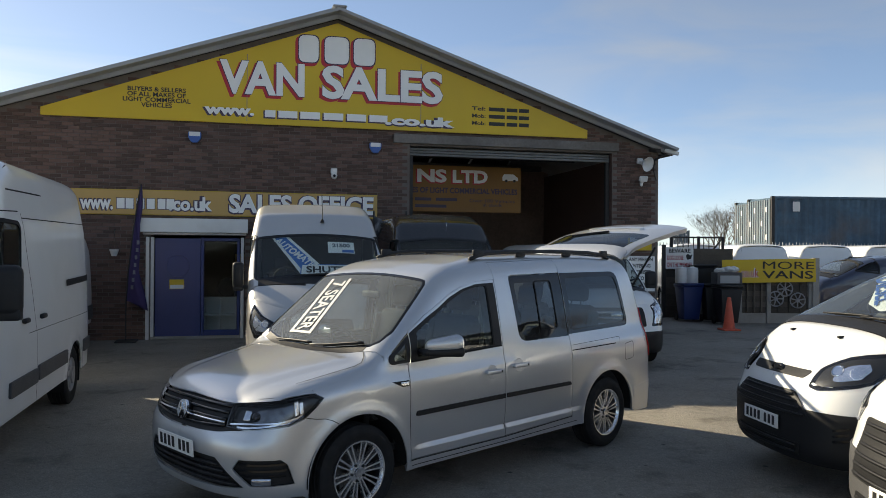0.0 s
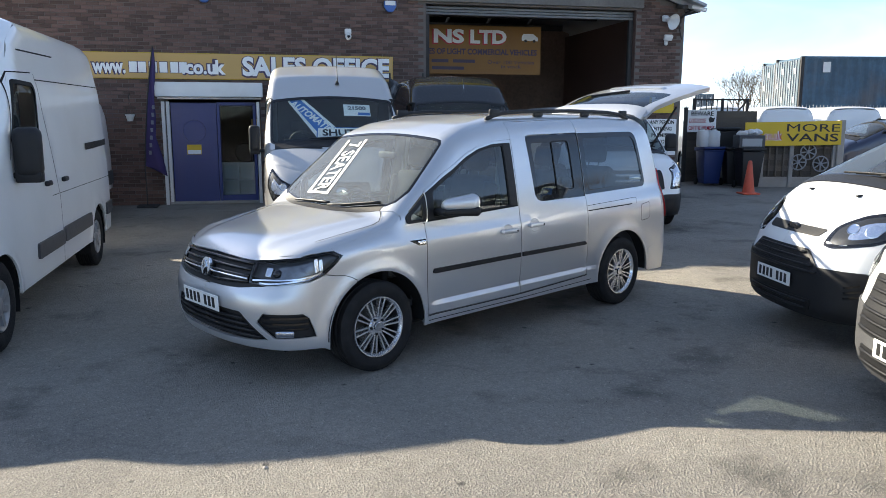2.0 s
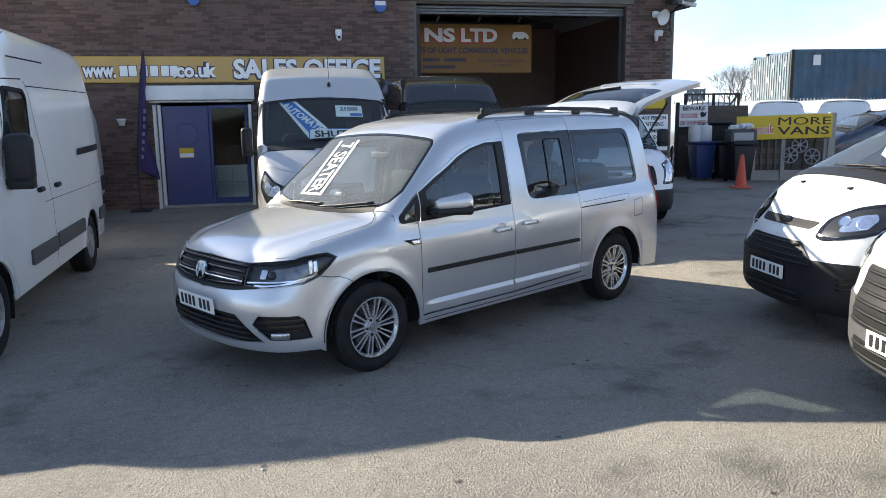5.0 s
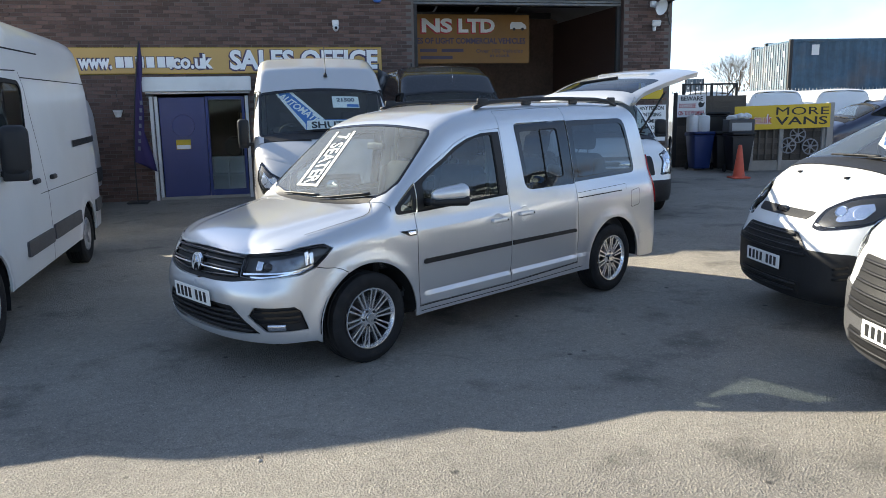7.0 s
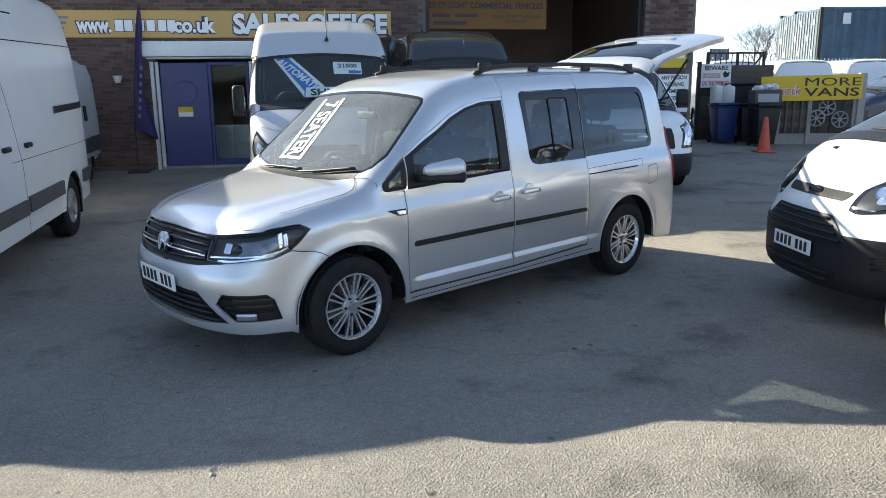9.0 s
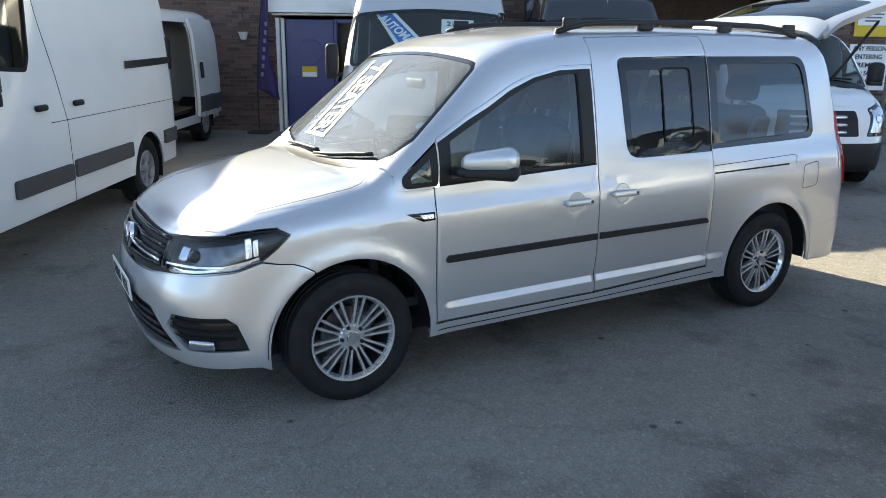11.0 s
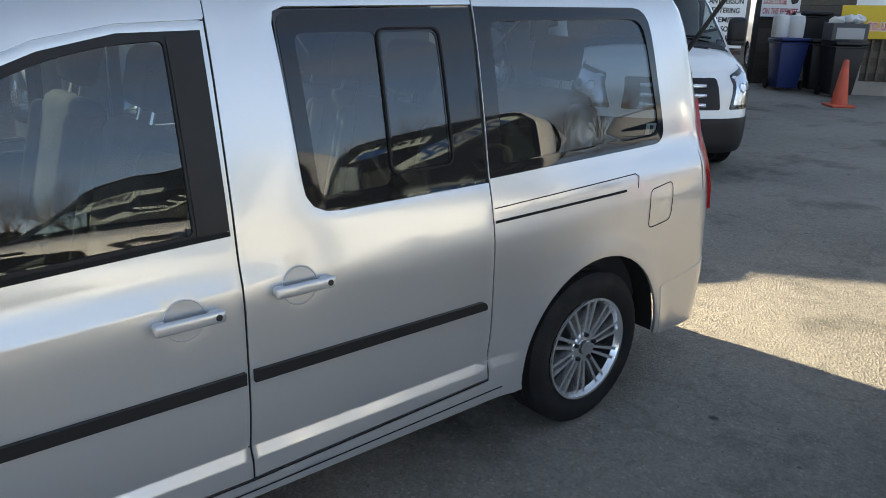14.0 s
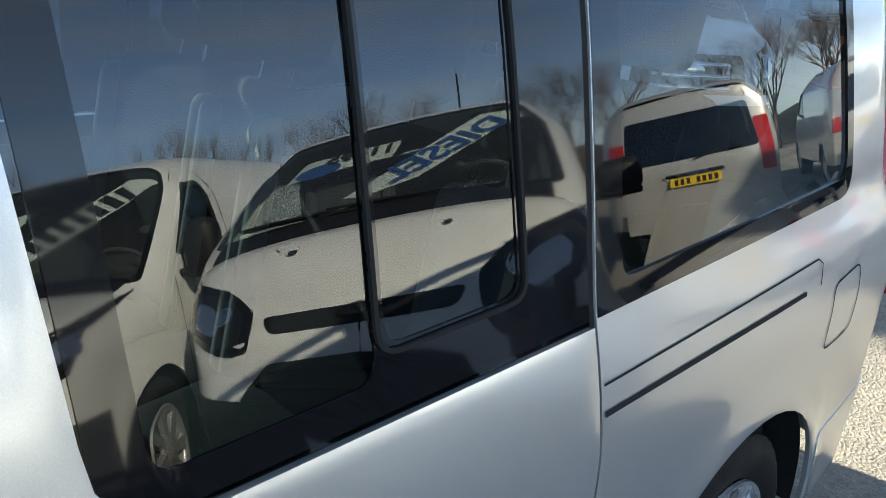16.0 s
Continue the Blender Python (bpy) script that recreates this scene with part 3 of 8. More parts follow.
def alloy_wheel(R, w, rim_r, parent, m):
    """Tyre, many-spoked alloy rim, brake disc and bolts; outer face towards -y."""
    wh = new("wheel")
    wh.parent, wh.matrix_basis = parent, m
    tagged(wh, "alloy wheel with twenty slim silver spokes")
    tread_tyre(R, rim_r + 0.004, w, wh)
    yo = -w * 0.46
    bm = lathe([(rim_r + 0.006, yo + 0.002), (rim_r + 0.004, yo - 0.006), (rim_r - 0.006, yo - 0.004), (rim_r - 0.014, yo + 0.012), (rim_r - 0.018, yo + 0.022)], 64)
    for f in list(bm.faces):
        if len(f.verts) > 6:
            bm.faces.remove(f)
    part("rim", bm, ALLOY, wh, smooth=40)
    # inner rim in the dark copy, so the wheel's own shade is coloured in
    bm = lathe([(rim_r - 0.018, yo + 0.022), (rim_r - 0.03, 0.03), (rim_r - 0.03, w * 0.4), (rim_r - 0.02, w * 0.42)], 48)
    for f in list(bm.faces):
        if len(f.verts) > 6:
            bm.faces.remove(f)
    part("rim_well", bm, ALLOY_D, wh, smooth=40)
    bm = bmesh.new()
    for g in range(10):
        c = 2 * math.pi * g / 10 + math.pi / 2
        for k in (-1, 1):
            r0, r1 = 0.050, rim_r - 0.012
            spoke_bar(bm, c + k * math.asin(0.0100 / r0), r0, c + k * math.asin(0.0215 / r1), r1, 0.0140, 0.0185, yo + 0.018, yo + 0.006, 0.034)
    bmesh.ops.recalc_face_normals(bm, faces=bm.faces)
    part("spoke_star", bm, ALLOY, wh, smooth=50)
    bm = lathe([(0.0, yo + 0.014), (0.062, yo + 0.0165), (0.070, yo + 0.024), (0.072, yo + 0.05)], 40)
    part("hub", bm, ALLOY, wh, smooth=40)
    cap = part("centre_cap", lathe([(0.0, yo + 0.004), (0.026, yo + 0.005), (0.03, yo + 0.009), (0.03, yo + 0.02)], 24), GLOSSBLACK, wh, smooth=40)
    part("cap_ring", lathe([(0.027, yo + 0.0035), (0.030, yo + 0.003), (0.031, yo + 0.008), (0.0268, yo + 0.006)], 24), CHROME, cap, smooth=40)
    for i in range(5):
        a = 2 * math.pi * (i + 0.5) / 5 + math.pi / 2
        part("wheel_bolt", lathe([(0.0, -0.003), (0.009, -0.002), (0.0125, 0.03)], 8, m=pose(0.056 * math.cos(a), yo + 0.010, 0.056 * math.sin(a))), GAP, wh, smooth=40)
    # dark disc behind the spokes stands in for shade in the wheel
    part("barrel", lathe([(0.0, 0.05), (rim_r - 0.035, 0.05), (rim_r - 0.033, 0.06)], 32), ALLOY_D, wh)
    part("brake_disc", lathe([(0.06, -0.012), (0.14, -0.012), (0.14, 0.012), (0.06, 0.012)], 36), DISC, wh, smooth=40)
    return wh


def trim_wheel(R, w, rim_r, parent, m, spokes=7):
    """Tyre with a pressed steel wheel and a silver plastic trim."""
    wh = new("wheel")
    wh.parent, wh.matrix_basis = parent, m
    tread_tyre(R, rim_r + 0.004, w, wh, 40)
    yo = -w * 0.44
    bm = lathe([(rim_r + 0.004, yo), (rim_r - 0.004, yo - 0.008), (rim_r - 0.03, yo + 0.002), (rim_r - 0.04, yo + 0.02), (rim_r - 0.04, yo + 0.06)], 36)
    for f in list(bm.faces):
        if len(f.verts) > 6:
            bm.faces.remove(f)
    for k in range(spokes):
        c = 2 * math.pi * k / spokes
        spoke_bar(bm, c, 0.04, c, rim_r - 0.02, 0.05, 0.075, yo + 0.006, yo - 0.002, 0.03)
    lathe([(0.0, yo - 0.012), (0.05, yo - 0.006), (0.075, yo + 0.008), (0.08, yo + 0.03)], 24, bm=bm)
    part("wheel_trim", bm, TRIMSILVER, wh, smooth=40)
    part("steel_wheel", lathe([(0.0, yo + 0.05), (rim_r - 0.03, yo + 0.055), (rim_r - 0.03, yo + 0.1)], 28), GREYPL, wh, smooth=40)
    return wh


def plate(parent, m, back, label="number plate with dark bars for its characters"):
    """A number plate; its characters are plain bars."""
    pl = part("number_plate", box(0.52, 0.008, 0.112, 0.003), back, parent, label, m)
    for i, x in enumerate((-0.205, -0.145, -0.085, -0.025, 0.075, 0.135, 0.195)):
        part("plate_bar", box(0.036, 0.003, 0.074, 0.001, 1, (x, -0.0045, 0)), INK, pl)
    return pl


def mirror_on(body, sd, at, size, material, parent, arm=True):
    """A door mirror at a place beside the body."""
    x, y, z = at
    sx, sy, sz = size
    mo = part("door_mirror", box(sx, sy, sz, min(sx, sy, sz) * 0.42, 4, (x, sd * y, z)), material, parent, smooth=60)
    part("mirror_glass", box(0.006, sy * 0.8, sz * 0.72, 0.02, 2, (x + sx / 2 - 0.002, sd * y, z)), CHROME, mo)
    part("mirror_base", box(sx * 0.8, sy * 0.9, sz * 0.22, 0.015, 2, (x, sd * y, z - sz * 0.48)), PLASTIC, mo, smooth=60)
    if arm:
        part("mirror_arm", box(sx * 0.5, 0.18, 0.05, 0.02, 2, (x, sd * (y - sy / 2 - 0.03), z - sz * 0.45)), PLASTIC, mo, smooth=60)
    return mo


def swept_mirror(sd, at, turn, parent, shell, label=""):
    """A door mirror that sweeps outwards and back: painted shell over a black foot."""
    def wedge(lx, ly, lz, bev, dz):
        bm = box(lx, ly, lz, bev, 5)
        for v in bm.verts:
            s = (v.co.x / lx + 0.5)
            k = 0.62 + 0.38 * min(1.0, s * 1.6)
            v.co.z = (v.co.z + lz / 2) * k - lz / 2 + dz
            v.co.y *= 0.55 + 0.45 * min(1.0, s * 1.5)
        return bm
    m = pose(*at, 0, 0, turn)
    mo = part("door_mirror", wedge(0.29, 0.165, 0.135, 0.058, 0.022), shell, parent, label, m, smooth=60)
    part("mirror_foot", wedge(0.295, 0.17, 0.075, 0.03, -0.038), PLASTIC, mo, smooth=60)
    part("mirror_arm", box(0.11, 0.10, 0.05, 0.02, 2, (-0.13, 0, -0.045), (0, 0, -turn)), PLASTIC, mo, smooth=60)
    g = part("mirror_glass", box(0.004, 0.12, 0.085, 0.002, 1, (0.135, 0.0, 0.012), (0, 0, 0)), CHROME, mo)
    return mo


def bar_handle(body, fr, a, b, material, parent, cup=True, w=0.19):
    """A door pull with a round dished recess behind it."""
    m = on_body(body, fr, a, b, 0.0)
    hd = part("door_handle", box(w, 0.020, 0.034, 0.0098, 4, (0.004, -0.030, 0)), material, parent, m=m, smooth=60)
    for k in (-1, 1):
        part("handle_foot", box(0.036, 0.036, 0.030, 0.010, 3, (k * (w / 2 - 0.022) + 0.004, -0.014, 0)), material, hd, smooth=60)
    if cup:
        part("handle_dish", lathe([(0.0, 0.030), (0.025, 0.028), (0.042, 0.018), (0.052, 0.002), (0.0555, -0.0008), (0.058, 0.001)], 32), material, hd, smooth=60)
    part("lock", lathe([(0, -0.0415), (0.009, -0.041), (0.010, -0.036)], 16, m=pose(w / 2 - 0.018, 0, 0)), ALLOY_D, hd)
    return hd


def seat(parent, x, y, z, w, cloth, side_cloth, lean=14):
    """A seat with cushion, back and headrest, facing -x."""
    st = new("seat")
    st.parent, st.matrix_basis = parent, pose(x, y, z)
    part("cushion", box(0.50, w, 0.16, 0.06, 3, (0, 0, 0.06), (0, -6, 0)), cloth, st, smooth=60)
    part("backrest", box(0.13, w, 0.62, 0.06, 3, (0.27, 0, 0.40), (0, lean, 0)), cloth, st, smooth=60)
    for k in (-1, 1):
        part("bolster", box(0.16, 0.07, 0.56, 0.035, 3, (0.25, k * (w / 2 - 0.01), 0.38), (0, lean, 0)), side_cloth, st, smooth=60)
        part("headrest_post", tube([(0.33, k * 0.06, 0.68), (0.36, k * 0.06, 0.78)], 0.006, 8), CHROME, st)
    part("headrest", box(0.10, 0.26, 0.19, 0.045, 3, (0.37, 0, 0.83), (0, lean, 0)), cloth, st, smooth=60)
    return st


def steering_wheel(parent, m):
    bm = bmesh.new()
    n = 28
    pts = [(0.185 * math.cos(2 * math.pi * i / n), 0, 0.185 * math.sin(2 * math.pi * i / n)) for i in range(n + 1)]
    tube(pts, 0.016, 8, bm)
    box(0.15, 0.05, 0.11, 0.03, 2, (0, 0.02, 0), bm=bm)
    for a in (0, 180, 270):
        box(0.14, 0.02, 0.035, 0.008, 2, (0.11 * math.cos(radians(a)), 0.01, 0.11 * math.sin(radians(a))), (0, -a, 0), bm=bm)
    return part("steering_wheel", bm, DASH, parent, m=m, smooth=50)


def wiper(parent, a, b, body, fr):
    """A wiper arm and blade lying on the screen from a to b."""
    pts = np.array([np.array(a) + (np.array(b) - np.array(a)) * i / 8 for i in range(9)])
    P = body.drop(fr, pts)
    N = body.normal(P)
    bm = tube([Vector(p + 0.022 * n) for p, n in zip(P, N)], 0.009, 6)
    wp = part("wiper", bm, PLASTIC, parent, smooth=50)
    part("wiper_blade", tube([Vector(p + 0.010 * n) for p, n in zip(P[2:], N[2:])], 0.006, 5), GAP, wp)
    return wp


def side_outline(body, x0, x1, zb, axles, r, n=36):
    """A flank's outline from x0 to x1: sill with wheel arches below, roof line above."""
    low = []
    for ax in axles:
        s = math.degrees(math.asin(min(0.99, (zb - 0.33) / r)))
        low += arch_pts(ax, 0.33, r, 180 - s, s, 18)
    xs = np.linspace(x1, x0, n)
    a, z = body.edge(xs)
    return [(x0, zb)] + low + [(x1, zb)] + [(x, zz) for x, zz in zip(xs, z)]


def centre_line(body, zs, fr="front"):
    P = body.drop(frame_of(fr), np.array([[0.0, z] for z in zs]))
    return P


def screen_words(name, text, size, material, v, body, x, y, turn, off, width=None):
    """Words laid on a windscreen at (x, y) of the plan."""
    Pt = body.drop(frame_of("top"), np.array([[x, y]]))
    n = Vector(body.normal(Pt)[0])
    right = Vector((0, -1, 0))
    up = n.cross(right).normalized()
    right = up.cross(n)
    p = Vector(Pt[0]) + off * n
    base = Matrix(((right.x, -n.x, up.x, p.x), (right.y, -n.y, up.y, p.y), (right.z, -n.z, up.z, p.z), (0, 0, 0, 1)))
    return letters(name, text, size, material, v, base @ pose(0, 0, 0, 0, turn, 0), width, 0.001, 0.005)


# ---- the silver estate van ----
def build_silver_van():
    body = Body(
        top=[(-1.0, 0.865), (-0.78, 0.915), (-0.5, 0.985), (-0.2, 1.048), (0.13, 1.112), (0.82, 1.69), (1.05, 1.775), (1.45, 1.835), (2.2, 1.855), (3.0, 1.85), (3.6, 1.82), (3.9, 1.78)],
        width=[(-0.9, 0.78), (-0.6, 0.825), (-0.3, 0.865), (0.0, 0.885), (0.5, 0.893), (3.0, 0.893), (3.5, 0.888), (3.8, 0.87), (4.0, 0.85)],
        side=[(0.15, -0.06), (0.22, -0.024), (0.28, -0.004), (0.40, -0.002), (0.54, -0.001), (0.68, 0.0), (0.85, 0.0), (0.94, -0.003), (0.98, -0.016), (1.12, -0.036), (1.3, -0.069), (1.5, -0.110), (1.65, -0.148), (1.8, -0.205), (1.9, -0.265)],
        front=[(0.18, -0.80), (0.26, -0.87), (0.4, -0.90), (0.56, -0.905), (0.63, -0.895), (0.67, -0.87), (0.75, -0.85), (0.85, -0.815), (0.92, -0.775), (1.0, -0.70), (1.2, -0.5)],
        rear=[(0.3, 3.93), (0.5, 3.96), (0.9, 3.93), (1.2, 3.88), (1.6, 3.79), (1.85, 3.68)],
        crown=0.042, fc=0.33, fp=2.6, rc=0.16, rp=3.0, bottom=0.2, k_roof=0.14, k_front=0.16, k_rear=0.12, arches=(0.0, 3.006), flare=0.014, rad=0.415, ts=0.035, taper=0.0175, groove=(0.52, 2.52, 0.435, 0.017, 0.008), crease=[(-0.1, 0.86), (0.3, 0.905), (1.0, 0.925), (1.5, 0.945), (2.4, 1.02), (3.0, 1.05)], ridge=0.012)
    v = thing("estate_van", "silver long estate van with its tailgate raised, parked on the tarmac", "van")
    SD, TP, CN, RC = frame_of("side"), frame_of("top"), frame_of("corner"), frame_of("rcorner")
    R = 0.415

    def dish_hole(a, b):
        return [(a + 0.054 * math.cos(2 * math.pi * i / 28), b + 0.054 * math.sin(2 * math.pi * i / 28)) for i in range(28)]

    # corner panels of the nose; their outlines are given by height and distance along or across
    FT = frame_of("front")
    def cors(*pts):
        P = body.drop(SD, np.array(pts, float))
        return [(Q * (p[0] + abs(p[1])), p[2]) for p in P]
    def corf(*pts):
        P = body.drop(FT, np.array(pts, float))
        return [(Q * (p[0] + abs(p[1])), p[2]) for p in P]
    lamp_in = corf((0.49, 0.712), (0.485, 0.78), (0.47, 0.850))
    lamp_top = corf((0.56, 0.862)) + cors((-0.56, 0.886), (-0.466, 0.904), (-0.353, 0.912))
    lamp_tip = cors((-0.298, 0.884), (-0.36, 0.825))
    lamp_low = cors((-0.43, 0.772), (-0.546, 0.735)) + corf((0.70, 0.712), (0.616, 0.703))
    lamp = lamp_in + lamp_top + lamp_tip + lamp_low
    top_line = corf((0.0, 0.872), (0.2, 0.868), (0.36, 0.862), (0.47, 0.860), (0.56, 0.870)) + cors((-0.56, 0.893), (-0.466, 0.911), (-0.353, 0.918))
    seam = cors((-0.355, 0.748), (-0.288, 0.742), (-0.24, 0.725), (-0.195, 0.700))
    arch_side = cors(*arch_pts(0.0, 0.325, R, 119, 192, 12))
    lower = cors((-0.45, 0.262), (-0.56, 0.268)) + corf((0.66, 0.272), (0.42, 0.268), (0.0, 0.265))
    grille_low = corf((0.0, 0.505), (0.0, 0.33), (0.30, 0.332), (0.50, 0.338), (0.625, 0.352), (0.53, 0.425), (0.435, 0.500), (0.25, 0.505))
    fog = corf((0.585, 0.455), (0.64, 0.522), (0.72, 0.522)) + cors((-0.60, 0.520), (-0.555, 0.485), (-0.505, 0.352)) + corf((0.70, 0.354))
    cut = corf((0.0, 0.52), (0.0, 0.59), (0.0, 0.655), (0.2, 0.658), (0.40, 0.668), (0.52, 0.684), (0.616, 0.696), (0.70, 0.704)) + cors((-0.546, 0.727), (-0.43, 0.764)) + seam + arch_side + lower + corf((0.0, 0.315), (0.30, 0.317), (0.50, 0.324), (0.66, 0.342), (0.55, 0.43), (0.445, 0.515), (0.25, 0.52))
    bumper = panel("front_bumper", body, CN, cut, SILVER, v, 0.035, 0.002, 0.016, [fog], mirror=True, roll=0.06)
    panel("lower_grille", body, CN, corf((0.0, 0.53), (0.0, 0.31), (0.5, 0.315), (0.67, 0.338), (0.45, 0.525)), PLASTIC, bumper, 0.05, -0.03, 0.0, mirror=True)
    panel("grille_frame", body, CN, corf((0.0, 0.518), (0.0, 0.505), (0.25, 0.505), (0.435, 0.500), (0.53, 0.425), (0.625, 0.352), (0.655, 0.344), (0.55, 0.43), (0.445, 0.513), (0.25, 0.518)), PLASTIC, bumper, 0.05, -0.004, 0.02, mirror=True)
    for k in range(4):
        z = 0.352 + 0.038 * k
        yw = 0.60 - (z - 0.352) * 1.25
        P = body.drop(FT, np.array([[y, z] for y in np.linspace(-yw, yw, 21)]))
        part("grille_slat", tube([Vector(p) + Vector((0.012, 0, 0)) for p in P], 0.011, 6), PLASTIC, bumper, smooth=60)
    for sd in (-1, 1):
        C = frame_of("corner", sd)
        rec = panel("fog_recess", body, C, fog, PLASTIC, bumper, 0.05, -0.026, 0.0)
        for za, zb in ((0.49, 0.488), (0.452, 0.448), (0.418, 0.412)):
            strip("fog_bar", body, C, corf((0.60, za)) + cors((-0.56, zb)), 0.014, GLOSSBLACK, rec, -0.008)
        m = on_body(body, C, *corf((0.755, 0.382))[0], -0.010)
        fl = part("fog_lamp", box(0.125, 0.02, 0.045, 0.012, 2), REFLECTOR, rec, "clear fog lamp", m=m, smooth=60)
        part("lens", box(0.13, 0.006, 0.05, 0.002, 1, (0, -0.014, 0)), LENS, fl)
        back = corf((0.0, 0.52), (0.0, 0.875), (0.3, 0.868)) + lamp_top + cors((-0.2, 0.955), (-0.12, 0.965), (-0.12, 0.76), (-0.25, 0.66)) + corf((0.70, 0.52))
        panel("nose_shell", body, C, back, SILVER, v, 0.05, -0.022, 0.0, [lamp])
        panel("inner_wing", body, TP, [(-0.52, sd * 0.56), (-0.44, sd * 0.73), (-0.30, sd * 0.80), (0.0, sd * 0.84), (0.26, sd * 0.82), (0.22, sd * 0.62), (-0.2, sd * 0.58)], SILVER, v, 0.05, -0.008, 0.0)
        strip("bonnet_gap", body, TP, [(-0.42, sd * 0.712), (-0.30, sd * 0.732), (-0.12, sd * 0.755), (0.03, sd * 0.768), (0.10, sd * 0.757), (0.155, sd * 0.715), (0.19, sd * 0.66)], 0.0055, GAP, v, 0.006)
        panel("pillar_foot", body, SD if sd < 0 else frame_of("side", 1), [(0.14, 0.96), (0.46, 0.98), (0.46, 1.06), (0.30, 1.14), (0.22, 1.10), (0.15, 1.02)], SILVER, v, 0.04, -0.012, 0.0)
        strip("wing_gap", body, SD if sd < 0 else frame_of("side", 1), [(-0.43, 0.768), (-0.355, 0.752), (-0.288, 0.745), (-0.24, 0.728), (-0.195, 0.703)], 0.005, GAP, v, 0.0035)
    # upper grille with chrome bars and a plain round badge
    up = corf((0.0, 0.868), (0.0, 0.77), (0.0, 0.662), (0.2, 0.664), (0.40, 0.674), (0.52, 0.690), (0.616, 0.700)) + lamp_in + corf((0.36, 0.852), (0.2, 0.863))
    grille = panel("grille", body, CN, up, PLASTIC, v, 0.04, -0.014, 0.01, mirror=True)
    for z, mt, th, dx in ((0.838, GLOSSBLACK, 0.014, 0.004), (0.80, GLOSSBLACK, 0.013, 0.004), (0.742, CHROME, 0.009, -0.006), (0.758, GLOSSBLACK, 0.012, 0.002), (0.700, GLOSSBLACK, 0.013, 0.004)):
        P = body.drop(FT, np.array([[y, z + 0.02 * (abs(y) / 0.48) ** 2 * (1 if z < 0.72 else -0.2)] for y in np.linspace(-0.475, 0.475, 23)]))
        part("grille_bar", tube([Vector(p) + Vector((dx, 0, 0)) for p in P], th, 6), mt, grille, smooth=60)
    bx = body.drop(frame_of("front"), np.array([[0.0, 0.76]]))[0][0]
    bd = part("badge", lathe([(0.0, -0.03), (0.05, -0.03), (0.058, -0.026), (0.062, -0.012), (0.062, 0.02)], 32, "x", m=pose(bx, 0, 0.76, 0, 12)), GLOSSBLACK, grille, "plain round chrome badge", smooth=40)
    bm = lathe([(0.058, -0.032), (0.066, -0.030), (0.066, -0.012), (0.056, -0.02)], 32, "x", m=pose(bx, 0, 0.76, 0, 12))
    part("badge_ring", bm, CHROME, bd, smooth=40)
    for a in (0, 1):
        for k in (-1, 1):
            part("badge_bar", box(0.005, 0.010, 0.062, 0.002, 1, (bx - 0.033, k * (0.018 if a else 0.026), 0.76 + (0.024 if a else -0.02)), (k * (18 if a else -16), 0, 0)), CHROME, bd)
    plate(v, pose(-0.922, 0, 0.542, 0, 0, -90) @ pose(0, 0, 0, 4), PLATE_W)
    for sd in (-1, 1):
        C, S = frame_of("corner", sd), frame_of("side", sd)
        lc = np.array(lamp).mean(0)
        inset = [tuple(lc + (np.array(q) - lc) * (0.97, 0.94)) for q in lamp]
        hl = panel("headlamp", body, C, lamp, LAMPDARK, v, 0.04, -0.04, 0.0, label="dark-lined headlamp under a clear lens")
        panel("lamp_rim", body, C, lamp, GLOSSBLACK, hl, 0.05, 0.0, 0.04, [inset])
        panel("lamp_bowl", body, C, [tuple(lc + (np.array(q) - lc) * (0.55, 0.62) + np.array((0.05, 0.0))) for q in lamp], LAMPCLEAR, hl, 0.04, -0.034, 0.0)
        m = on_body(body, C, *corf((0.61, 0.795))[0], -0.024)
        part("reflector", prism(rounded([(-0.022, -0.034), (0.022, -0.034), (0.026, 0.034), (-0.016, 0.034)], 0.008), 0.02, "y", 0.006, m=m @ pose(0, 0, 0, 0, 0, 20)), REFLECTOR, hl, smooth=60)
        part("projector", lathe([(0.0, -0.012), (0.02, -0.008), (0.028, 0.004), (0.03, 0.02)], 18, m=m @ pose(0.06, 0, 0)), GLOSSBLACK, hl, smooth=60)
        m = on_body(body, C, *cors((-0.475, 0.835))[0], -0.026)
        for dx, w, h, tw in ((-0.012, 0.030, 0.10, 14), (0.022, 0.026, 0.085, -28)):
            part("reflector", prism(rounded([(-w / 2, -h / 2), (w / 2, -h / 2 + 0.006), (w / 2, h / 2), (-w / 2, h / 2 - 0.006)], 0.006), 0.016, "y", 0.004, m=m @ pose(dx, 0, 0, 0, 0, tw)), REFLECTOR, hl, smooth=60)
        strip("lamp_strip", body, C, corf((0.505, 0.733), (0.62, 0.742)) + cors((-0.60, 0.752), (-0.48, 0.775)), 0.010, REFLECTOR, hl, -0.010)
        strip("lamp_chrome", body, C, corf((0.56, 0.715), (0.65, 0.718)) + cors((-0.55, 0.745), (-0.44, 0.783)), 0.014, REFLECTOR, hl, -0.022)
        panel("lens", body, C, inset, LENS, hl, 0.035, -0.001, 0.0)
        strip("bonnet_lip", body, C, top_line[:-2], 0.014, SILVER, v, 0.0045, 0.015)
        # flank
        ex = np.linspace(0.23, -0.36, 14)
        ea, ez = body.edge(ex)
        fen = [(-0.425, 0.772), (-0.355, 0.754), (-0.288, 0.748), (-0.24, 0.731), (-0.198, 0.708)] + arch_pts(0.0, 0.325, R, 117, -8, 18) + [(0.447, 0.30), (0.447, 1.035), (0.238, 1.035)] + [(x, z + 0.004) for x, z in zip(ex, ez)] + [(-0.345, 0.914), (-0.292, 0.884), (-0.355, 0.825)]
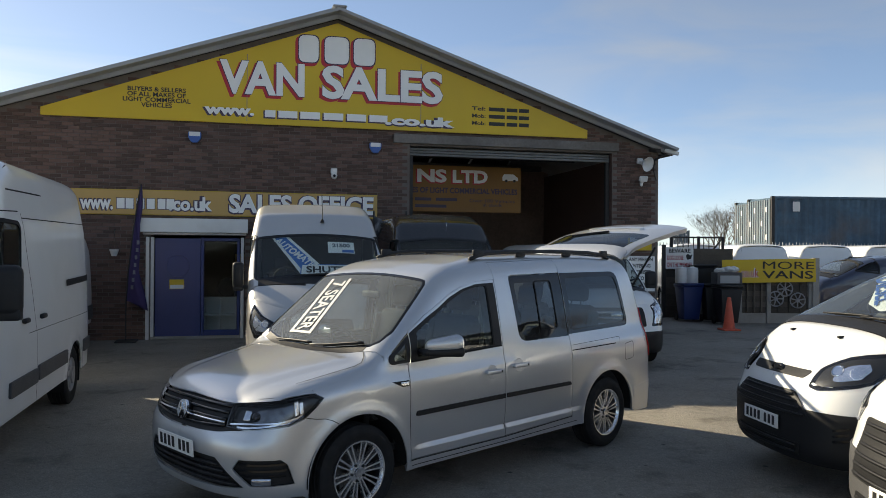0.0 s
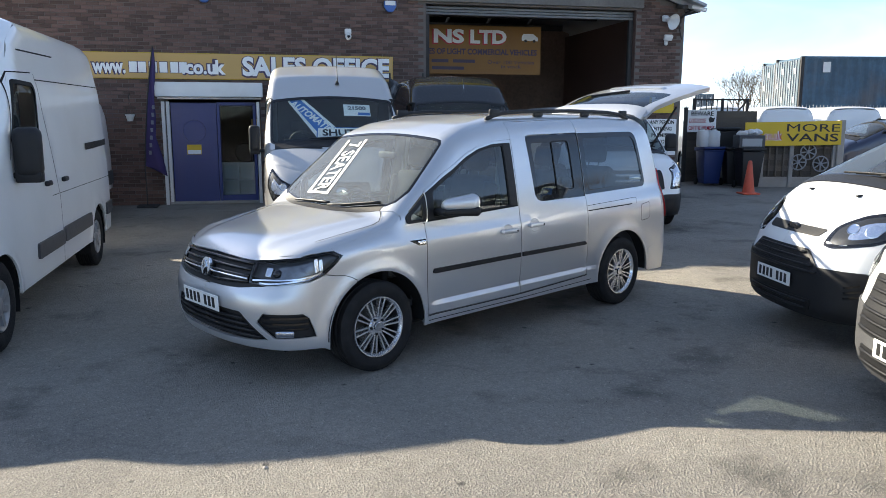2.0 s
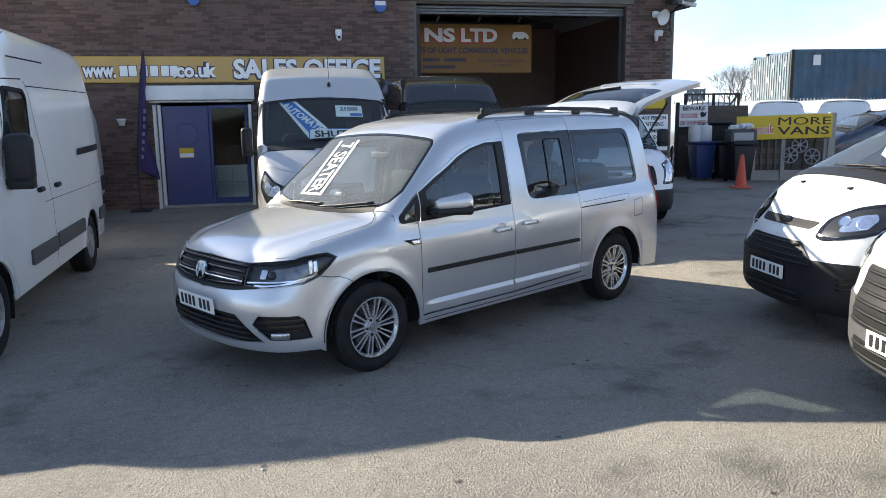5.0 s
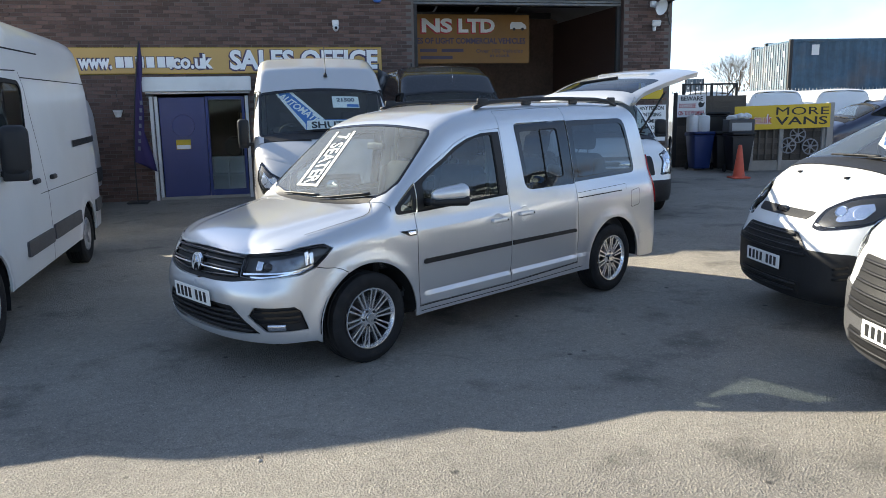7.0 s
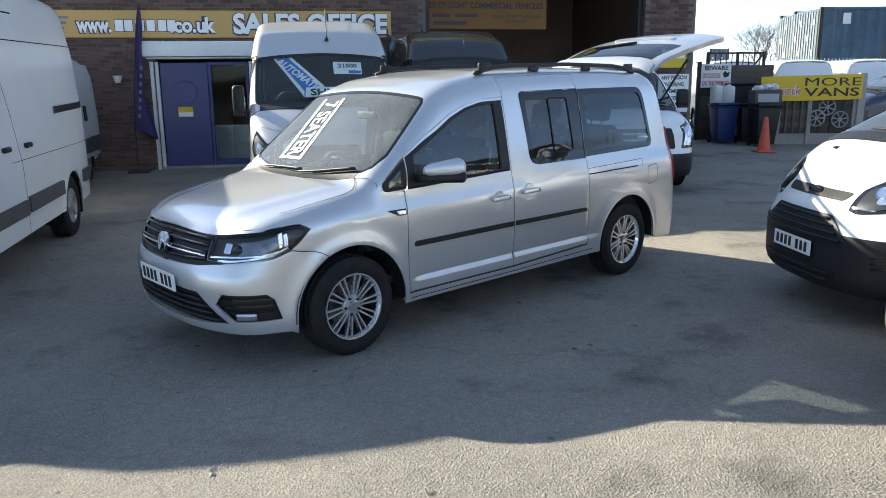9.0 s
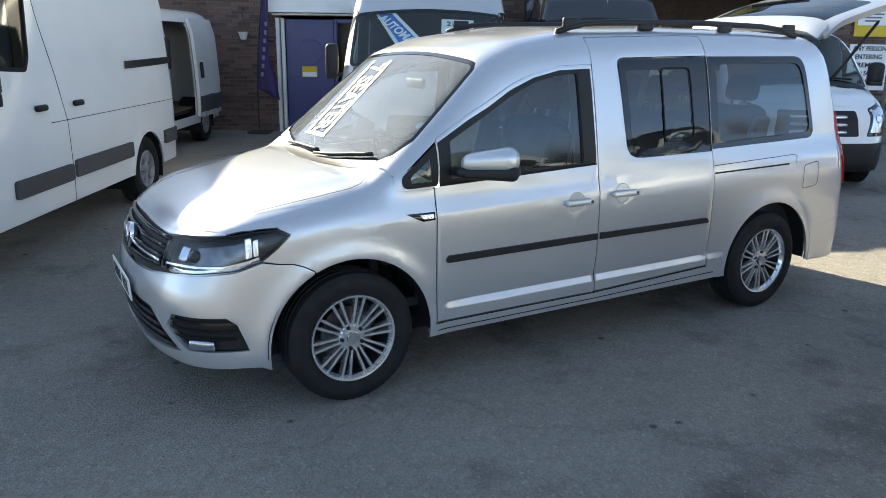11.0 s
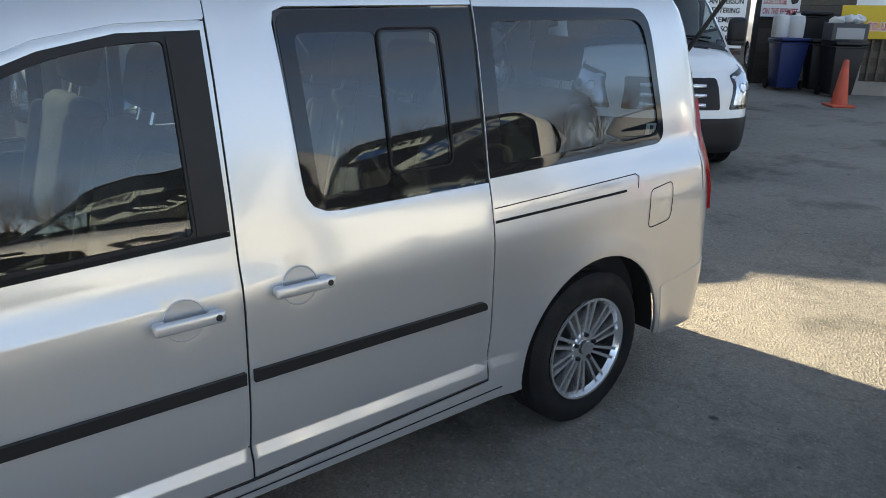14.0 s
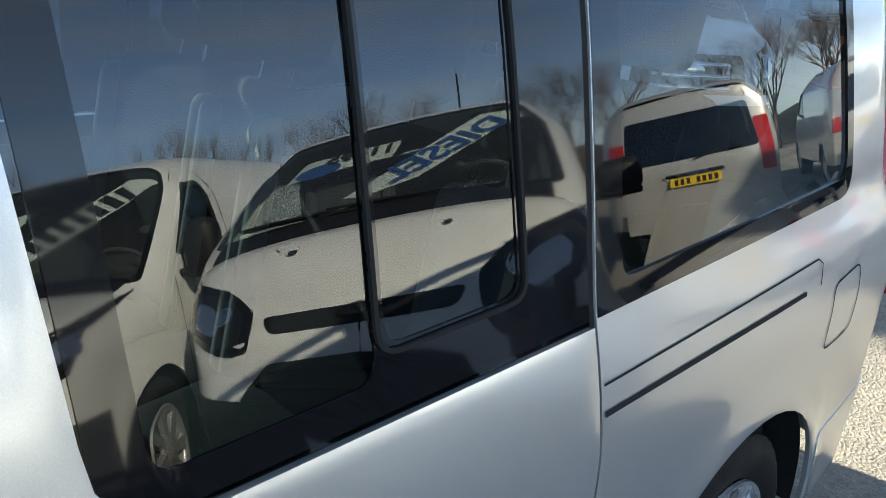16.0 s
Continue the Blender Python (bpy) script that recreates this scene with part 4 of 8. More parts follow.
        panel("front_wing", body, S, fen, SILVER, v, 0.04, 0.0, 0.012)
        mk = panel("side_marker", body, S, [(0.28, 0.925), (0.44, 0.925), (0.44, 0.885), (0.37, 0.882)], GLOSSBLACK, v, 0.05, 0.003, 0.003, label="black side marker with a clear lens")
        panel("marker_lens", body, S, [(0.355, 0.915), (0.43, 0.915), (0.43, 0.893), (0.375, 0.893)], REFLECTOR, mk, 0.05, 0.0045, 0.001)
        # doors
        dtop = [(0.475, 1.045), (0.475, 1.275), (0.66, 1.385), (0.80, 1.452), (0.95, 1.530), (1.10, 1.585), (1.28, 1.618), (1.5015, 1.628)]
        win = [(0.478, 1.048), (0.478, 1.258), (0.66, 1.360), (0.80, 1.425), (0.94, 1.503), (1.10, 1.563), (1.28, 1.600), (1.490, 1.606), (1.484, 1.092)]
        inner = rounded([(0.545, 1.078), (0.548, 1.262), (0.66, 1.322), (0.80, 1.392), (0.94, 1.472), (1.10, 1.540), (1.25, 1.573), (1.392, 1.583), (1.394, 1.102)], [0.01, 0.01, 0.1, 0.1, 0.1, 0.1, 0.1, 0.02, 0.015])
        dr = panel("front_door", body, S, [(0.454, 0.345), (1.5015, 0.35)] + dtop[::-1] + [(0.454, 1.045)], SILVER, v, 0.05, 0.0, 0.014, [win, dish_hole(1.338, 0.893)], roll=0.12)
        panel("door_glass", body, S, [(0.52, 1.06), (0.52, 1.28), (0.80, 1.41), (0.94, 1.49), (1.10, 1.555), (1.28, 1.59), (1.43, 1.597), (1.43, 1.09)], GLASS_D, dr, 0.06, -0.008, 0.0)
        panel("window_frame", body, S, win, PLASTIC, dr, 0.05, -0.001, 0.014, [inner], "wide matt black window surround")
        panel("pillar_cover", body, S, [(1.402, 1.098), (1.490, 1.100), (1.487, 1.605), (1.398, 1.592)], PLASTIC, dr, 0.05, 0.003, 0.004, label="matt black pillar cover")
        tri = rounded([(0.272, 1.102), (0.470, 1.252), (0.470, 1.050), (0.285, 1.043)], [0.03, 0.005, 0.005, 0.03])
        tin = rounded([(0.318, 1.100), (0.435, 1.190), (0.435, 1.070), (0.322, 1.066)], [0.02, 0.01, 0.01, 0.015])
        fq = panel("quarter_frame", body, S, tri, PLASTIC, v, 0.04, -0.001, 0.012, [tin], "black-framed small front quarter light")
        panel("quarter_pane", body, S, [(0.30, 1.10), (0.45, 1.215), (0.45, 1.06), (0.305, 1.056)], GLASS_D, fq, 0.05, -0.008, 0.0)
        strip("waist_seal", body, S, [(0.48, 1.052), (0.6, 1.056), (1.49, 1.092)], 0.014, GAP, dr, 0.004)
        panel("door_moulding", body, S, rounded([(0.50, 0.655), (1.492, 0.664), (1.492, 0.70), (0.51, 0.692)], [0.02, 0.0, 0.0, 0.02]), PLASTIC, dr, 0.05, 0.014, 0.016, label="black rubbing strip")
        bar_handle(body, S, 1.338, 0.893, SILVER, dr)
        swept_mirror(sd, (0.685, sd * 1.0, 1.165), sd * 41, dr, SILVER, "silver door mirror with a black foot")
        sx = np.linspace(2.4255, 1.508, 12)
        sa, sz = body.edge(sx)
        sw = rounded([(1.728, 1.112), (2.420, 1.116), (2.420, 1.668), (1.705, 1.655)], [0.06, 0.0, 0.0, 0.05])
        sdr = panel("sliding_door", body, S, [(1.508, 0.352), (2.4255, 0.385)] + [(2.4255, 1.106), (1.84, 1.1025), (1.785, 1.108), (1.748, 1.125), (1.726, 1.158), (1.720, 1.20), (1.692, 1.62), (1.700, 1.652), (1.735, 1.666), (2.4255, 1.678)] + [(x, z) for x, z in zip(sx, sz - 0.004)], SILVER, v, 0.05, 0.0, 0.014, [dish_hole(1.675, 0.915)], roll=0.12)
        panel("door_glass", body, S, [(1.71, 1.105), (2.424, 1.108), (2.424, 1.672), (1.70, 1.66)], GLASS_T, sdr, 0.06, -0.006, 0.0, label="dark tinted glass")
        panel("glass_border", body, S, sw, GLOSSBLACK, sdr, 0.06, -0.004, 0.006, [rounded([(1.775, 1.15), (2.03, 1.153), (2.03, 1.60), (1.755, 1.596)], 0.03), rounded([(2.045, 1.19), (2.27, 1.193), (2.262, 1.598), (2.045, 1.598)], 0.03)])
        vent = rounded([(2.030, 1.178), (2.285, 1.182), (2.276, 1.61), (2.030, 1.61)], 0.035)
        panel("sliding_vent_frame", body, S, vent, GAP, sdr, 0.05, 0.001, 0.008, [rounded([(2.036, 1.184), (2.279, 1.188), (2.270, 1.604), (2.036, 1.604)], 0.030)])
        panel("door_moulding", body, S, rounded([(1.518, 0.664), (2.40, 0.668), (2.385, 0.70), (1.518, 0.70)], [0.0, 0.02, 0.025, 0.0]), PLASTIC, sdr, 0.05, 0.014, 0.016, label="black rubbing strip")
        bar_handle(body, S, 1.675, 0.915, SILVER, sdr)
        # rear quarter
        qx = np.linspace(3.70, 2.431, 14)
        qa, qz = body.edge(qx)
        rw = rounded([(2.434, 1.118), (3.46, 1.140), (3.39, 1.675), (2.434, 1.672)], [0.0, 0.08, 0.10, 0.0])
        qt = [(2.431, 0.32)] + [(2.431, 0.30)] + arch_pts(3.006, 0.325, R, 184, -4, 22) + [(3.52, 0.31), (3.70, 0.33)] + [(x, z) for x, z in zip(qx, qz)]
        qp = panel("rear_quarter", body, S, qt, SILVER, v, 0.045, 0.0, 0.012, [rounded([(2.45, 1.126), (3.45, 1.15), (3.38, 1.665), (2.45, 1.664)], [0, 0.07, 0.09, 0])])
        panel("quarter_glass", body, S, [(2.44, 1.12), (3.455, 1.145), (3.385, 1.67), (2.44, 1.67)], GLASS_T, qp, 0.06, -0.006, 0.0, label="dark tinted glass")
        panel("glass_border", body, S, rw, GLOSSBLACK, qp, 0.06, 0.001, 0.006, [rounded([(2.50, 1.16), (3.42, 1.182), (3.35, 1.632), (2.50, 1.625)], [0.03, 0.06, 0.08, 0.03])])
        strip("door_track", body, S, [(2.436, 0.972), (3.15, 0.984)], 0.010, GAP, qp, 0.002)
        strip("track_cover_gap", body, S, [(2.436, 1.018), (3.215, 1.042), (3.235, 1.03), (3.225, 0.985)], 0.004, GAP, qp, 0.0015)
        fl = rounded([(3.30, 0.805), (3.455, 0.822), (3.465, 0.985), (3.305, 0.965)], 0.03)
        strip("flap_gap", body, S, fl + fl[:1], 0.0045, GAP, qp, 0.0015)
        for ln in ([(1.505, 0.345), (1.505, 1.77)], [(2.427, 0.38), (2.427, 1.78)], [(0.45, 0.34), (0.45, 1.04)]):
            strip("shut_line", body, S, ln, 0.016, GAP, v, -0.004)
        px = np.linspace(1.505, 0.24, 14)
        pa, pz = body.edge(px)
        panel("roof_side", body, S, [(0.25, 1.04), (0.262, 1.102), (0.468, 1.264)] + [(x, z + 0.004) for x, z in dtop[1:]] + [(1.505, 1.64)] + [(x, z + 0.003) for x, z in zip(px, pz)] + [(0.232, 1.04)], SILVER, v, 0.05, 0.0, 0.010)
        panel("door_frame_shell", body, S, [(0.47, 1.262)] + [(x, z - 0.014) for x, z in dtop[1:]] + [(x, z + 0.022) for x, z in dtop[:0:-1]], SILVER, v, 0.05, -0.010, 0.0)
        sill = [(0.42, 0.270), (2.60, 0.290), (2.59, 0.325), (2.44, 0.375), (2.43, 0.372), (1.5, 0.338), (0.45, 0.332), (0.41, 0.30)]
        panel("sill", body, S, sill, SILVER, v, 0.04, 0.0, 0.03)
        strip("sill_seam", body, S, [(0.46, 0.298), (1.5, 0.306), (2.50, 0.330)], 0.006, GAP, v, 0.001)
        strip("sill_gap", body, S, [(0.46, 0.336), (1.5, 0.342), (2.43, 0.378)], 0.005, GAP, v, 0.001)
        # rear corner with lamp
        RCs = frame_of("rcorner", sd)
        rz = np.array([0.33, 0.5, 0.7, 0.9, 1.1, 1.3, 1.5, 1.65, 1.74])
        Ps = body.drop(S, np.array([[3.70, z] for z in rz]))
        Pr = body.drop(frame_of("rear"), np.array([[sd * (0.70 - 0.10 * max(0, z - 1.0)), z] for z in rz]))
        rc = [(Q * (p[0] - abs(p[1])), p[2]) for p in Ps] + [(Q * (p[0] - abs(p[1])), p[2]) for p in Pr[::-1]]
        panel("rear_corner", body, RCs, rc, SILVER, v, 0.05, 0.0, 0.01)
        tl = [(Q * (3.80 - 0.86), 0.80), (Q * (3.90 - 0.74), 0.80), (Q * (3.86 - 0.72), 1.27), (Q * (3.80 - 0.78), 1.30), (Q * (3.76 - 0.85), 1.0)]
        panel("tail_lamp", body, RCs, rounded(tl, 0.03), RED, v, 0.04, 0.012, 0.016, label="tall red tail lamp")
        Pb = body.drop(S, np.array([[3.455, 0.285], [3.60, 0.275], [3.75, 0.275], [3.78, 0.56], [3.60, 0.535], [3.432, 0.52]]))
        Pr2 = body.drop(frame_of("rear"), np.array([[sd * 0.66, 0.275], [sd * 0.66, 0.575]]))
        q2 = lambda p: (Q * (p[0] - abs(p[1])), p[2])
        rb = [q2(p) for p in Pb[:3]] + [q2(p) for p in Pr2] + [q2(p) for p in Pb[3:]]
        panel("bumper_corner", body, RCs, rb, SILVER, v, 0.035, 0.002, 0.006)
        # wheels, liners
        alloy_wheel(0.331, 0.212, 0.217, v, pose(0, sd * 0.772, 0.331, 0, 12, 0 if sd < 0 else 180))
        alloy_wheel(0.331, 0.212, 0.217, v, pose(3.006, sd * 0.772, 0.331, 0, 40, 0 if sd < 0 else 180))
        for ax in (0.0, 3.006):
            bm = bmesh.new()
            arc = arch_pts(ax, 0.325, 0.43, -3, 183, 20)
            lo = [bm.verts.new((x, sd * 0.87, z)) for x, z in arc]
            hi = [bm.verts.new((x, sd * 0.5, z)) for x, z in arc]
            for i in range(len(arc) - 1):
                bm.faces.new((lo[i], lo[i + 1], hi[i + 1], hi[i]))
            bm.faces.new(hi)
            part("arch_liner", bm, GAP, v)
        # roof rail
        rail = [(1.36, 1.800), (1.46, 1.828), (1.56, 1.848), (1.8, 1.862), (2.5, 1.872), (3.1, 1.862), (3.32, 1.842), (3.46, 1.800)]
        pts = []
        for x, z in rail:
            a, _ = body.edge([x])
            pts.append((x, sd * (a[0] - 0.06), z))
        rl = part("roof_rail", tube(pts, 0.018, 10), PLASTIC, v, "black roof rail", smooth=60)
        for x in (1.47, 2.04, 2.74, 3.38):
            a, _ = body.edge([x])
            part("rail_foot", box(0.12, 0.03, 0.06, 0.01, 2, (x, sd * (a[0] - 0.06), 1.85)), PLASTIC, rl, smooth=60)
    # top panels
    bl = body.drop(CN, np.array(top_line))
    hx = np.linspace(-0.34, 0.215, 12)
    ha, _ = body.edge(hx)
    half = [(p[0], abs(p[1])) for p in bl] + [(x, a) for x, a in zip(hx, ha)] + [(0.185, 0.67), (0.125, 0.45), (0.075, 0.2), (0.06, 0.0)]
    hood = half[1:] + [(x, -y) for x, y in half[::-1][1:-1]] + [half[0]]
    panel("bonnet", body, TP, hood, SILVER, v, 0.03, 0.0, 0.012, roll=0.12)
    rx = np.linspace(0.235, 3.66, 48)
    ra, _ = body.edge(rx)
    ws = [(0.125, 0.0), (0.14, 0.3), (0.185, 0.52), (0.228, 0.685), (0.275, 0.742)]
    wx = np.linspace(0.38, 0.77, 7)
    wa, _ = body.edge(wx)
    ws += [(x, a - 0.040 - 0.01 * (x - 0.38)) for x, a in zip(wx, wa)] + [(0.800, wa[-1] - 0.075), (0.808, 0.40), (0.815, 0.2)]
    ws = ws[1:] + [(0.818, 0.0)] + [(x, -y) for x, y in ws[::-1][:-1]] + [ws[0]]
    roof = [(x, a) for x, a in zip(rx, ra)] + [(3.70, 0.45), (3.71, 0.0), (3.70, -0.45)] + [(x, -a) for x, a in zip(rx[::-1], ra[::-1])] + [(0.165, -0.6), (0.15, -0.3), (0.145, 0.0), (0.15, 0.3), (0.165, 0.6)]
    panel("roof", body, TP, roof, SILVER, v, 0.06, 0.0, 0.008, [ws])
    scr = panel("windscreen", body, TP, ws, GLASS_WD, v, 0.05, -0.003, 0.0, label="clear windscreen with a white sticker and black wipers")
    inn = drawn_in(ws, 0.022)
    panel("screen_border", body, TP, ws, GLOSSBLACK, scr, 0.05, -0.001, 0.006, [inn])
    half = [(0.055, 0.0), (0.072, 0.2), (0.122, 0.45), (0.185, 0.655), (0.235, 0.66), (0.19, 0.50), (0.15, 0.28), (0.135, 0.0)]
    panel("scuttle", body, TP, half + [(x, -y) for x, y in half[::-1][1:-1]], PLASTIC, v, 0.05, 0.002, 0.01)
    wiper(scr, (0.12, -0.10), (0.235, -0.62), body, TP)
    wiper(scr, (0.15, 0.40), (0.155, -0.08), body, TP)
    # white cut-out banner on the screen: two rails with bars for its letters
    def along(t, w):
        return (0.235 + 0.51 * t, (0.372 + 0.10 * t) * (1 - w) + (0.075 + 0.12 * t) * w)
    st = panel("windscreen_sticker", body, TP, [along(0, 0.0), along(0, 1.0), along(0.04, 1.0), along(0.04, 0.0)], STICK_S, scr, 0.06, 0.001, 0.0, label="white cut-out banner sticker on the glass")
    for w0, w1 in ((0.0, 0.13), (0.87, 1.0)):
        panel("sticker_rail", body, TP, [along(0.04, w0), along(0.04, w1), along(1.0, w1), along(1.0, w0)], STICK_S, st, 0.06, 0.001, 0.0)
    screen_words("sticker_word", "7 SEATER", 0.15, STICK_S, st, body, 0.49, 0.278, 80.5, 0.0015, 0.60)
    # rear end, tailgate raised
    rf = frame_of("rear")
    tg_m = Matrix.Translation((3.69, 0, 1.845)) @ pose(0, 0, 0, 0, -94, 0) @ Matrix.Translation((-3.68, 0, -1.80))
    tg = new("tailgate")
    tg.parent, tg.matrix_basis = v, tg_m
    tagged(tg, "silver tailgate raised on two struts")
    gl = rounded([(-0.58, 1.18), (0.58, 1.18), (0.52, 1.68), (-0.52, 1.68)], 0.06)
    panel("tailgate_skin", body, rf, rounded([(-0.70, 0.56), (0.70, 0.56), (0.70, 1.0), (0.61, 1.755), (-0.61, 1.755), (-0.70, 1.0)], 0.05), SILVER, tg, 0.05, 0.0, 0.05, [gl])
    panel("tailgate_glass", body, rf, gl, GLASS_T, tg, 0.06, 0.001, 0.0)
    panel("tailgate_lining", body, rf, rounded([(-0.68, 0.58), (0.68, 0.58), (0.68, 1.0), (0.59, 1.74), (-0.59, 1.74), (-0.68, 1.0)], 0.05), GREYPL, tg, 0.06, -0.05, 0.0, [gl])
    panel("spoiler", body, rf, rounded([(-0.60, 1.70), (0.60, 1.70), (0.58, 1.78), (-0.58, 1.78)], 0.02), SILVER, tg, 0.06, 0.05, 0.05)
    part("rear_wiper", tube([(3.90, -0.02, 1.15), (3.86, 0.40, 1.30)], 0.012, 6), PLASTIC, tg)
    panel("rear_lamp_bar", body, rf, rounded([(-0.35, 0.93), (0.35, 0.93), (0.35, 1.02), (-0.35, 1.02)], 0.02), SILVER, tg, 0.06, 0.02, 0.03)
    for sd in (-1, 1):
        part("strut", tube([(3.74, sd * 0.60, 1.38), (4.38, sd * 0.58, 1.92)], 0.011, 8), GAP, v, "black tailgate strut")
    panel("rear_bumper", body, rf, [(-0.66, 0.275), (0.66, 0.275), (0.66, 0.575), (-0.66, 0.575)], SILVER, v, 0.05, 0.014, 0.02)
    # cabin
    part("floor_pan", box(3.3, 1.5, 0.05, 0.01, 1, (1.95, 0, 0.42)), DASH, v)
    part("underbody", box(4.3, 1.3, 0.10, 0.02, 1, (1.5, 0, 0.27)), GAP, v)
    part("bulkhead", box(0.05, 1.45, 0.6, 0.01, 1, (0.18, 0, 0.72)), GAP, v)
    ds = part("dashboard", prism(rounded([(0.22, 0.62), (0.72, 0.66), (0.74, 0.92), (0.62, 1.06), (0.40, 1.09), (0.24, 1.03)], 0.05), 1.42, "y", 0.02), DASH, v, smooth=50)
    steering_wheel(v, pose(0.82, 0.36, 1.02, -28, 0, 90))
    for y in (-0.37, 0.37):
        seat(v, 1.12, y, 0.62, 0.48, SEAT, SEAT)
        seat(v, 2.08, y, 0.62, 0.56, SEAT, SEAT_L, 12)
    seat(v, 2.08, 0.0, 0.62, 0.30, SEAT, SEAT_L, 12)
    for y in (-0.3, 0.3):
        seat(v, 2.95, y, 0.62, 0.50, SEAT, SEAT, 10)
    for y in (-0.70, 0.70):
        part("side_lining", box(3.3, 0.03, 0.62, 0.01, 1, (2.05, y * 1.08, 0.75)), DASH, v)
    part("headlining", box(2.1, 1.10, 0.02, 0.005, 1, (2.42, 0, 1.735)), LINER, v)
    part("rear_view_mirror", box(0.03, 0.22, 0.06, 0.015, 2, (0.80, 0.0, 1.50)), DASH, v, smooth=60)
    for y in (-0.62, 0.62):
        part("seat_belt", tube([(1.50, y, 1.45), (1.48, y * 0.97, 0.7)], 0.018, 6), SEAT_L, v)
        part("pillar_lining", box(0.12, 0.05, 0.62, 0.02, 2, (1.49, y * 1.13, 1.33), (-11 if y < 0 else 11, 0, 0)), LINER, v, smooth=60)
    return v, body


mat_sticker = mat("grey_ink", (0.16, 0.17, 0.2), 0.5)
silver_van, silver_body = build_silver_van()


# ---- the other vans ----
def build_van(name, label, paint, m, fo, wb, ro, H, W, zn, cowl, wst, bump=0.62, ra=0.40, tyre=0.34, side_win=None, lamp=None, grille=(), slats=0, bumper_mat=None, mirror=None, tum=0.16,
              step=0.07, rear_lamp=None, rear_glass=None, seams=(), handles=(), moulding=None, glazing=(), seats=True, plate_z=0.5, kr=0.22, crown=0.06, group="vans on the forecourt", rear_paint=None, rear_plate=None, bars=None, hole=None, fc=0.28, badge=None, mid=None, lining=None):
    """A van from a few measures: overhangs, wheelbase, height, half width, nose, foot and head of the windscreen."""
    L = wb + ro
    body = Body(
        top=[(-fo - 0.1, zn - 0.03), (-fo + 0.12, zn + 0.02)] + ([mid] if mid else []) + [(cowl[0], cowl[1]), (wst[0], wst[1]), (wst[0] + 0.3, 0.35 * wst[1] + 0.65 * H), (wst[0] + 0.75, H), (L - 0.4, H), (L + 0.1, H - 0.04)],
        width=[(-fo, W - 0.16), (-fo + 0.3, W - 0.08), (-0.3, W - 0.02), (0.2, W), (L - 0.6, W), (L, W - 0.03)],
        side=[(0.2, -0.05), (0.35, -0.01), (0.6, 0.0), (1.0, 0.0), (1.25, -0.012), (0.55 * H + 0.45 * 1.25, -tum * 0.35), (H - 0.15, -tum), (H + 0.1, -tum - 0.06)],
        front=[(0.2, -fo + 0.08), (0.32, -fo), (bump, -fo), (bump + 0.06, -fo + 0.03), (zn - 0.12, -fo + 0.07), (zn, -fo + 0.16), (zn + 0.12, -fo + 0.26), (zn + 0.4, -fo + 0.5)],
        rear=[(0.3, L), (1.0, L), (H, L - 0.10)],
        crown=crown, fc=fc, fp=2.5, rc=0.10, rp=4.0, bottom=0.22, k_roof=kr, k_front=0.22, k_rear=0.12, arches=(0.0, wb), flare=0.012, rad=ra, ts=0.035)
    v = thing(name, label, "van", m, group)
    SDn, TP, CN = frame_of("side"), frame_of("top"), frame_of("corner")
    bumper_mat = bumper_mat or GREYPL
    def cor(pts):
        out = []
        for x, y, z in pts:
            P = np.concatenate([body.drop(frame_of("front"), np.array([[y, z]])), body.drop(SDn, np.array([[x, z]]))])
            p = P[np.argmin(np.hypot(P[:, 0] - x, np.abs(P[:, 1]) - y))]
            out.append((Q * (p[0] + abs(p[1])), z))
        return out
    xs = -ra - 0.02
    zs = [0.26, 0.35, 0.45, 0.55, bump - 0.01, bump, bump + 0.04, bump + 0.08, zn - 0.15, zn - 0.08, zn - 0.02]
    P = body.drop(frame_of("front"), np.array([[0.0, z] for z in zs]))
    cen = [(Q * p[0], z) for p, z in zip(P, zs)]
    # the nose's outer end follows the flank at x = xs
    Pe = body.drop(SDn, np.array([[xs, z] for z in zs]))
    end = [(Q * (p[0] + abs(p[1])), z) for p, z in zip(Pe, zs)]
    ea, ez = body.edge([xs])
    a0, a1 = cen[-1][0], Q * (xs + ea[0])
    border = [(a0 + (a1 - a0) * t, zs[-1] + (ez[0] - zs[-1]) * t ** 1.3) for t in np.linspace(0, 1, 12)]
    nose = cen[5:-1] + border + end[5:][::-1][1 if end[-1][1] > ez[0] else 0:]
    nose = [p for i, p in enumerate(nose) if i == 0 or np.hypot(p[0] - nose[i - 1][0], p[1] - nose[i - 1][1]) > 1e-3]
    nz = panel("nose", body, CN, nose, paint, v, step, 0.0, 0.01, mirror=True)
    bp = panel("front_bumper", body, CN, cen[:6] + end[:6][::-1], bumper_mat, v, step, 0.012, 0.04, mirror=True)
    for kind, z0, z1, w0, w1, mt in grille:
        g = rounded([(-w0, z0), (w0, z0), (w1, z1), (-w1, z1)], 0.03)
        gp = panel("grille", body, frame_of("front"), g, mt, v, step, 0.016 if z0 < bump - 0.02 else 0.004, 0.01)
        if slats and kind == "dark":
            n = max(2, int((z1 - z0) / slats))
            for k in range(n):
                z = z0 + (z1 - z0) * (k + 0.5) / n
                w = w0 + (w1 - w0) * (k + 0.5) / n - 0.03
                Pg = body.drop(frame_of("front"), np.array([[y, z] for y in np.linspace(-w, w, 11)]))
                part("grille_slat", tube([Vector(p) + Vector((-0.024 if z0 < bump - 0.02 else -0.012, 0, 0)) for p in Pg], 0.011, 6), PLASTIC if kind == "dark" else paint, gp, smooth=60)
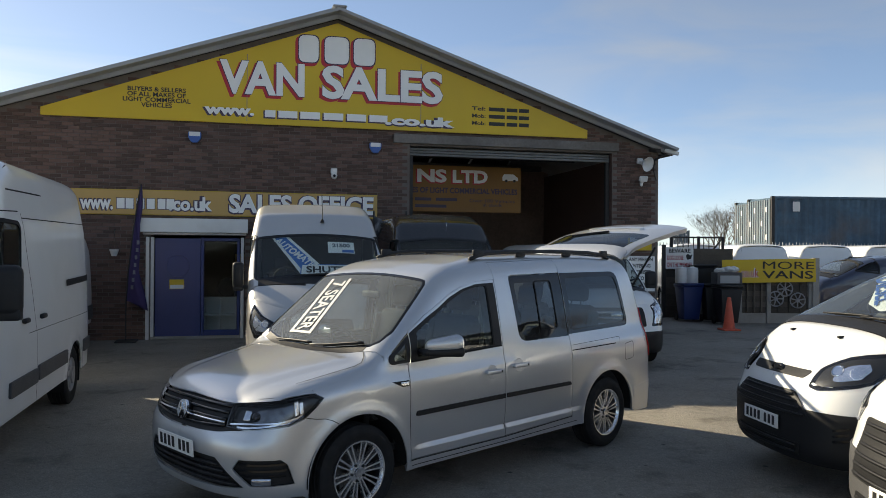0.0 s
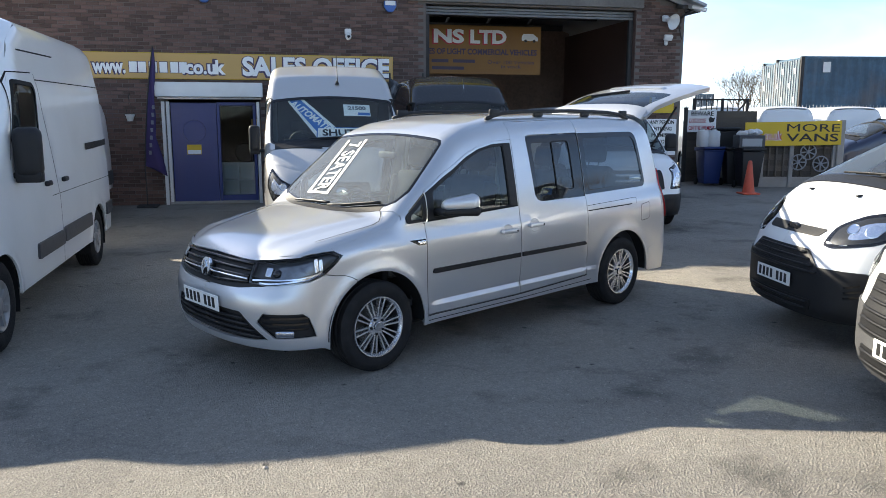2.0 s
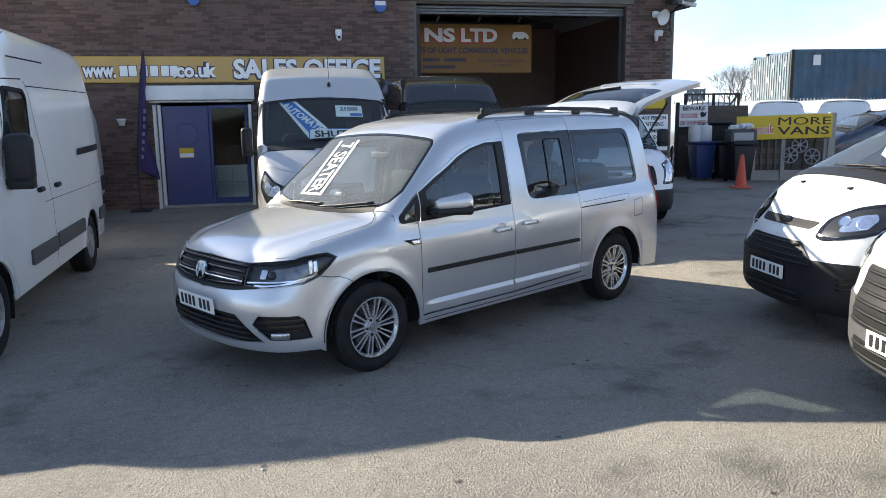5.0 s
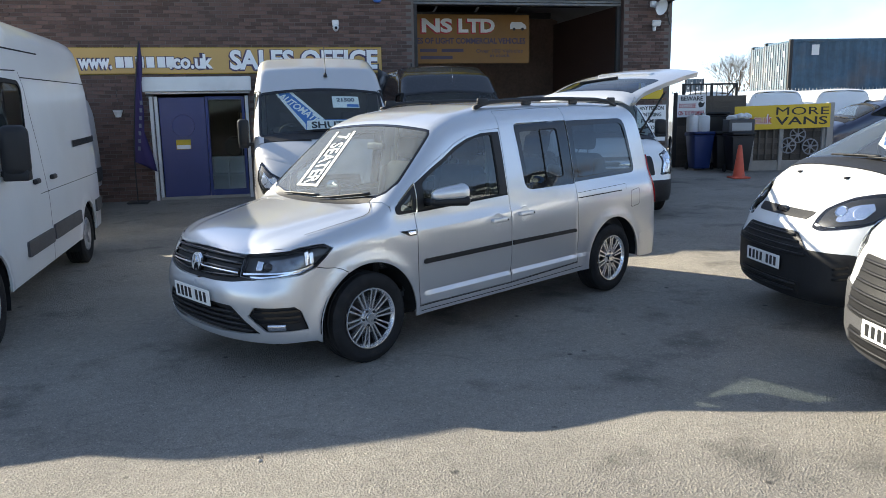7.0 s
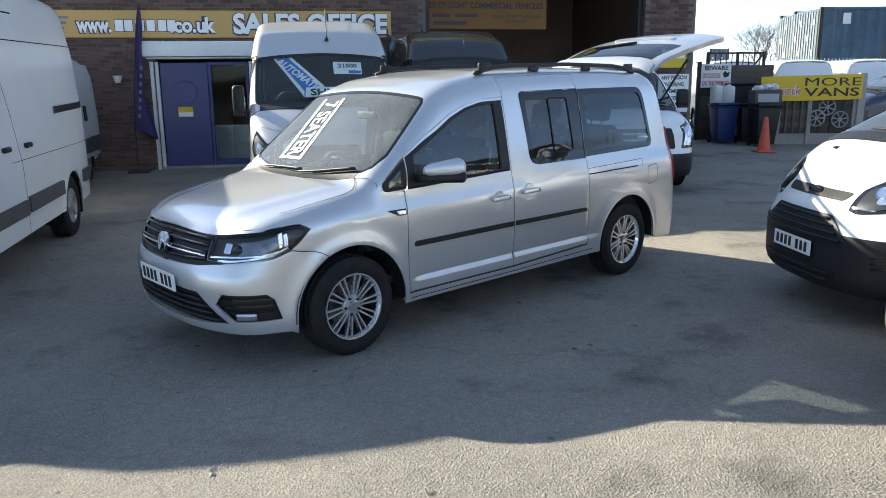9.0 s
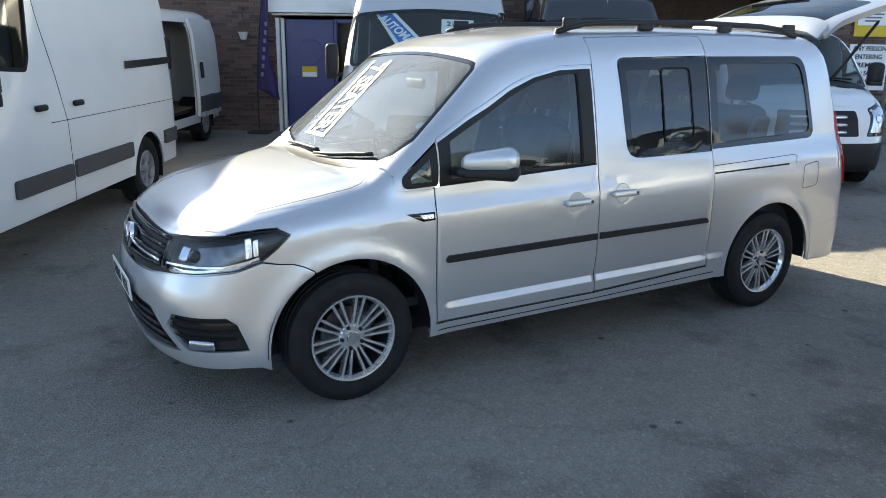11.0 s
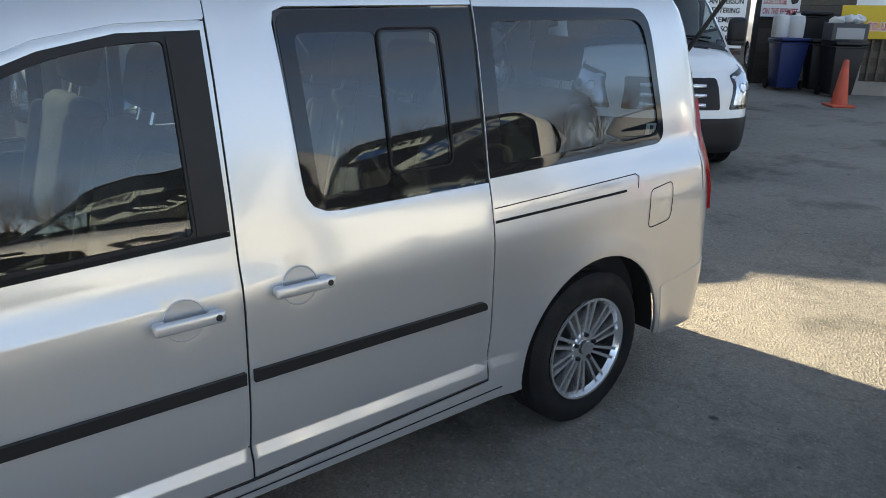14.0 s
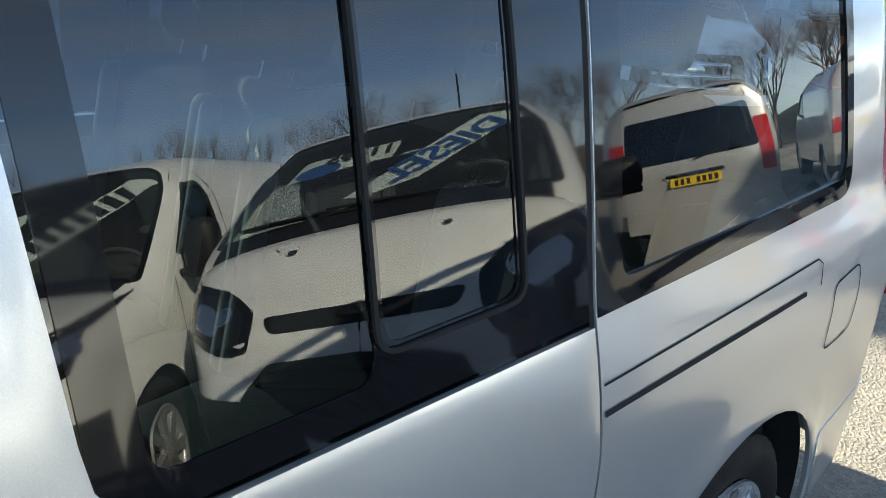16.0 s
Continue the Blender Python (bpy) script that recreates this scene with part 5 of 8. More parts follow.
    if badge:
        bx = body.drop(frame_of("front"), np.array([[0.0, badge[0]]]))[0][0]
        part("badge", lathe([(0.0, -0.018), (badge[1] * 0.8, -0.018), (badge[1], -0.01), (badge[1], 0.02)], 28, "x", m=pose(bx, 0, badge[0]) @ Matrix.Diagonal((1, badge[2], 1, 1))), badge[3], v, "plain oval badge", smooth=40)
    if bars:
        for z in bars:
            Pg = body.drop(frame_of("front"), np.array([[y, z] for y in np.linspace(-0.33, 0.33, 11)]))
            part("grille_bar", tube([Vector(p) + Vector((-0.012, 0, 0)) for p in Pg], 0.022, 8), ALLOY, v, smooth=60)
    fx = body.drop(frame_of("front"), np.array([[0.0, plate_z]]))[0][0]
    if not rear_plate:
        plate(v, pose(fx - 0.024, 0, plate_z, 0, 0, -90), PLATE_W)
    for sd in (-1, 1):
        C, S = frame_of("corner", sd), frame_of("side", sd)
        if lamp:
            lp = rounded(cor(lamp), 0.025)
            hl = panel("headlamp", body, C, lp, GLOSSBLACK, v, step, 0.002, 0.01, label="clear headlamp in a dark housing")
            chrome_in = lining or LAMPDARK
            cx, cz2 = sum(p[0] for p in lp) / len(lp), sum(p[1] for p in lp) / len(lp)
            inn = [(cx + (p[0] - cx) * 0.82, cz2 + (p[1] - cz2) * 0.78) for p in lp]
            panel("lamp_lining", body, C, inn, chrome_in, hl, 0.04, 0.004, 0.0)
            panel("reflector", body, C, rounded([(cx + (p[0] - cx) * 0.42 + 0.02, cz2 + (p[1] - cz2) * 0.46) for p in lp], 0.01), REFLECTOR, hl, 0.04, 0.007, 0.003)
            for dx, rr in ((-0.07, 0.052), (0.075, 0.058)):
                m2 = on_body(body, C, cx + dx, cz2 + 0.01, 0.006)
                part("bulb_bowl", lathe([(0.0, 0.012), (rr * 0.5, 0.006), (rr * 0.9, -0.004), (rr, 0.0)], 18, m=m2), REFLECTOR if dx > 0 else CHROME, hl, smooth=60)
            panel("lens", body, C, lp, LENS, hl, step, 0.012, 0.008)
        out = side_outline(body, xs, L - 0.12, 0.36, (0.0, wb), ra)
        holes = []
        if side_win:
            win = rounded(side_win, 0.04)
            holes.append(win)
        for gz in glazing:
            holes.append(rounded(gz, 0.06))
        if hole and sd < 0:
            holes.append(rounded(hole, 0.04))
        sp = panel("side_panel", body, S, out, paint, v, step, 0.0, 0.02, holes)
        for hl2 in holes[:1 + len(glazing)] if side_win else []:
            panel("side_glass", body, S, hl2, GLASS if hl2 is holes[0] else GLASS_T, sp, step, -0.012, 0.0)
            cx, cz2 = sum(p[0] for p in hl2) / len(hl2), sum(p[1] for p in hl2) / len(hl2)
            k = 0.035
            sx, sz = max(p[0] for p in hl2) - min(p[0] for p in hl2), max(p[1] for p in hl2) - min(p[1] for p in hl2)
            panel("window_rubber", body, S, hl2, GAP, sp, step, 0.002, 0.012, [[(cx + (p[0] - cx) * (1 - 2 * k / sx), cz2 + (p[1] - cz2) * (1 - 2 * k / sz)) for p in hl2]])
        for ln in seams:
            strip("shut_line", body, S, ln, 0.011, GAP, sp, 0.0015)
        for hx, hz in handles:
            m2 = on_body(body, S, hx, hz, 0.0)
            part("door_handle", box(0.16, 0.045, 0.05, 0.018, 3, (0, -0.02, 0)), PLASTIC, sp, "black door handle", m=m2, smooth=60)
        if moulding:
            for x0, x1, z0, z1 in moulding:
                panel("side_moulding", body, S, rounded([(x0, z0), (x1, z0), (x1, z1), (x0, z1)], 0.03), GREYPL, sp, step, 0.022, 0.024, label="dark grey rubbing strip")
        if mirror:
            x, y, z, sx, sy, sz, mm = mirror
            mirror_on(body, sd, (x, y, z), (sx, sy, sz), mm, v)
        for ax in (0.0, wb):
            trim_wheel(tyre, 0.215, 0.20, v, pose(ax, sd * (W - 0.135), tyre, 0, 20 + 33 * ax, 0 if sd < 0 else 180))
            bm = bmesh.new()
            arc = arch_pts(ax, 0.33, ra + 0.015, -16, 196, 16)
            lo = [bm.verts.new((x, sd * (W - 0.03), z)) for x, z in arc]
            hi = [bm.verts.new((x, sd * (W - 0.40), z)) for x, z in arc]
            for i in range(len(arc) - 1):
                bm.faces.new((lo[i], lo[i + 1], hi[i + 1], hi[i]))
            bm.faces.new(hi)
            part("arch_liner", bm, GAP, v)
        RCs = frame_of("rcorner", sd)
        _, et = body.edge([L - 0.12])
        rz = np.linspace(0.36, et[0], 10)
        Ps = body.drop(S, np.array([[L - 0.12, z] for z in rz]))
        Pr = body.drop(frame_of("rear"), np.array([[sd * (W - 0.22 - tum * max(0, (z - 1.2) / (H - 1.2))), z] for z in rz]))
        f2 = lambda p: (Q * (p[0] - abs(p[1])), p[2])
        panel("rear_corner", body, RCs, [f2(p) for p in Ps] + [f2(p) for p in Pr[::-1]], paint, v, step, 0.0, 0.01)
        if rear_lamp:
            z0, z1, w = rear_lamp
            pts = []
            for z in (z0, z1):
                p = body.drop(frame_of("rear"), np.array([[sd * (W - 0.15 - tum * max(0, (z - 1.2) / (H - 1.2))), z]]))[0]
                pts.append((Q * (p[0] - abs(p[1])), z))
            panel("tail_lamp", body, RCs, rounded([(pts[0][0] - w / 2, z0), (pts[0][0] + w / 2, z0), (pts[1][0] + w / 2, z1), (pts[1][0] - w / 2, z1)], 0.03), RED, v, 0.05, 0.01, 0.014, label="tall red tail lamp")
    # bonnet, screen, roof, back
    B3 = body.drop(CN, np.array(border))
    hx = np.linspace(xs + 0.02, cowl[0] - 0.135, 10)
    ha, _ = body.edge(hx)
    half = [(p[0], abs(p[1])) for p in B3] + [(x, a) for x, a in zip(hx, ha)] + [(cowl[0] - 0.135, 0.4), (cowl[0] - 0.135, 0.0)]
    hood = half[1:] + [(x, -y) for x, y in half[::-1][1:-1]] + [half[0]]
    panel("bonnet", body, TP, hood, paint, v, step, 0.0, 0.012, roll=0.3)
    wx = np.linspace(cowl[0] + 0.06, wst[0] - 0.03, 8)
    wa, _ = body.edge(wx)
    ws = [(cowl[0] + 0.02, 0.0), (cowl[0] + 0.015, 0.5 * wa[0]), (cowl[0] - 0.005, wa[0] - 0.085), (cowl[0] + 0.03, wa[0] - 0.055)] + [(x, a - 0.045) for x, a in zip(wx, wa)] + [(wst[0] - 0.005, wa[-1] - 0.09), (wst[0] + 0.01, 0.5 * wa[-1])]
    ws = ws[1:] + [(wst[0] + 0.02, 0.0)] + [(x, -y) for x, y in ws[::-1][:-1]] + [ws[0]]
    rx = np.linspace(cowl[0] - 0.125, L - 0.13, 38)
    ea2, _ = body.edge(rx)
    roof = [(x, a) for x, a in zip(rx, ea2)] + [(L - 0.11, 0.0)] + [(x, -a) for x, a in zip(rx[::-1], ea2[::-1])] + [(cowl[0] - 0.125, -0.4), (cowl[0] - 0.125, 0.0), (cowl[0] - 0.125, 0.4)]
    panel("roof", body, TP, roof, paint, v, step, 0.0, 0.01, [ws])
    sc = panel("windscreen", body, TP, ws, GLASS_W, v, step, -0.003, 0.0)
    cx = 0.5 * (cowl[0] + wst[0])
    panel("screen_border", body, TP, ws, GLOSSBLACK, sc, step, -0.001, 0.006, [drawn_in(ws, 0.035)])
    sh = [(cowl[0] - 0.13, 0.0), (cowl[0] - 0.13, 0.4), (cowl[0] - 0.13, wa[0] - 0.10), (cowl[0] + 0.0, wa[0] - 0.10), (cowl[0] + 0.02, 0.4), (cowl[0] + 0.025, 0.0)]
    panel("scuttle", body, TP, sh + [(x, -y) for x, y in sh[::-1][1:-1]], PLASTIC, v, step, 0.004, 0.008)
    wiper(sc, (cowl[0] + 0.03, 0.35), (cowl[0] + 0.06, -0.25), body, TP)
    wiper(sc, (cowl[0] + 0.03, -0.15), (cowl[0] + 0.07, -0.68), body, TP)
    wr = W - 0.22
    rear = [(-wr, 0.36), (wr, 0.36), (wr, 1.2)] + [(wr - tum * (et[0] - 1.2) / (H - 1.2), et[0]), (0.0, et[0] + 0.04), (-wr + tum * (et[0] - 1.2) / (H - 1.2), et[0]), (-wr, 1.2)]
    rh = [rounded(rear_glass, 0.05)] if rear_glass else []
    rr = panel("rear_door", body, frame_of("rear"), rear, paint, v, step, 0.0, 0.01, rh)
    if rear_glass:
        panel("rear_glass", body, frame_of("rear"), rounded(rear_glass, 0.05), GLASS_T, rr, step, -0.004, 0.0)
        part("rear_wiper", tube([(L + 0.01, 0.0, rear_glass[0][1] - 0.02), (L - 0.02, -0.35, rear_glass[0][1] + 0.06)], 0.011, 6), PLASTIC, rr)
    panel("rear_bumper", body, frame_of("rear"), [(-wr, 0.30), (wr, 0.30), (wr, 0.54), (-wr, 0.54)], rear_paint or GREYPL, v, step, 0.05, 0.08)
    if rear_plate:
        plate(rr, pose(L + 0.03, 0.0, rear_plate, 0, 0, 90), PLATE_Y)
        part("plate_lintel", box(0.03, 0.6, 0.05, 0.01, 2, (L + 0.02, 0, rear_plate + 0.09)), CHROME, rr)
    part("underbody", box(L + fo - 0.4, 2 * W - 0.5, 0.12, 0.02, 1, ((L - fo) / 2, 0, 0.30)), GAP, v)
    part("load_floor", box(L - cowl[0] - 0.2, 2 * W - 0.3, 0.05, 0.01, 1, ((L + cowl[0]) / 2, 0, 0.55)), DASH, v)
    part("dashboard", prism(rounded([(cowl[0] + 0.0, 0.7), (cowl[0] + 0.55, 0.75), (cowl[0] + 0.55, cowl[1] - 0.12), (cowl[0] + 0.4, cowl[1] - 0.03), (cowl[0] + 0.08, cowl[1] - 0.05)], 0.05), 2 * W - 0.42, "y", 0.02), DASH, v, smooth=50)
    part("bulkhead", box(0.05, 2 * W - 0.42, H - 0.75, 0.01, 1, (wst[0] + 0.75, 0, 0.55 + (H - 0.75) / 2)), DASH if seats else GAP, v)
    if seats:
        steering_wheel(v, pose(cowl[0] + 0.68, 0.42, cowl[1] - 0.02, -35, 0, 90))
        for y in (-0.48, 0.46):
            seat(v, cowl[0] + 1.02, y, 0.85, 0.50, SEAT, SEAT)
    return v, body


def screen_board(v, body, pts, material, name, label, off=-0.02):
    """A flat paper or board behind a windscreen, laid along it."""
    b = panel(name, body, frame_of("top"), pts, material, v, 0.08, off, 0.0, label=label)
    return b


RZ = 59.0
# white high-roofed panel van beside the drive
master, mb = build_van("panel_van", "white high-roofed panel van with dark grey rubbing strips", WHITE_P, pose(-2.70, 2.02, 0, 0, 0, 60),
    0.86, 3.68, 1.12, 2.74, 1.03, 1.14, (0.0, 1.46), (0.80, 2.16), bump=0.66, ra=0.43, tyre=0.355, tum=0.15, kr=0.18, crown=0.04,
    side_win=[(0.58, 1.60), (0.86, 1.50), (1.38, 1.47), (1.45, 1.58), (1.52, 2.05), (1.46, 2.12), (0.90, 2.13)],
    lamp=[(-0.70, 0.62, 0.92), (-0.50, 0.86, 1.02), (-0.42, 0.93, 1.12), (-0.52, 0.86, 0.80), (-0.70, 0.62, 0.76)], grille=(("dark", 0.70, 0.90, 0.45, 0.40, PLASTIC),), slats=0.06,
    seams=([(1.57, 2.20), (1.66, 1.85), (1.81, 1.43), (1.91, 1.05), (1.93, 0.36)], [(1.58, 2.15), (4.66, 2.18)], [(0.50, 1.46), (0.82, 2.10), (0.92, 2.19), (1.50, 2.21)]),
    handles=((1.48, 1.19), (2.12, 1.185)), moulding=((0.97, 1.90, 0.55, 0.69), (1.95, 3.22, 0.56, 0.71), (4.15, 4.78, 0.57, 0.72)),
    mirror=(0.56, 1.13, 1.52, 0.16, 0.22, 0.42, PLASTIC), rear_lamp=(0.95, 1.5, 0.12))
strip("door_track", mb, frame_of("side"), [(3.25, 1.47), (4.68, 1.49)], 0.075, PLASTIC, master, 0.012, label="black sliding door track")
strip("waist_crease", mb, frame_of("side"), [(1.63, 1.06), (4.66, 1.045)], 0.006, GAP, master, 0.001)
strip("roof_vent_slot", mb, frame_of("side"), [(1.25, 2.40), (2.5, 2.42)], 0.016, GAP, master, 0.001)

# white van behind it, its side door slid open
ducato, db = build_van("panel_van", "white van, side door slid open onto brown plywood", WHITE_P, pose(-0.52, 7.62, 0, 0, 0, 60),
    0.9, 3.0, 1.0, 2.22, 1.02, 1.0, (0.0, 1.35), (0.78, 2.02), bump=0.6, ra=0.41, tyre=0.34, tum=0.13, kr=0.16,
    side_win=[(0.42, 1.50), (1.08, 1.36), (1.08, 1.95), (0.80, 1.97)], hole=[(1.28, 0.50), (2.42, 0.50), (2.42, 1.98), (1.28, 1.98)],
    seams=([(1.18, 2.05), (1.18, 0.40)],), handles=((1.05, 1.20),), moulding=((0.5, 1.16, 0.55, 0.80), (2.5, 3.85, 0.55, 0.80)), mirror=(0.5, 1.2, 1.55, 0.15, 0.2, 0.4, PLASTIC), rear_lamp=(0.9, 1.5, 0.12), step=0.09)
PLY = mat("plywood_lining", (0.20, 0.13, 0.08), 0.7, var=0.2, scale=3, fine=0.15, fscale=40)
sl = panel("sliding_door", db, frame_of("side"), rounded([(2.40, 0.46), (3.66, 0.46), (3.66, 2.02), (2.40, 2.02)], 0.05), WHITE_P, ducato, 0.08, 0.075, 0.05, label="white sliding door, slid back")
panel("door_moulding", db, frame_of("side"), [(2.42, 0.55), (3.64, 0.55), (3.64, 0.80), (2.42, 0.80)], GREYPL, sl, 0.08, 0.10, 0.03)
part("door_handle", box(0.07, 0.05, 0.26, 0.02, 3), PLASTIC, sl, "black upright door handle", m=on_body(db, frame_of("side"), 2.56, 1.22, 0.10), smooth=60)
part("door_handle", box(0.07, 0.05, 0.26, 0.02, 3), PLASTIC, ducato, "black upright door handle", m=on_body(db, frame_of("side"), 1.10, 1.22, 0.02), smooth=60)
part("load_lining", box(2.3, 0.03, 1.5, 0.005, 1, (2.5, 0.80, 1.3)), PLY, ducato)
part("load_lining", box(0.03, 1.7, 1.5, 0.005, 1, (1.22, 0.0, 1.3)), PLY, ducato)
part("load_lining", box(2.6, 1.75, 0.03, 0.005, 1, (2.5, 0.0, 0.60)), PLY, ducato)

# silver minibus, nose to the drive
sprinter, spb = build_van("minibus", "silver high-roofed minibus with blue boards behind its windscreen", VAN_SILVER, pose(2.96, 3.80, 0, 0, 0, RZ),
    0.98, 3.66, 1.2, 2.58, 0.985, 1.06, (-0.05, 1.48), (0.60, 2.09), bump=0.58, ra=0.40, tyre=0.345, tum=0.13, kr=0.13, crown=0.03, step=0.055, bumper_mat=VAN_SILVER,
    side_win=[(0.20, 1.58), (0.98, 1.45), (1.0, 2.05), (0.62, 2.08)], glazing=([(1.25, 1.35), (2.55, 1.35), (2.55, 2.05), (1.25, 2.05)], [(2.68, 1.35), (4.5, 1.35), (4.5, 2.05), (2.68, 2.05)]),
    lamp=[(-0.86, 0.50, 0.90), (-0.62, 0.76, 1.02), (-0.46, 0.87, 1.16), (-0.50, 0.90, 0.92), (-0.66, 0.78, 0.74), (-0.86, 0.52, 0.72)],
    grille=(("dark", 0.66, 0.98, 0.42, 0.36, PLASTIC),), slats=0.07, badge=(0.84, 0.085, 1.0, CHROME),
    mirror=(0.08, 1.09, 1.52, 0.12, 0.15, 0.36, PLASTIC), rear_lamp=(0.9, 1.5, 0.12), seams=([(1.12, 2.1), (1.12, 0.4)],), handles=((1.0, 1.15),))
BOARD_B = mat("blue_board", (0.035, 0.16, 0.48), 0.5, var=0.05, scale=6)
bl = screen_board(sprinter, spb, [(0.60, 0.64), (0.60, 0.40), (0.10, -0.10), (0.02, 0.24)], STICK_W, "windscreen_board", "white-edged blue board behind the glass", -0.03)
screen_board(bl, spb, [(0.585, 0.60), (0.585, 0.44), (0.11, -0.03), (0.055, 0.20)], BOARD_B, "board_face", "", -0.026)
screen_words("board_word", "AUTOMATIC", 0.11, STICK_W, bl, spb, 0.33, 0.30, 48, -0.022, 0.80)
b2 = screen_board(sprinter, spb, [(0.0, 0.26), (0.17, 0.24), (0.17, -0.66), (0.0, -0.66)], BOARD_B, "windscreen_board", "white board with a blue edge behind the glass", -0.024)
screen_board(b2, spb, [(0.012, 0.245), (0.158, 0.225), (0.158, -0.645), (0.012, -0.645)], STICK_W, "board_face", "", -0.020)
screen_words("board_word", "SHUTTLE", 0.12, INK, b2, spb, 0.085, -0.20, 0, -0.016, 0.74)
b3 = screen_board(sprinter, spb, [(0.35, -0.16), (0.52, -0.16), (0.52, -0.54), (0.35, -0.54)], STICK_W, "price_card", "white price card behind the glass", -0.03)
screen_board(b3, spb, [(0.36, -0.36), (0.40, -0.36), (0.40, -0.53), (0.36, -0.53)], BOARD_B, "card_patch", "", -0.026)
screen_words("price", "21500", 0.07, mat_sticker, b3, spb, 0.46, -0.35, 0, -0.024, 0.26)
panel("bonnet_vent", spb, frame_of("top"), [(-0.135, 0.62), (-0.185, 0.20), (-0.235, 0.19), (-0.19, 0.60)], GAP, sprinter, 0.08, 0.002, 0.002)
aer = Vector(spb.drop(frame_of("top"), np.array([[0.78, -0.10]]))[0])
part("aerial", tube([aer, aer + Vector((-0.05, 0, 0.05)), aer + Vector((0.10, 0, 0.42))], 0.006, 6, lathe([(0.0, 0.06), (0.02, 0.04), (0.03, 0.0)], 12, "z", m=Matrix.Translation(aer))), PLASTIC, sprinter, "short black roof aerial")

# black van
blackv, bkb = build_van("panel_van", "glossy black high-roofed van parked nose out", BLACK_P, pose(6.40, 4.65, 0, 0, 0, RZ),
    0.95, 3.66, 1.2, 2.58, 0.985, 1.06, (-0.05, 1.48), (0.60, 2.09), bump=0.58, ra=0.40, tyre=0.345, tum=0.13, kr=0.13, crown=0.03, bumper_mat=BLACK_P,
    side_win=[(0.20, 1.58), (0.98, 1.45), (1.0, 2.05), (0.62, 2.08)], lamp=[(-0.86, 0.50, 0.90), (-0.62, 0.76, 1.02), (-0.46, 0.87, 1.16), (-0.50, 0.90, 0.92), (-0.66, 0.78, 0.74), (-0.86, 0.52, 0.72)],
    mirror=(0.02, 1.17, 1.55, 0.16, 0.20, 0.36, PLASTIC), step=0.09, rear_lamp=(0.9, 1.5, 0.12))
for y in (0.42, -0.40):
    screen_board(blackv, bkb, [(0.08, y + 0.28), (0.20, y + 0.2), (0.20, y - 0.2), (0.08, y - 0.3)], STICK_W, "price_card", "white price card behind the glass", -0.03)
aer = Vector(bkb.drop(frame_of("top"), np.array([[0.78, -0.10]]))[0])
part("aerial", tube([aer, aer + Vector((-0.04, 0, 0.05)), aer + Vector((0.06, 0, 0.22))], 0.008, 6), CHROME, blackv)

# white low-roofed van behind the silver one
transit, tb = build_van("panel_van", "white low-roofed van with a silver barred grille and grey bumper", WHITE_P, pose(7.78, 2.46, 0, 0, 0, 54),
    0.92, 3.30, 1.1, 2.03, 0.97, 1.04, (0.02, 1.30), (0.86, 1.93), bump=0.60, ra=0.39, tyre=0.335, tum=0.17, kr=0.20,
    side_win=[(0.42, 1.40), (1.12, 1.32), (1.12, 1.78), (0.90, 1.80)], lamp=[(-0.74, 0.62, 1.0), (-0.52, 0.80, 1.07), (-0.42, 0.86, 1.10), (-0.45, 0.89, 0.72), (-0.60, 0.80, 0.68), (-0.76, 0.60, 0.68)],
    grille=(("dark", 0.68, 0.98, 0.50, 0.46, PLASTIC),), bars=(0.73, 0.82, 0.91), badge=(0.86, 0.06, 1.9, CHROME), bumper_mat=PLASTIC,
    lining=REFLECTOR, mirror=(0.45, 1.12, 1.40, 0.15, 0.2, 0.28, PLASTIC), rear_lamp=(0.9, 1.4, 0.12), seams=([(1.22, 1.85), (1.22, 0.4)],), handles=((1.12, 1.08),))
panel("bonnet_vent", tb, frame_of("top"), [(-0.10, -0.42), (-0.10, -0.58), (-0.16, -0.58), (-0.16, -0.42)], GAP, transit, 0.06, 0.002, 0.002)

# small white van facing the silver one
connect, cb = build_van("compact_van", "small white van with a black grille and bumper, facing the drive", WHITE_P, pose(3.72, -2.84, 0, 0, 0, -37.5),
    0.80, 2.66, 0.95, 1.84, 0.915, 0.99, (-0.06, 1.315), (0.88, 1.775), bump=0.665, ra=0.38, tyre=0.325, tum=0.17, kr=0.16, crown=0.04, bumper_mat=PLASTIC, fc=0.34, mid=(-0.36, 1.215),
    side_win=[(0.42, 1.24), (1.50, 1.14), (1.48, 1.62), (1.0, 1.62)],
    lamp=[(-0.686, 0.450, 0.832), (-0.63, 0.440, 0.915), (-0.574, 0.445, 0.975), (-0.50, 0.51, 1.03), (-0.42, 0.59, 1.078), (-0.34, 0.70, 1.110), (-0.22, 0.82, 1.135), (-0.22, 0.87, 1.04), (-0.38, 0.85, 0.915), (-0.49, 0.79, 0.872), (-0.60, 0.65, 0.838), (-0.668, 0.534, 0.816)],
    grille=(("dark", 0.60, 0.785, 0.56, 0.355, PLASTIC), ("dark", 0.30, 0.40, 0.44, 0.47, PLASTIC), ("x", 0.885, 0.945, 0.36, 0.40, PLASTIC)), slats=0.042, badge=(0.917, 0.040, 2.2, GLOSSBLACK), plate_z=0.52,
    mirror=(0.50, 1.06, 1.22, 0.16, 0.24, 0.20, PLASTIC), rear_lamp=(0.8, 1.4, 0.12), seams=([(1.56, 1.7), (1.56, 0.4)], [(0.30, 1.15), (0.40, 0.4)], [(-0.22, 1.12), (0.2, 1.19)]), handles=((1.45, 0.98),), moulding=((0.46, 1.5, 0.52, 0.66), (1.62, 2.25, 0.52, 0.66)), step=0.055)
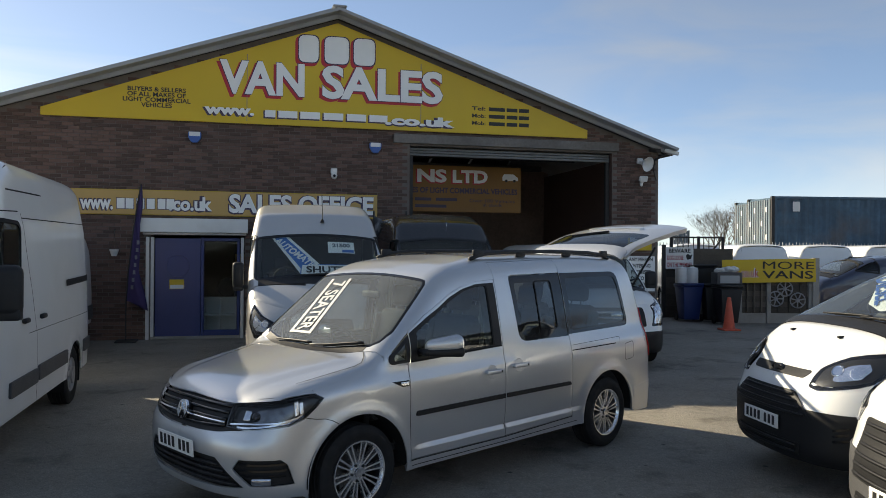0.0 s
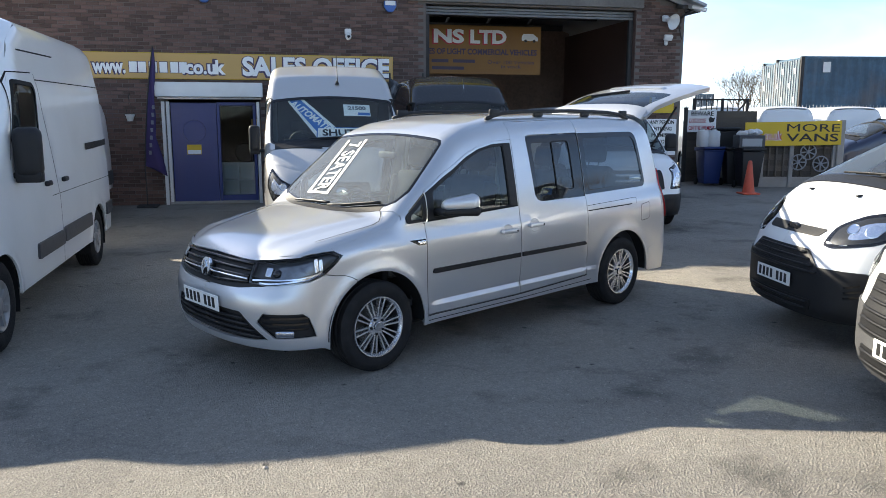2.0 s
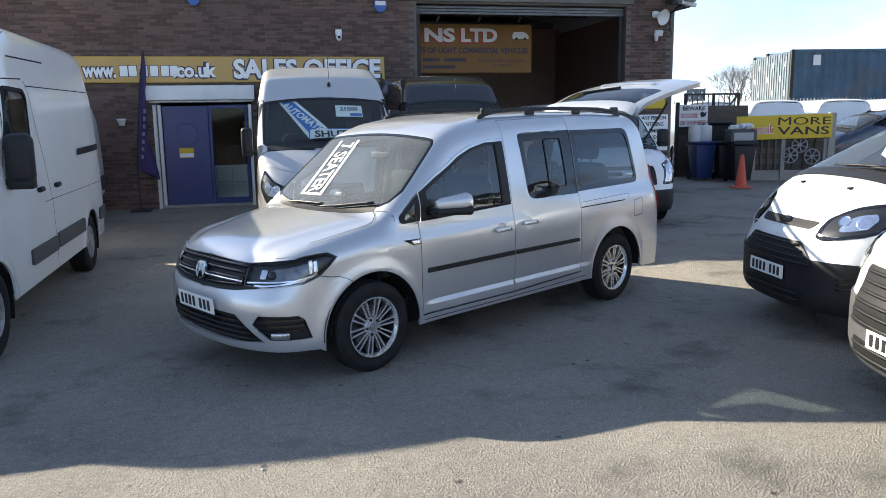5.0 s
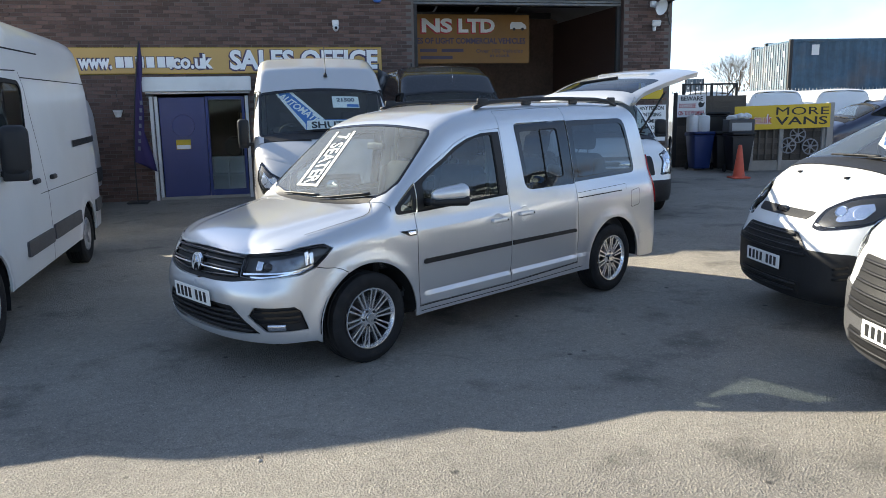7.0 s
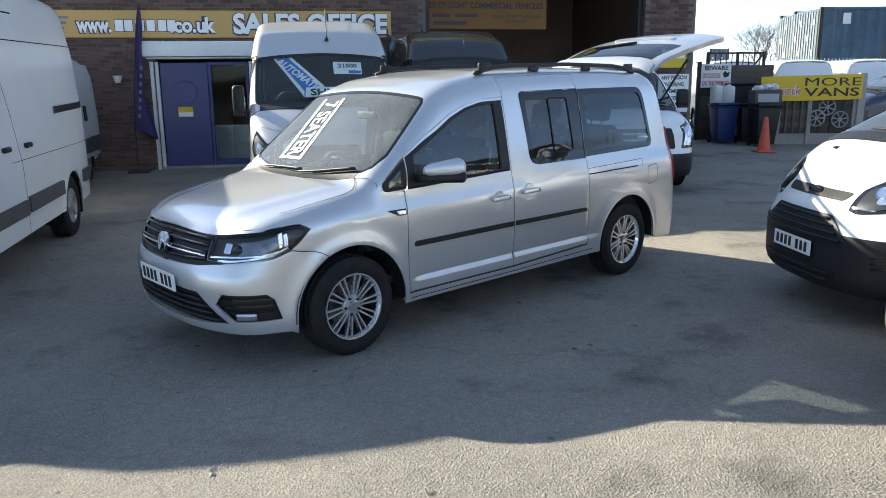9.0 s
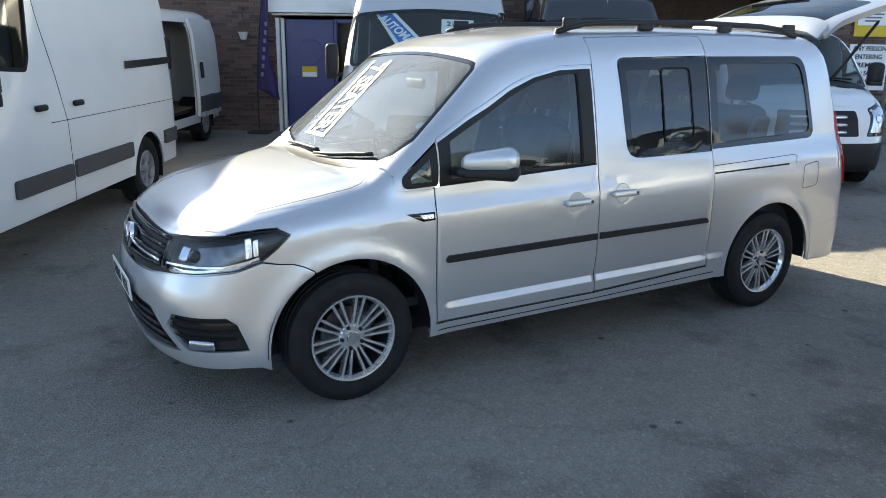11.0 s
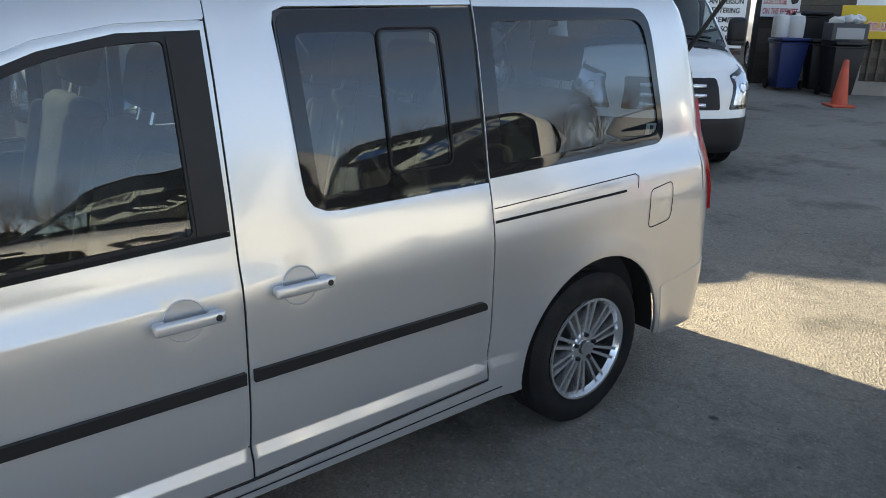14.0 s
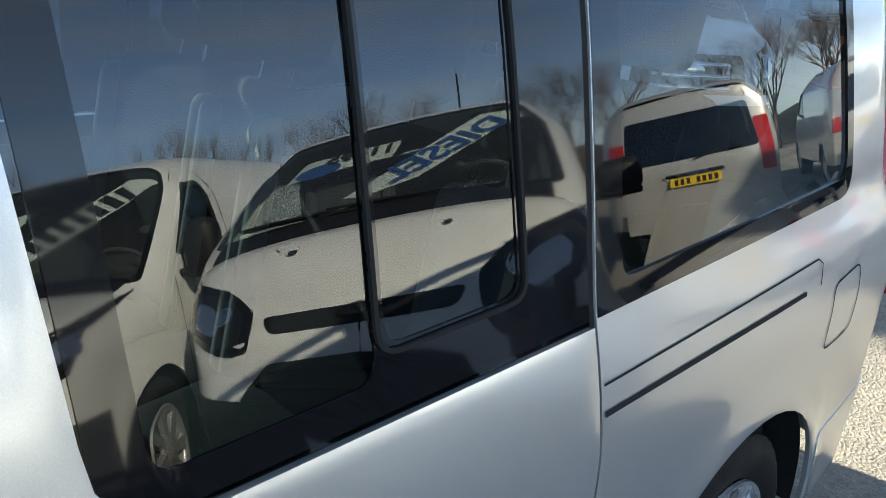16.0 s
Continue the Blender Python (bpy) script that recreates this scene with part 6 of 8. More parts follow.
for sd in (-1, 1):
    for z0, z1 in ((0.545, 0.575), (0.505, 0.53), (0.465, 0.485)):
        P = cb.drop(frame_of("side", sd), np.array([[-0.56, z1], [-0.64, z0]]))
        strip("fog_bar", cb, frame_of("corner", sd), [(Q * (p[0] + abs(p[1])), p[2]) for p in P][::-1], 0.016, GLOSSBLACK, connect, 0.02)
st = screen_board(connect, cb, [(0.82, 0.44), (0.82, 0.74), (0.23, 0.14), (0.14, -0.12), (0.17, -0.22)], STICK_W, "windscreen_board", "white board with blue letters behind the glass", -0.025)
screen_words("board_word", "DIESEL", 0.17, STICK_B, st, cb, 0.48, 0.27, 40, -0.018, 0.76)
pc = screen_board(connect, cb, [(0.52, -0.02), (0.69, 0.02), (0.69, -0.52), (0.50, -0.60)], STICK_W, "price_card", "white price card with a blue disc behind the glass", -0.025)
screen_words("price", "11495", 0.10, INK, pc, cb, 0.62, -0.20, -4, -0.018, 0.36)
screen_board(pc, cb, [(0.55 + 0.07 * math.cos(t), -0.43 + 0.13 * math.sin(t)) for t in np.linspace(0, 6.28, 14)[:-1]], STICK_B, "card_disc", "", -0.022)
for y in (-0.33, 0.33):
    m2 = on_body(cb, frame_of("side"), 0.05, 1.0)
    p = Vector(cb.drop(frame_of("top"), np.array([[-0.335, y]]))[0])
    part("washer_jet", box(0.05, 0.03, 0.018, 0.006, 2, p + Vector((0, 0, 0.006))), PLASTIC, connect)
aer = Vector(cb.drop(frame_of("top"), np.array([[1.2, 0.3]]))[0])
part("aerial", tube([aer, aer + Vector((0.05, 0, 0.05)), aer + Vector((0.28, 0, 0.30))], 0.006, 6), PLASTIC, connect, "short black roof aerial")

# larger white van beside it
custom, cub = build_van("panel_van", "white van with a grey bumper and slatted grille, facing the drive", WHITE_P, pose(2.20, -4.45, 0, 0, 0, -40),
    0.98, 2.93, 1.05, 1.98, 0.985, 1.06, (0.10, 1.28), (0.98, 1.90), bump=0.66, ra=0.40, tyre=0.34, tum=0.16, kr=0.20, fc=0.34,
    side_win=[(0.52, 1.30), (1.32, 1.22), (1.32, 1.74), (1.0, 1.72)],
    lamp=[(-0.80, 0.56, 0.92), (-0.55, 0.80, 1.06), (-0.34, 0.88, 1.18), (-0.40, 0.92, 1.04), (-0.56, 0.86, 0.86), (-0.76, 0.66, 0.80)],
    grille=(("dark", 0.50, 0.88, 0.56, 0.44, PLASTIC), ("dark", 0.30, 0.42, 0.5, 0.5, PLASTIC)), slats=0.06, plate_z=0.46, badge=(0.96, 0.045, 2.1, GLOSSBLACK),
    mirror=(0.55, 1.15, 1.32, 0.16, 0.24, 0.30, PLASTIC), rear_lamp=(0.8, 1.4, 0.12), seams=([(1.42, 1.8), (1.42, 0.4)], [(0.42, 1.2), (0.44, 0.4)]), handles=((1.30, 1.05),), moulding=((0.5, 1.36, 0.52, 0.64), (1.48, 2.5, 0.52, 0.64)))

st = screen_board(custom, cub, [(0.90, 0.50), (0.90, 0.78), (0.34, 0.16), (0.26, -0.10), (0.29, -0.20)], STICK_W, "windscreen_board", "white board with dark bars for its letters behind the glass", -0.025)
for k in range(8):
    t = 0.10 + 0.105 * k
    x, y = 0.84 - 0.52 * t, 0.60 - 0.66 * t
    screen_board(st, cub, [(x + 0.02, y - 0.10), (x + 0.055, y - 0.06), (x - 0.03, y + 0.09), (x - 0.065, y + 0.05)], INK, "board_bar", "", -0.019)
pc = screen_board(custom, cub, [(0.60, -0.08), (0.76, -0.06), (0.76, -0.52), (0.58, -0.58)], STICK_W, "price_card", "white price card behind the glass", -0.025)
screen_words("price", "13995", 0.10, INK, pc, cub, 0.69, -0.28, -4, -0.018, 0.34)

# two silver vans seen from behind across the yard
vito, vb = build_van("people_carrier", "pale silver van with red tail lamps and yellow plate", VAN_SILVER, pose(8.95, -4.15, 0, 0, 0, 150) @ pose(-4.1, 0, 0),
    0.9, 3.2, 0.95, 1.90, 0.95, 1.0, (0.05, 1.25), (0.9, 1.80), bump=0.6, ra=0.38, tyre=0.33, tum=0.17, kr=0.18, rear_lamp=(0.78, 1.42, 0.14), rear_glass=[(-0.70, 1.10), (0.70, 1.10), (0.62, 1.62), (-0.62, 1.62)], rear_paint=VAN_SILVER, rear_plate=0.82,
    side_win=[(0.5, 1.28), (1.25, 1.2), (1.25, 1.66), (0.95, 1.66)], step=0.08)
t6, t6b = build_van("panel_van", "silver-grey van seen from behind, with dark side and red tail lamps", VAN_SILVER, pose(13.2, -3.0, 0, 0, 0, 152) @ pose(-4.2, 0, 0),
    0.9, 3.0, 1.0, 1.96, 0.95, 1.0, (0.05, 1.25), (0.9, 1.86), bump=0.6, ra=0.38, tyre=0.33, tum=0.16, kr=0.18, rear_lamp=(0.86, 1.12, 0.18), rear_glass=[(-0.68, 1.15), (0.68, 1.15), (0.6, 1.68), (-0.6, 1.68)], rear_paint=VAN_SILVER, rear_plate=0.9,
    side_win=[(0.5, 1.28), (1.25, 1.2), (1.25, 1.66), (0.95, 1.66)], step=0.08)


# ---- ground, building, yard ----
def ground_mat():
    m = bpy.data.materials.new("tarmac")
    m.use_nodes = True
    nt = m.node_tree
    b = nt.nodes["Principled BSDF"]
    b.inputs["Roughness"].default_value = 0.92
    b.inputs["Specular IOR Level"].default_value = 0.3
    tc = nt.nodes.new("ShaderNodeTexCoord")

    def nz(sc, det, rough=0.6):
        n = nt.nodes.new("ShaderNodeTexNoise")
        n.inputs["Scale"].default_value, n.inputs["Detail"].default_value, n.inputs["Roughness"].default_value = sc, det, rough
        nt.links.new(tc.outputs["Object"], n.inputs["Vector"])
        return n.outputs[0]

    def ramp(src, stops):
        r = nt.nodes.new("ShaderNodeValToRGB")
        els = r.color_ramp.elements
        els[0].position, els[0].color = stops[0][0], (*stops[0][1], 1)
        els[1].position, els[1].color = stops[-1][0], (*stops[-1][1], 1)
        for p, c in stops[1:-1]:
            e = els.new(p)
            e.color = (*c, 1)
        nt.links.new(src, r.inputs[0])
        return r.outputs[0]

    def mix(a, b2, f, mode="MIX"):
        x = nt.nodes.new("ShaderNodeMix")
        x.data_type, x.blend_type = "RGBA", mode
        for s, i in ((a, 6), (b2, 7)):
            if hasattr(s, "is_linked"):
                nt.links.new(s, x.inputs[i])
            else:
                x.inputs[i].default_value = (*s, 1)
        if hasattr(f, "is_linked"):
            nt.links.new(f, x.inputs["Factor"])
        else:
            x.inputs["Factor"].default_value = f
        return x.outputs[2]

    base = ramp(nz(0.35, 8), [(0.3, (0.21, 0.196, 0.175)), (0.5, (0.295, 0.272, 0.238)), (0.7, (0.37, 0.338, 0.292))])
    vor = nt.nodes.new("ShaderNodeTexVoronoi")
    vor.inputs["Scale"].default_value = 82.0
    nt.links.new(tc.outputs["Object"], vor.inputs["Vector"])
    grit = ramp(vor.outputs["Color"], [(0.0, (0.55, 0.55, 0.55)), (0.55, (0.95, 0.95, 0.95)), (0.85, (1.2, 1.18, 1.12)), (1.0, (1.9, 1.85, 1.75))])
    col = mix(base, grit, 0.5, "MULTIPLY")
    col = mix(col, ramp(nz(13, 6, 0.7), [(0.32, (0.72, 0.71, 0.70)), (0.5, (1.0, 1.0, 1.0)), (0.68, (1.22, 1.2, 1.16))]), 0.4, "MULTIPLY")
    fine = ramp(nz(260, 4), [(0.3, (0.6, 0.6, 0.6)), (0.7, (1.3, 1.3, 1.3))])
    col = mix(col, fine, 0.5, "MULTIPLY")
    col = mix(col, (0.035, 0.033, 0.031), ramp(nz(1.1, 9), [(0.55, (0, 0, 0)), (0.70, (0.6, 0.6, 0.6))]))
    col = mix(col, (0.02, 0.02, 0.02), ramp(nz(9.0, 3), [(0.73, (0, 0, 0)), (0.77, (0.8, 0.8, 0.8))]))
    peb = nt.nodes.new("ShaderNodeTexVoronoi")
    peb.inputs["Scale"].default_value = 22.0
    nt.links.new(tc.outputs["Object"], peb.inputs["Vector"])
    col = mix(col, (0.42, 0.40, 0.36), ramp(peb.outputs["Distance"], [(0.10, (0.6, 0.6, 0.6)), (0.16, (0, 0, 0))]))
    spot = nt.nodes.new("ShaderNodeTexVoronoi")
    spot.inputs["Scale"].default_value = 2.6
    nt.links.new(tc.outputs["Object"], spot.inputs["Vector"])
    col = mix(col, (0.03, 0.03, 0.03), ramp(spot.outputs["Distance"], [(0.035, (0.75, 0.75, 0.75)), (0.075, (0, 0, 0))]))
    crk = nt.nodes.new("ShaderNodeTexVoronoi")
    crk.feature = "DISTANCE_TO_EDGE"
    crk.inputs["Scale"].default_value = 0.45
    wob = nt.nodes.new("ShaderNodeVectorMath")
    wob.operation = "ADD"
    wn2 = nt.nodes.new("ShaderNodeTexNoise")
    wn2.inputs["Scale"].default_value = 1.8
    nt.links.new(tc.outputs["Object"], wn2.inputs["Vector"])
    nt.links.new(tc.outputs["Object"], wob.inputs[0])
    nt.links.new(wn2.outputs["Color"], wob.inputs[1])
    nt.links.new(wob.outputs[0], crk.inputs["Vector"])
    col = mix(col, (0.06, 0.058, 0.055), ramp(crk.outputs["Distance"], [(0.003, (0.16, 0.16, 0.16)), (0.009, (0, 0, 0))]))
    nt.links.new(col, b.inputs["Base Color"])
    bp = nt.nodes.new("ShaderNodeBump")
    bp.inputs["Strength"].default_value, bp.inputs["Distance"].default_value = 0.9, 0.013
    ad = nt.nodes.new("ShaderNodeMath")
    ad.operation = "ADD"
    nt.links.new(nz(150, 8, 0.75), ad.inputs[0])
    nt.links.new(vor.outputs["Distance"], ad.inputs[1])
    nt.links.new(ad.outputs[0], bp.inputs["Height"])
    nt.links.new(bp.outputs[0], b.inputs["Normal"])
    return m


TARMAC = ground_mat()
bm = bmesh.new()
bmesh.ops.create_grid(bm, x_segments=4, y_segments=4, size=600)
tagged(part("ground", bm, TARMAC, None), "worn grey tarmac with gravel, stains and patches", "ground", kind="structure")

# loose grit on the tarmac
PEBBLE = mat("grit_stone", (0.24, 0.225, 0.20), 0.9, rand=0.55, bump=0.3, bscale=300)
rg = np.random.default_rng(8)
n_g = 15000
gx, gy = rg.uniform(-7.0, 9.0, n_g), rg.uniform(-7.5, 1.5, n_g)
clump = np.sin(gx * 1.3 + 0.7 * np.sin(gy * 2.1)) * np.sin(gy * 1.7 + 0.5 * np.sin(gx * 1.9))
keep = rg.uniform(0, 1, n_g) < 0.30 + 0.45 * np.clip(clump + 0.4, 0, 1)
gx, gy = gx[keep], gy[keep]
gs_ = 0.003 + 0.005 * rg.uniform(0, 1, len(gx)) ** 3 + 0.012 * (rg.uniform(0, 1, len(gx)) > 0.994)
ga = rg.uniform(0, 6.28, len(gx))
octo = np.array([(1, 0, 0.2), (0.1, 0.8, 0.25), (-0.9, 0.1, 0.2), (-0.1, -0.85, 0.2), (0.1, 0.05, 0.75), (0, 0, -0.3)])
GV, GF = [], []
for px, py, sz, an in zip(gx, gy, gs_, ga):
    ca, sa, o = math.cos(an) * sz, math.sin(an) * sz, len(GV)
    GV += [(px + ca * a - sa * b, py + sa * a + ca * b, c * sz) for a, b, c in octo]
    GF += [(o + i, o + (i + 1) % 4, o + 4) for i in range(4)]
tagged(link("grit", mesh("grit", GV, GF), PEBBLE), "scattered pale grit and small stones on the tarmac", "grit", kind="stuff")

BRICK = mat("brown_brick", (0.118, 0.071, 0.057), 0.9, rand=0.32, var=0.12, scale=0.6, fine=0.15, fscale=55, bump=0.5, bscale=120, stain=(0.09, 0.07, 0.06), stain_amt=0.5)
MORTAR = mat("mortar", (0.15, 0.13, 0.115), 0.95, var=0.2, scale=3, bump=0.5, bscale=150)
YELLOW = mat("yellow_sign", (0.62, 0.42, 0.012), 0.45, var=0.04, scale=0.8, stain=(0.5, 0.33, 0.03), stain_amt=0.25)
CREAM = mat("cream_sign", (0.50, 0.31, 0.095), 0.5, var=0.05, scale=1.0)
ORANGE = mat("orange_sign", (0.27, 0.125, 0.022), 0.6, var=0.08, scale=1.5, stain=(0.18, 0.09, 0.02), stain_amt=0.4)
WHITE = mat("white_letter", (0.82, 0.82, 0.80), 0.5, var=0.03)
REDL = mat("red_letter", (0.45, 0.02, 0.03), 0.5)
NAVY = mat("navy_letter", (0.05, 0.03, 0.07), 0.5)
GREY = mat("grey_cladding", (0.30, 0.31, 0.32), 0.5, var=0.08, scale=1.5, stain=(0.2, 0.19, 0.17), stain_amt=0.35)
CONC = mat("concrete", (0.33, 0.31, 0.28), 0.9, var=0.15, scale=2.5, fine=0.1, fscale=50, bump=0.4, bscale=90, stain=(0.18, 0.16, 0.13), stain_amt=0.5)
WHITEM = mat("white_metal", (0.70, 0.70, 0.68), 0.45, var=0.05, scale=3, stain=(0.5, 0.47, 0.42), stain_amt=0.35)
BLUED = mat("blue_door", (0.018, 0.035, 0.16), 0.4, var=0.05, scale=3)
DARKIN = mat("dark_interior", (0.035, 0.033, 0.032), 0.95, var=0.2, scale=1.0)
STEEL = mat("galvanised_steel", (0.42, 0.43, 0.44), 0.45, 0.7, var=0.15, scale=6)
IRON = mat("dark_iron", (0.03, 0.028, 0.027), 0.7, var=0.3, scale=8)
WOODF = mat("weathered_timber", (0.095, 0.08, 0.064), 0.9, rand=0.25, var=0.15, scale=2, fine=0.2, fscale=30, bump=0.4, bscale=60)
PURPLE = mat("purple_cloth", (0.045, 0.03, 0.11), 0.8, var=0.1, scale=4)
CONT_B = mat("container_blue", (0.045, 0.10, 0.155), 0.5, var=0.35, scale=0.8, fine=0.2, fscale=5, stain=(0.12, 0.10, 0.09), stain_amt=0.6)
CONT_D = mat("container_door", (0.10, 0.14, 0.17), 0.6, var=0.15, scale=0.8, stain=(0.22, 0.2, 0.18), stain_amt=0.5)
BINBLUE = mat("blue_bin", (0.012, 0.035, 0.15), 0.5, var=0.08, scale=5)
BINBLACK = mat("black_bin", (0.012, 0.012, 0.013), 0.55, var=0.1, scale=5)
CONE = mat("cone_orange", (0.62, 0.10, 0.05), 0.6, var=0.1, scale=8, stain=(0.25, 0.08, 0.05), stain_amt=0.5)
POLY = mat("white_plastic", (0.72, 0.72, 0.70), 0.4, var=0.05, scale=6)

BM = pose(6.786, 8.575, 0, 0, 0, -31)      # the wall's frame: x along it, y into the building
HALF, EAVE, RIDGE, DEEP = 7.72, 4.30, 6.90, 24.0


def roofline(x):
    return EAVE + (RIDGE - EAVE) * (1 - abs(x) / HALF)


wall = thing("wall_front", "brown brick gable wall under yellow sign boards", "wall", BM, kind="structure")
OPEN = (1.62, 6.52, 0.0, 4.22)
DOORW = (-3.80, -1.92, 0.0, 2.16)


def backing():
    """The wall's body with its two openings, 0.3 m thick."""
    bm = bmesh.new()
    def blk(x0, x1, z0, z1, y0=0.012, y1=0.32):
        box(x1 - x0, y1 - y0, z1 - z0, 0, 1, ((x0 + x1) / 2, (y0 + y1) / 2, (z0 + z1) / 2), bm=bm)
    blk(-HALF, DOORW[0], 0, EAVE)
    blk(DOORW[0], DOORW[1], DOORW[3], EAVE)
    blk(DOORW[1], OPEN[0], 0, EAVE)
    blk(OPEN[0], OPEN[1], OPEN[3], EAVE)
    blk(OPEN[1], HALF, 0, EAVE)
    prism([(-HALF, EAVE), (HALF, EAVE), (0, RIDGE)], 0.308, "y", bm=bm, m=pose(0, 0.166, 0))
    return part("wall_core", bm, MORTAR, wall)


backing()
REVEAL = mat("reveal_brick", (0.105, 0.062, 0.05), 0.9, var=0.25, scale=3, bump=0.4, bscale=60)
for x0, x1, z0, z1 in (OPEN, DOORW):
    for x in (x0 + 0.004, x1 - 0.004):
        part("reveal", box(0.008, 0.30, z1 - z0, 0, 1, (x, 0.17, (z0 + z1) / 2)), REVEAL, wall)
# side walls, back wall and roof
side_l = tagged(part("wall_left", box(0.3, DEEP, EAVE, 0, 1, (-HALF + 0.15, 0.33 + DEEP / 2, EAVE / 2)), BRICK, None, m=BM), "brown brick side wall", "wall", kind="structure")
side_r = tagged(part("wall_right", box(0.3, DEEP, EAVE, 0, 1, (HALF - 0.15, 0.33 + DEEP / 2, EAVE / 2)), BRICK, None, m=BM), "brown brick side wall", "wall", kind="structure")
back = tagged(part("wall_back", box(2 * HALF, 0.3, EAVE, 0, 1, (0, 0.5 + DEEP, EAVE / 2)), BRICK, None, m=BM), "brown brick rear wall", "wall", kind="structure")
part("gable", prism([(-HALF, EAVE), (HALF, EAVE), (0, RIDGE)], 0.3, "y", m=pose(0, 0.5 + DEEP, 0)), BRICK, back)
# paler than the outer brick: light reaching inside is put into the colour
INBRICK = mat("lit_inner_brick", (0.25, 0.175, 0.135), 0.9, var=0.25, scale=1.2, fine=0.2, fscale=12, bump=0.4, bscale=20)
inner = tagged(part("wall_inner", box(0.2, 14.0, 4.2, 0, 1, (1.48, 7.4, 2.1)), INBRICK, None, m=BM), "brick inner wall of the workshop, paled as if lit", "wall", kind="structure")
inner2 = tagged(part("wall_workshop", box(5.9, 0.2, 4.6, 0, 1, (4.6, 7.0, 2.3)), INBRICK, None, m=BM), "brick rear wall of the workshop, paled as if lit", "wall", kind="structure")
roofth = thing("roof", "grey sheet roof with pale barge boards", "roof", BM, kind="structure")
sl_len = math.hypot(HALF + 0.25, (RIDGE - EAVE) * (HALF + 0.25) / HALF)
ang = math.degrees(math.atan2(RIDGE - EAVE, HALF))
for s in (-1, 1):
    mid = (s * (HALF + 0.25) / 2, DEEP / 2 + 0.1, EAVE + (RIDGE - EAVE) * (1 - (HALF + 0.25) / 2 / HALF) + 0.09)
    part("roof_sheet", box(sl_len, DEEP + 1.2, 0.06, 0, 1, mid, (0, s * ang, 0)), GREY, roofth)
    part("barge_board", box(sl_len, 0.05, 0.24, 0.006, 1, (mid[0], -0.20, mid[2] + 0.00), (0, s * ang, 0)), GREY, roofth, "pale grey barge board")
    part("soffit", box(sl_len, 0.22, 0.03, 0, 1, (mid[0], -0.08, mid[2] - 0.08), (0, s * ang, 0)), DARKIN, roofth)
part("gutter", tube([(HALF + 0.30, -0.1, EAVE - 0.04), (HALF + 0.30, DEEP, EAVE - 0.04)], 0.06, 8), IRON, roofth)
part("ridge_cap", box(0.3, DEEP + 1.2, 0.05, 0.02, 1, (0, DEEP / 2 + 0.1, RIDGE + 0.15)), GREY, roofth)
fl = tagged(part("floor", box(2 * HALF - 0.6, DEEP, 0.05, 0, 1, (0, DEEP / 2 + 0.35, 0.03)), CONC, None, m=BM), "concrete workshop floor", "floor", kind="structure")
lint = tagged(part("lintel", box(5.4, 0.10, 0.20, 0.005, 1, (3.95, -0.03, 4.36)), mat("weathered_lintel", (0.17, 0.155, 0.14), 0.9, var=0.2, scale=1.5, fine=0.15, fscale=20, stain=(0.09, 0.08, 0.07), stain_amt=0.6), None, m=BM), "concrete lintel over the wide opening", "lintel", kind="structure")
SHUTTER = mat("dull_shutter", (0.16, 0.165, 0.16), 0.55, 0.4, var=0.2, scale=5)
shut = thing("roller_shutter", "rolled-up steel shutter in the wide opening", "shutter", BM)
for k in range(3):
    part("shutter_slat", box(4.86, 0.05, 0.055, 0.012, 2, (4.07, 0.16, 4.04 + 0.062 * k)), SHUTTER, shut, smooth=50)
for x in (1.68, 6.46):
    part("guide_rail", box(0.09, 0.12, 4.1, 0.01, 1, (x, 0.20, 2.05)), IRON, shut)

# workshop: rafters, an added glowing panel, inner sign
raf = thing("roof_truss", "dark steel roof truss inside the workshop", "truss", BM)
for y in (2.5, 5.0):
    part("tie_beam", box(5.0, 0.1, 0.16, 0.01, 1, (4.1, y, 4.35)), IRON, raf)
    for k in range(4):
        part("brace", tube([(1.9 + 1.2 * k, y, 4.35), (2.5 + 1.2 * k, y, 5.3)], 0.035, 6), STEEL, raf)
# added panel under the closed roof; its own glow stands in for daylight
rl = tagged(part("roof_light", box(0.7, 0.5, 0.02, 0, 1, (2.75, 3.4, 4.9), (0, 19, 0)), mat("daylight_glow", (0.8, 0.88, 1.0), 0.5, emit=2.0), None, m=BM), "pale glowing panel added under the workshop roof for daylight", "roof light")

osign = thing("orange_sign", "faded orange hanging sign inside the workshop", "sign", BM)
OY = 2.0
part("board", box(3.6, 0.03, 1.16, 0.004, 1, (3.12, OY, 3.44)), ORANGE, osign)
for i, (ch, x) in enumerate((("NS", 2.56), ("LTD", 3.56))):
    letters("sign_word", ch, 0.30, REDL, osign, pose(x - 0.02, OY - 0.0175, 3.72), 0.80 + 0.16 * i, 0.002, 0.030)
    letters("sign_word", ch, 0.30, WHITE, osign, pose(x, OY - 0.021, 3.74), 0.76 + 0.16 * i, 0.004, 0.018)
letters("sign_word", "ES OF LIGHT COMMERCIAL VEHICLES", 0.13, NAVY, osign, pose(3.44, OY - 0.019, 3.39), 2.75, 0.004, 0.006)
for x, z, w in ((2.35, 3.17, 0.42), (2.95, 3.17, 0.55), (2.55, 3.0, 0.8)):
    part("sign_bar", box(w, 0.006, 0.075, 0.001, 1, (x, OY - 0.018, z)), NAVY, osign)
letters("sign_word", "Over 100 Vehicles\nin stock", 0.085, NAVY, osign, pose(4.15, OY - 0.019, 3.10), 1.2, 0.004)
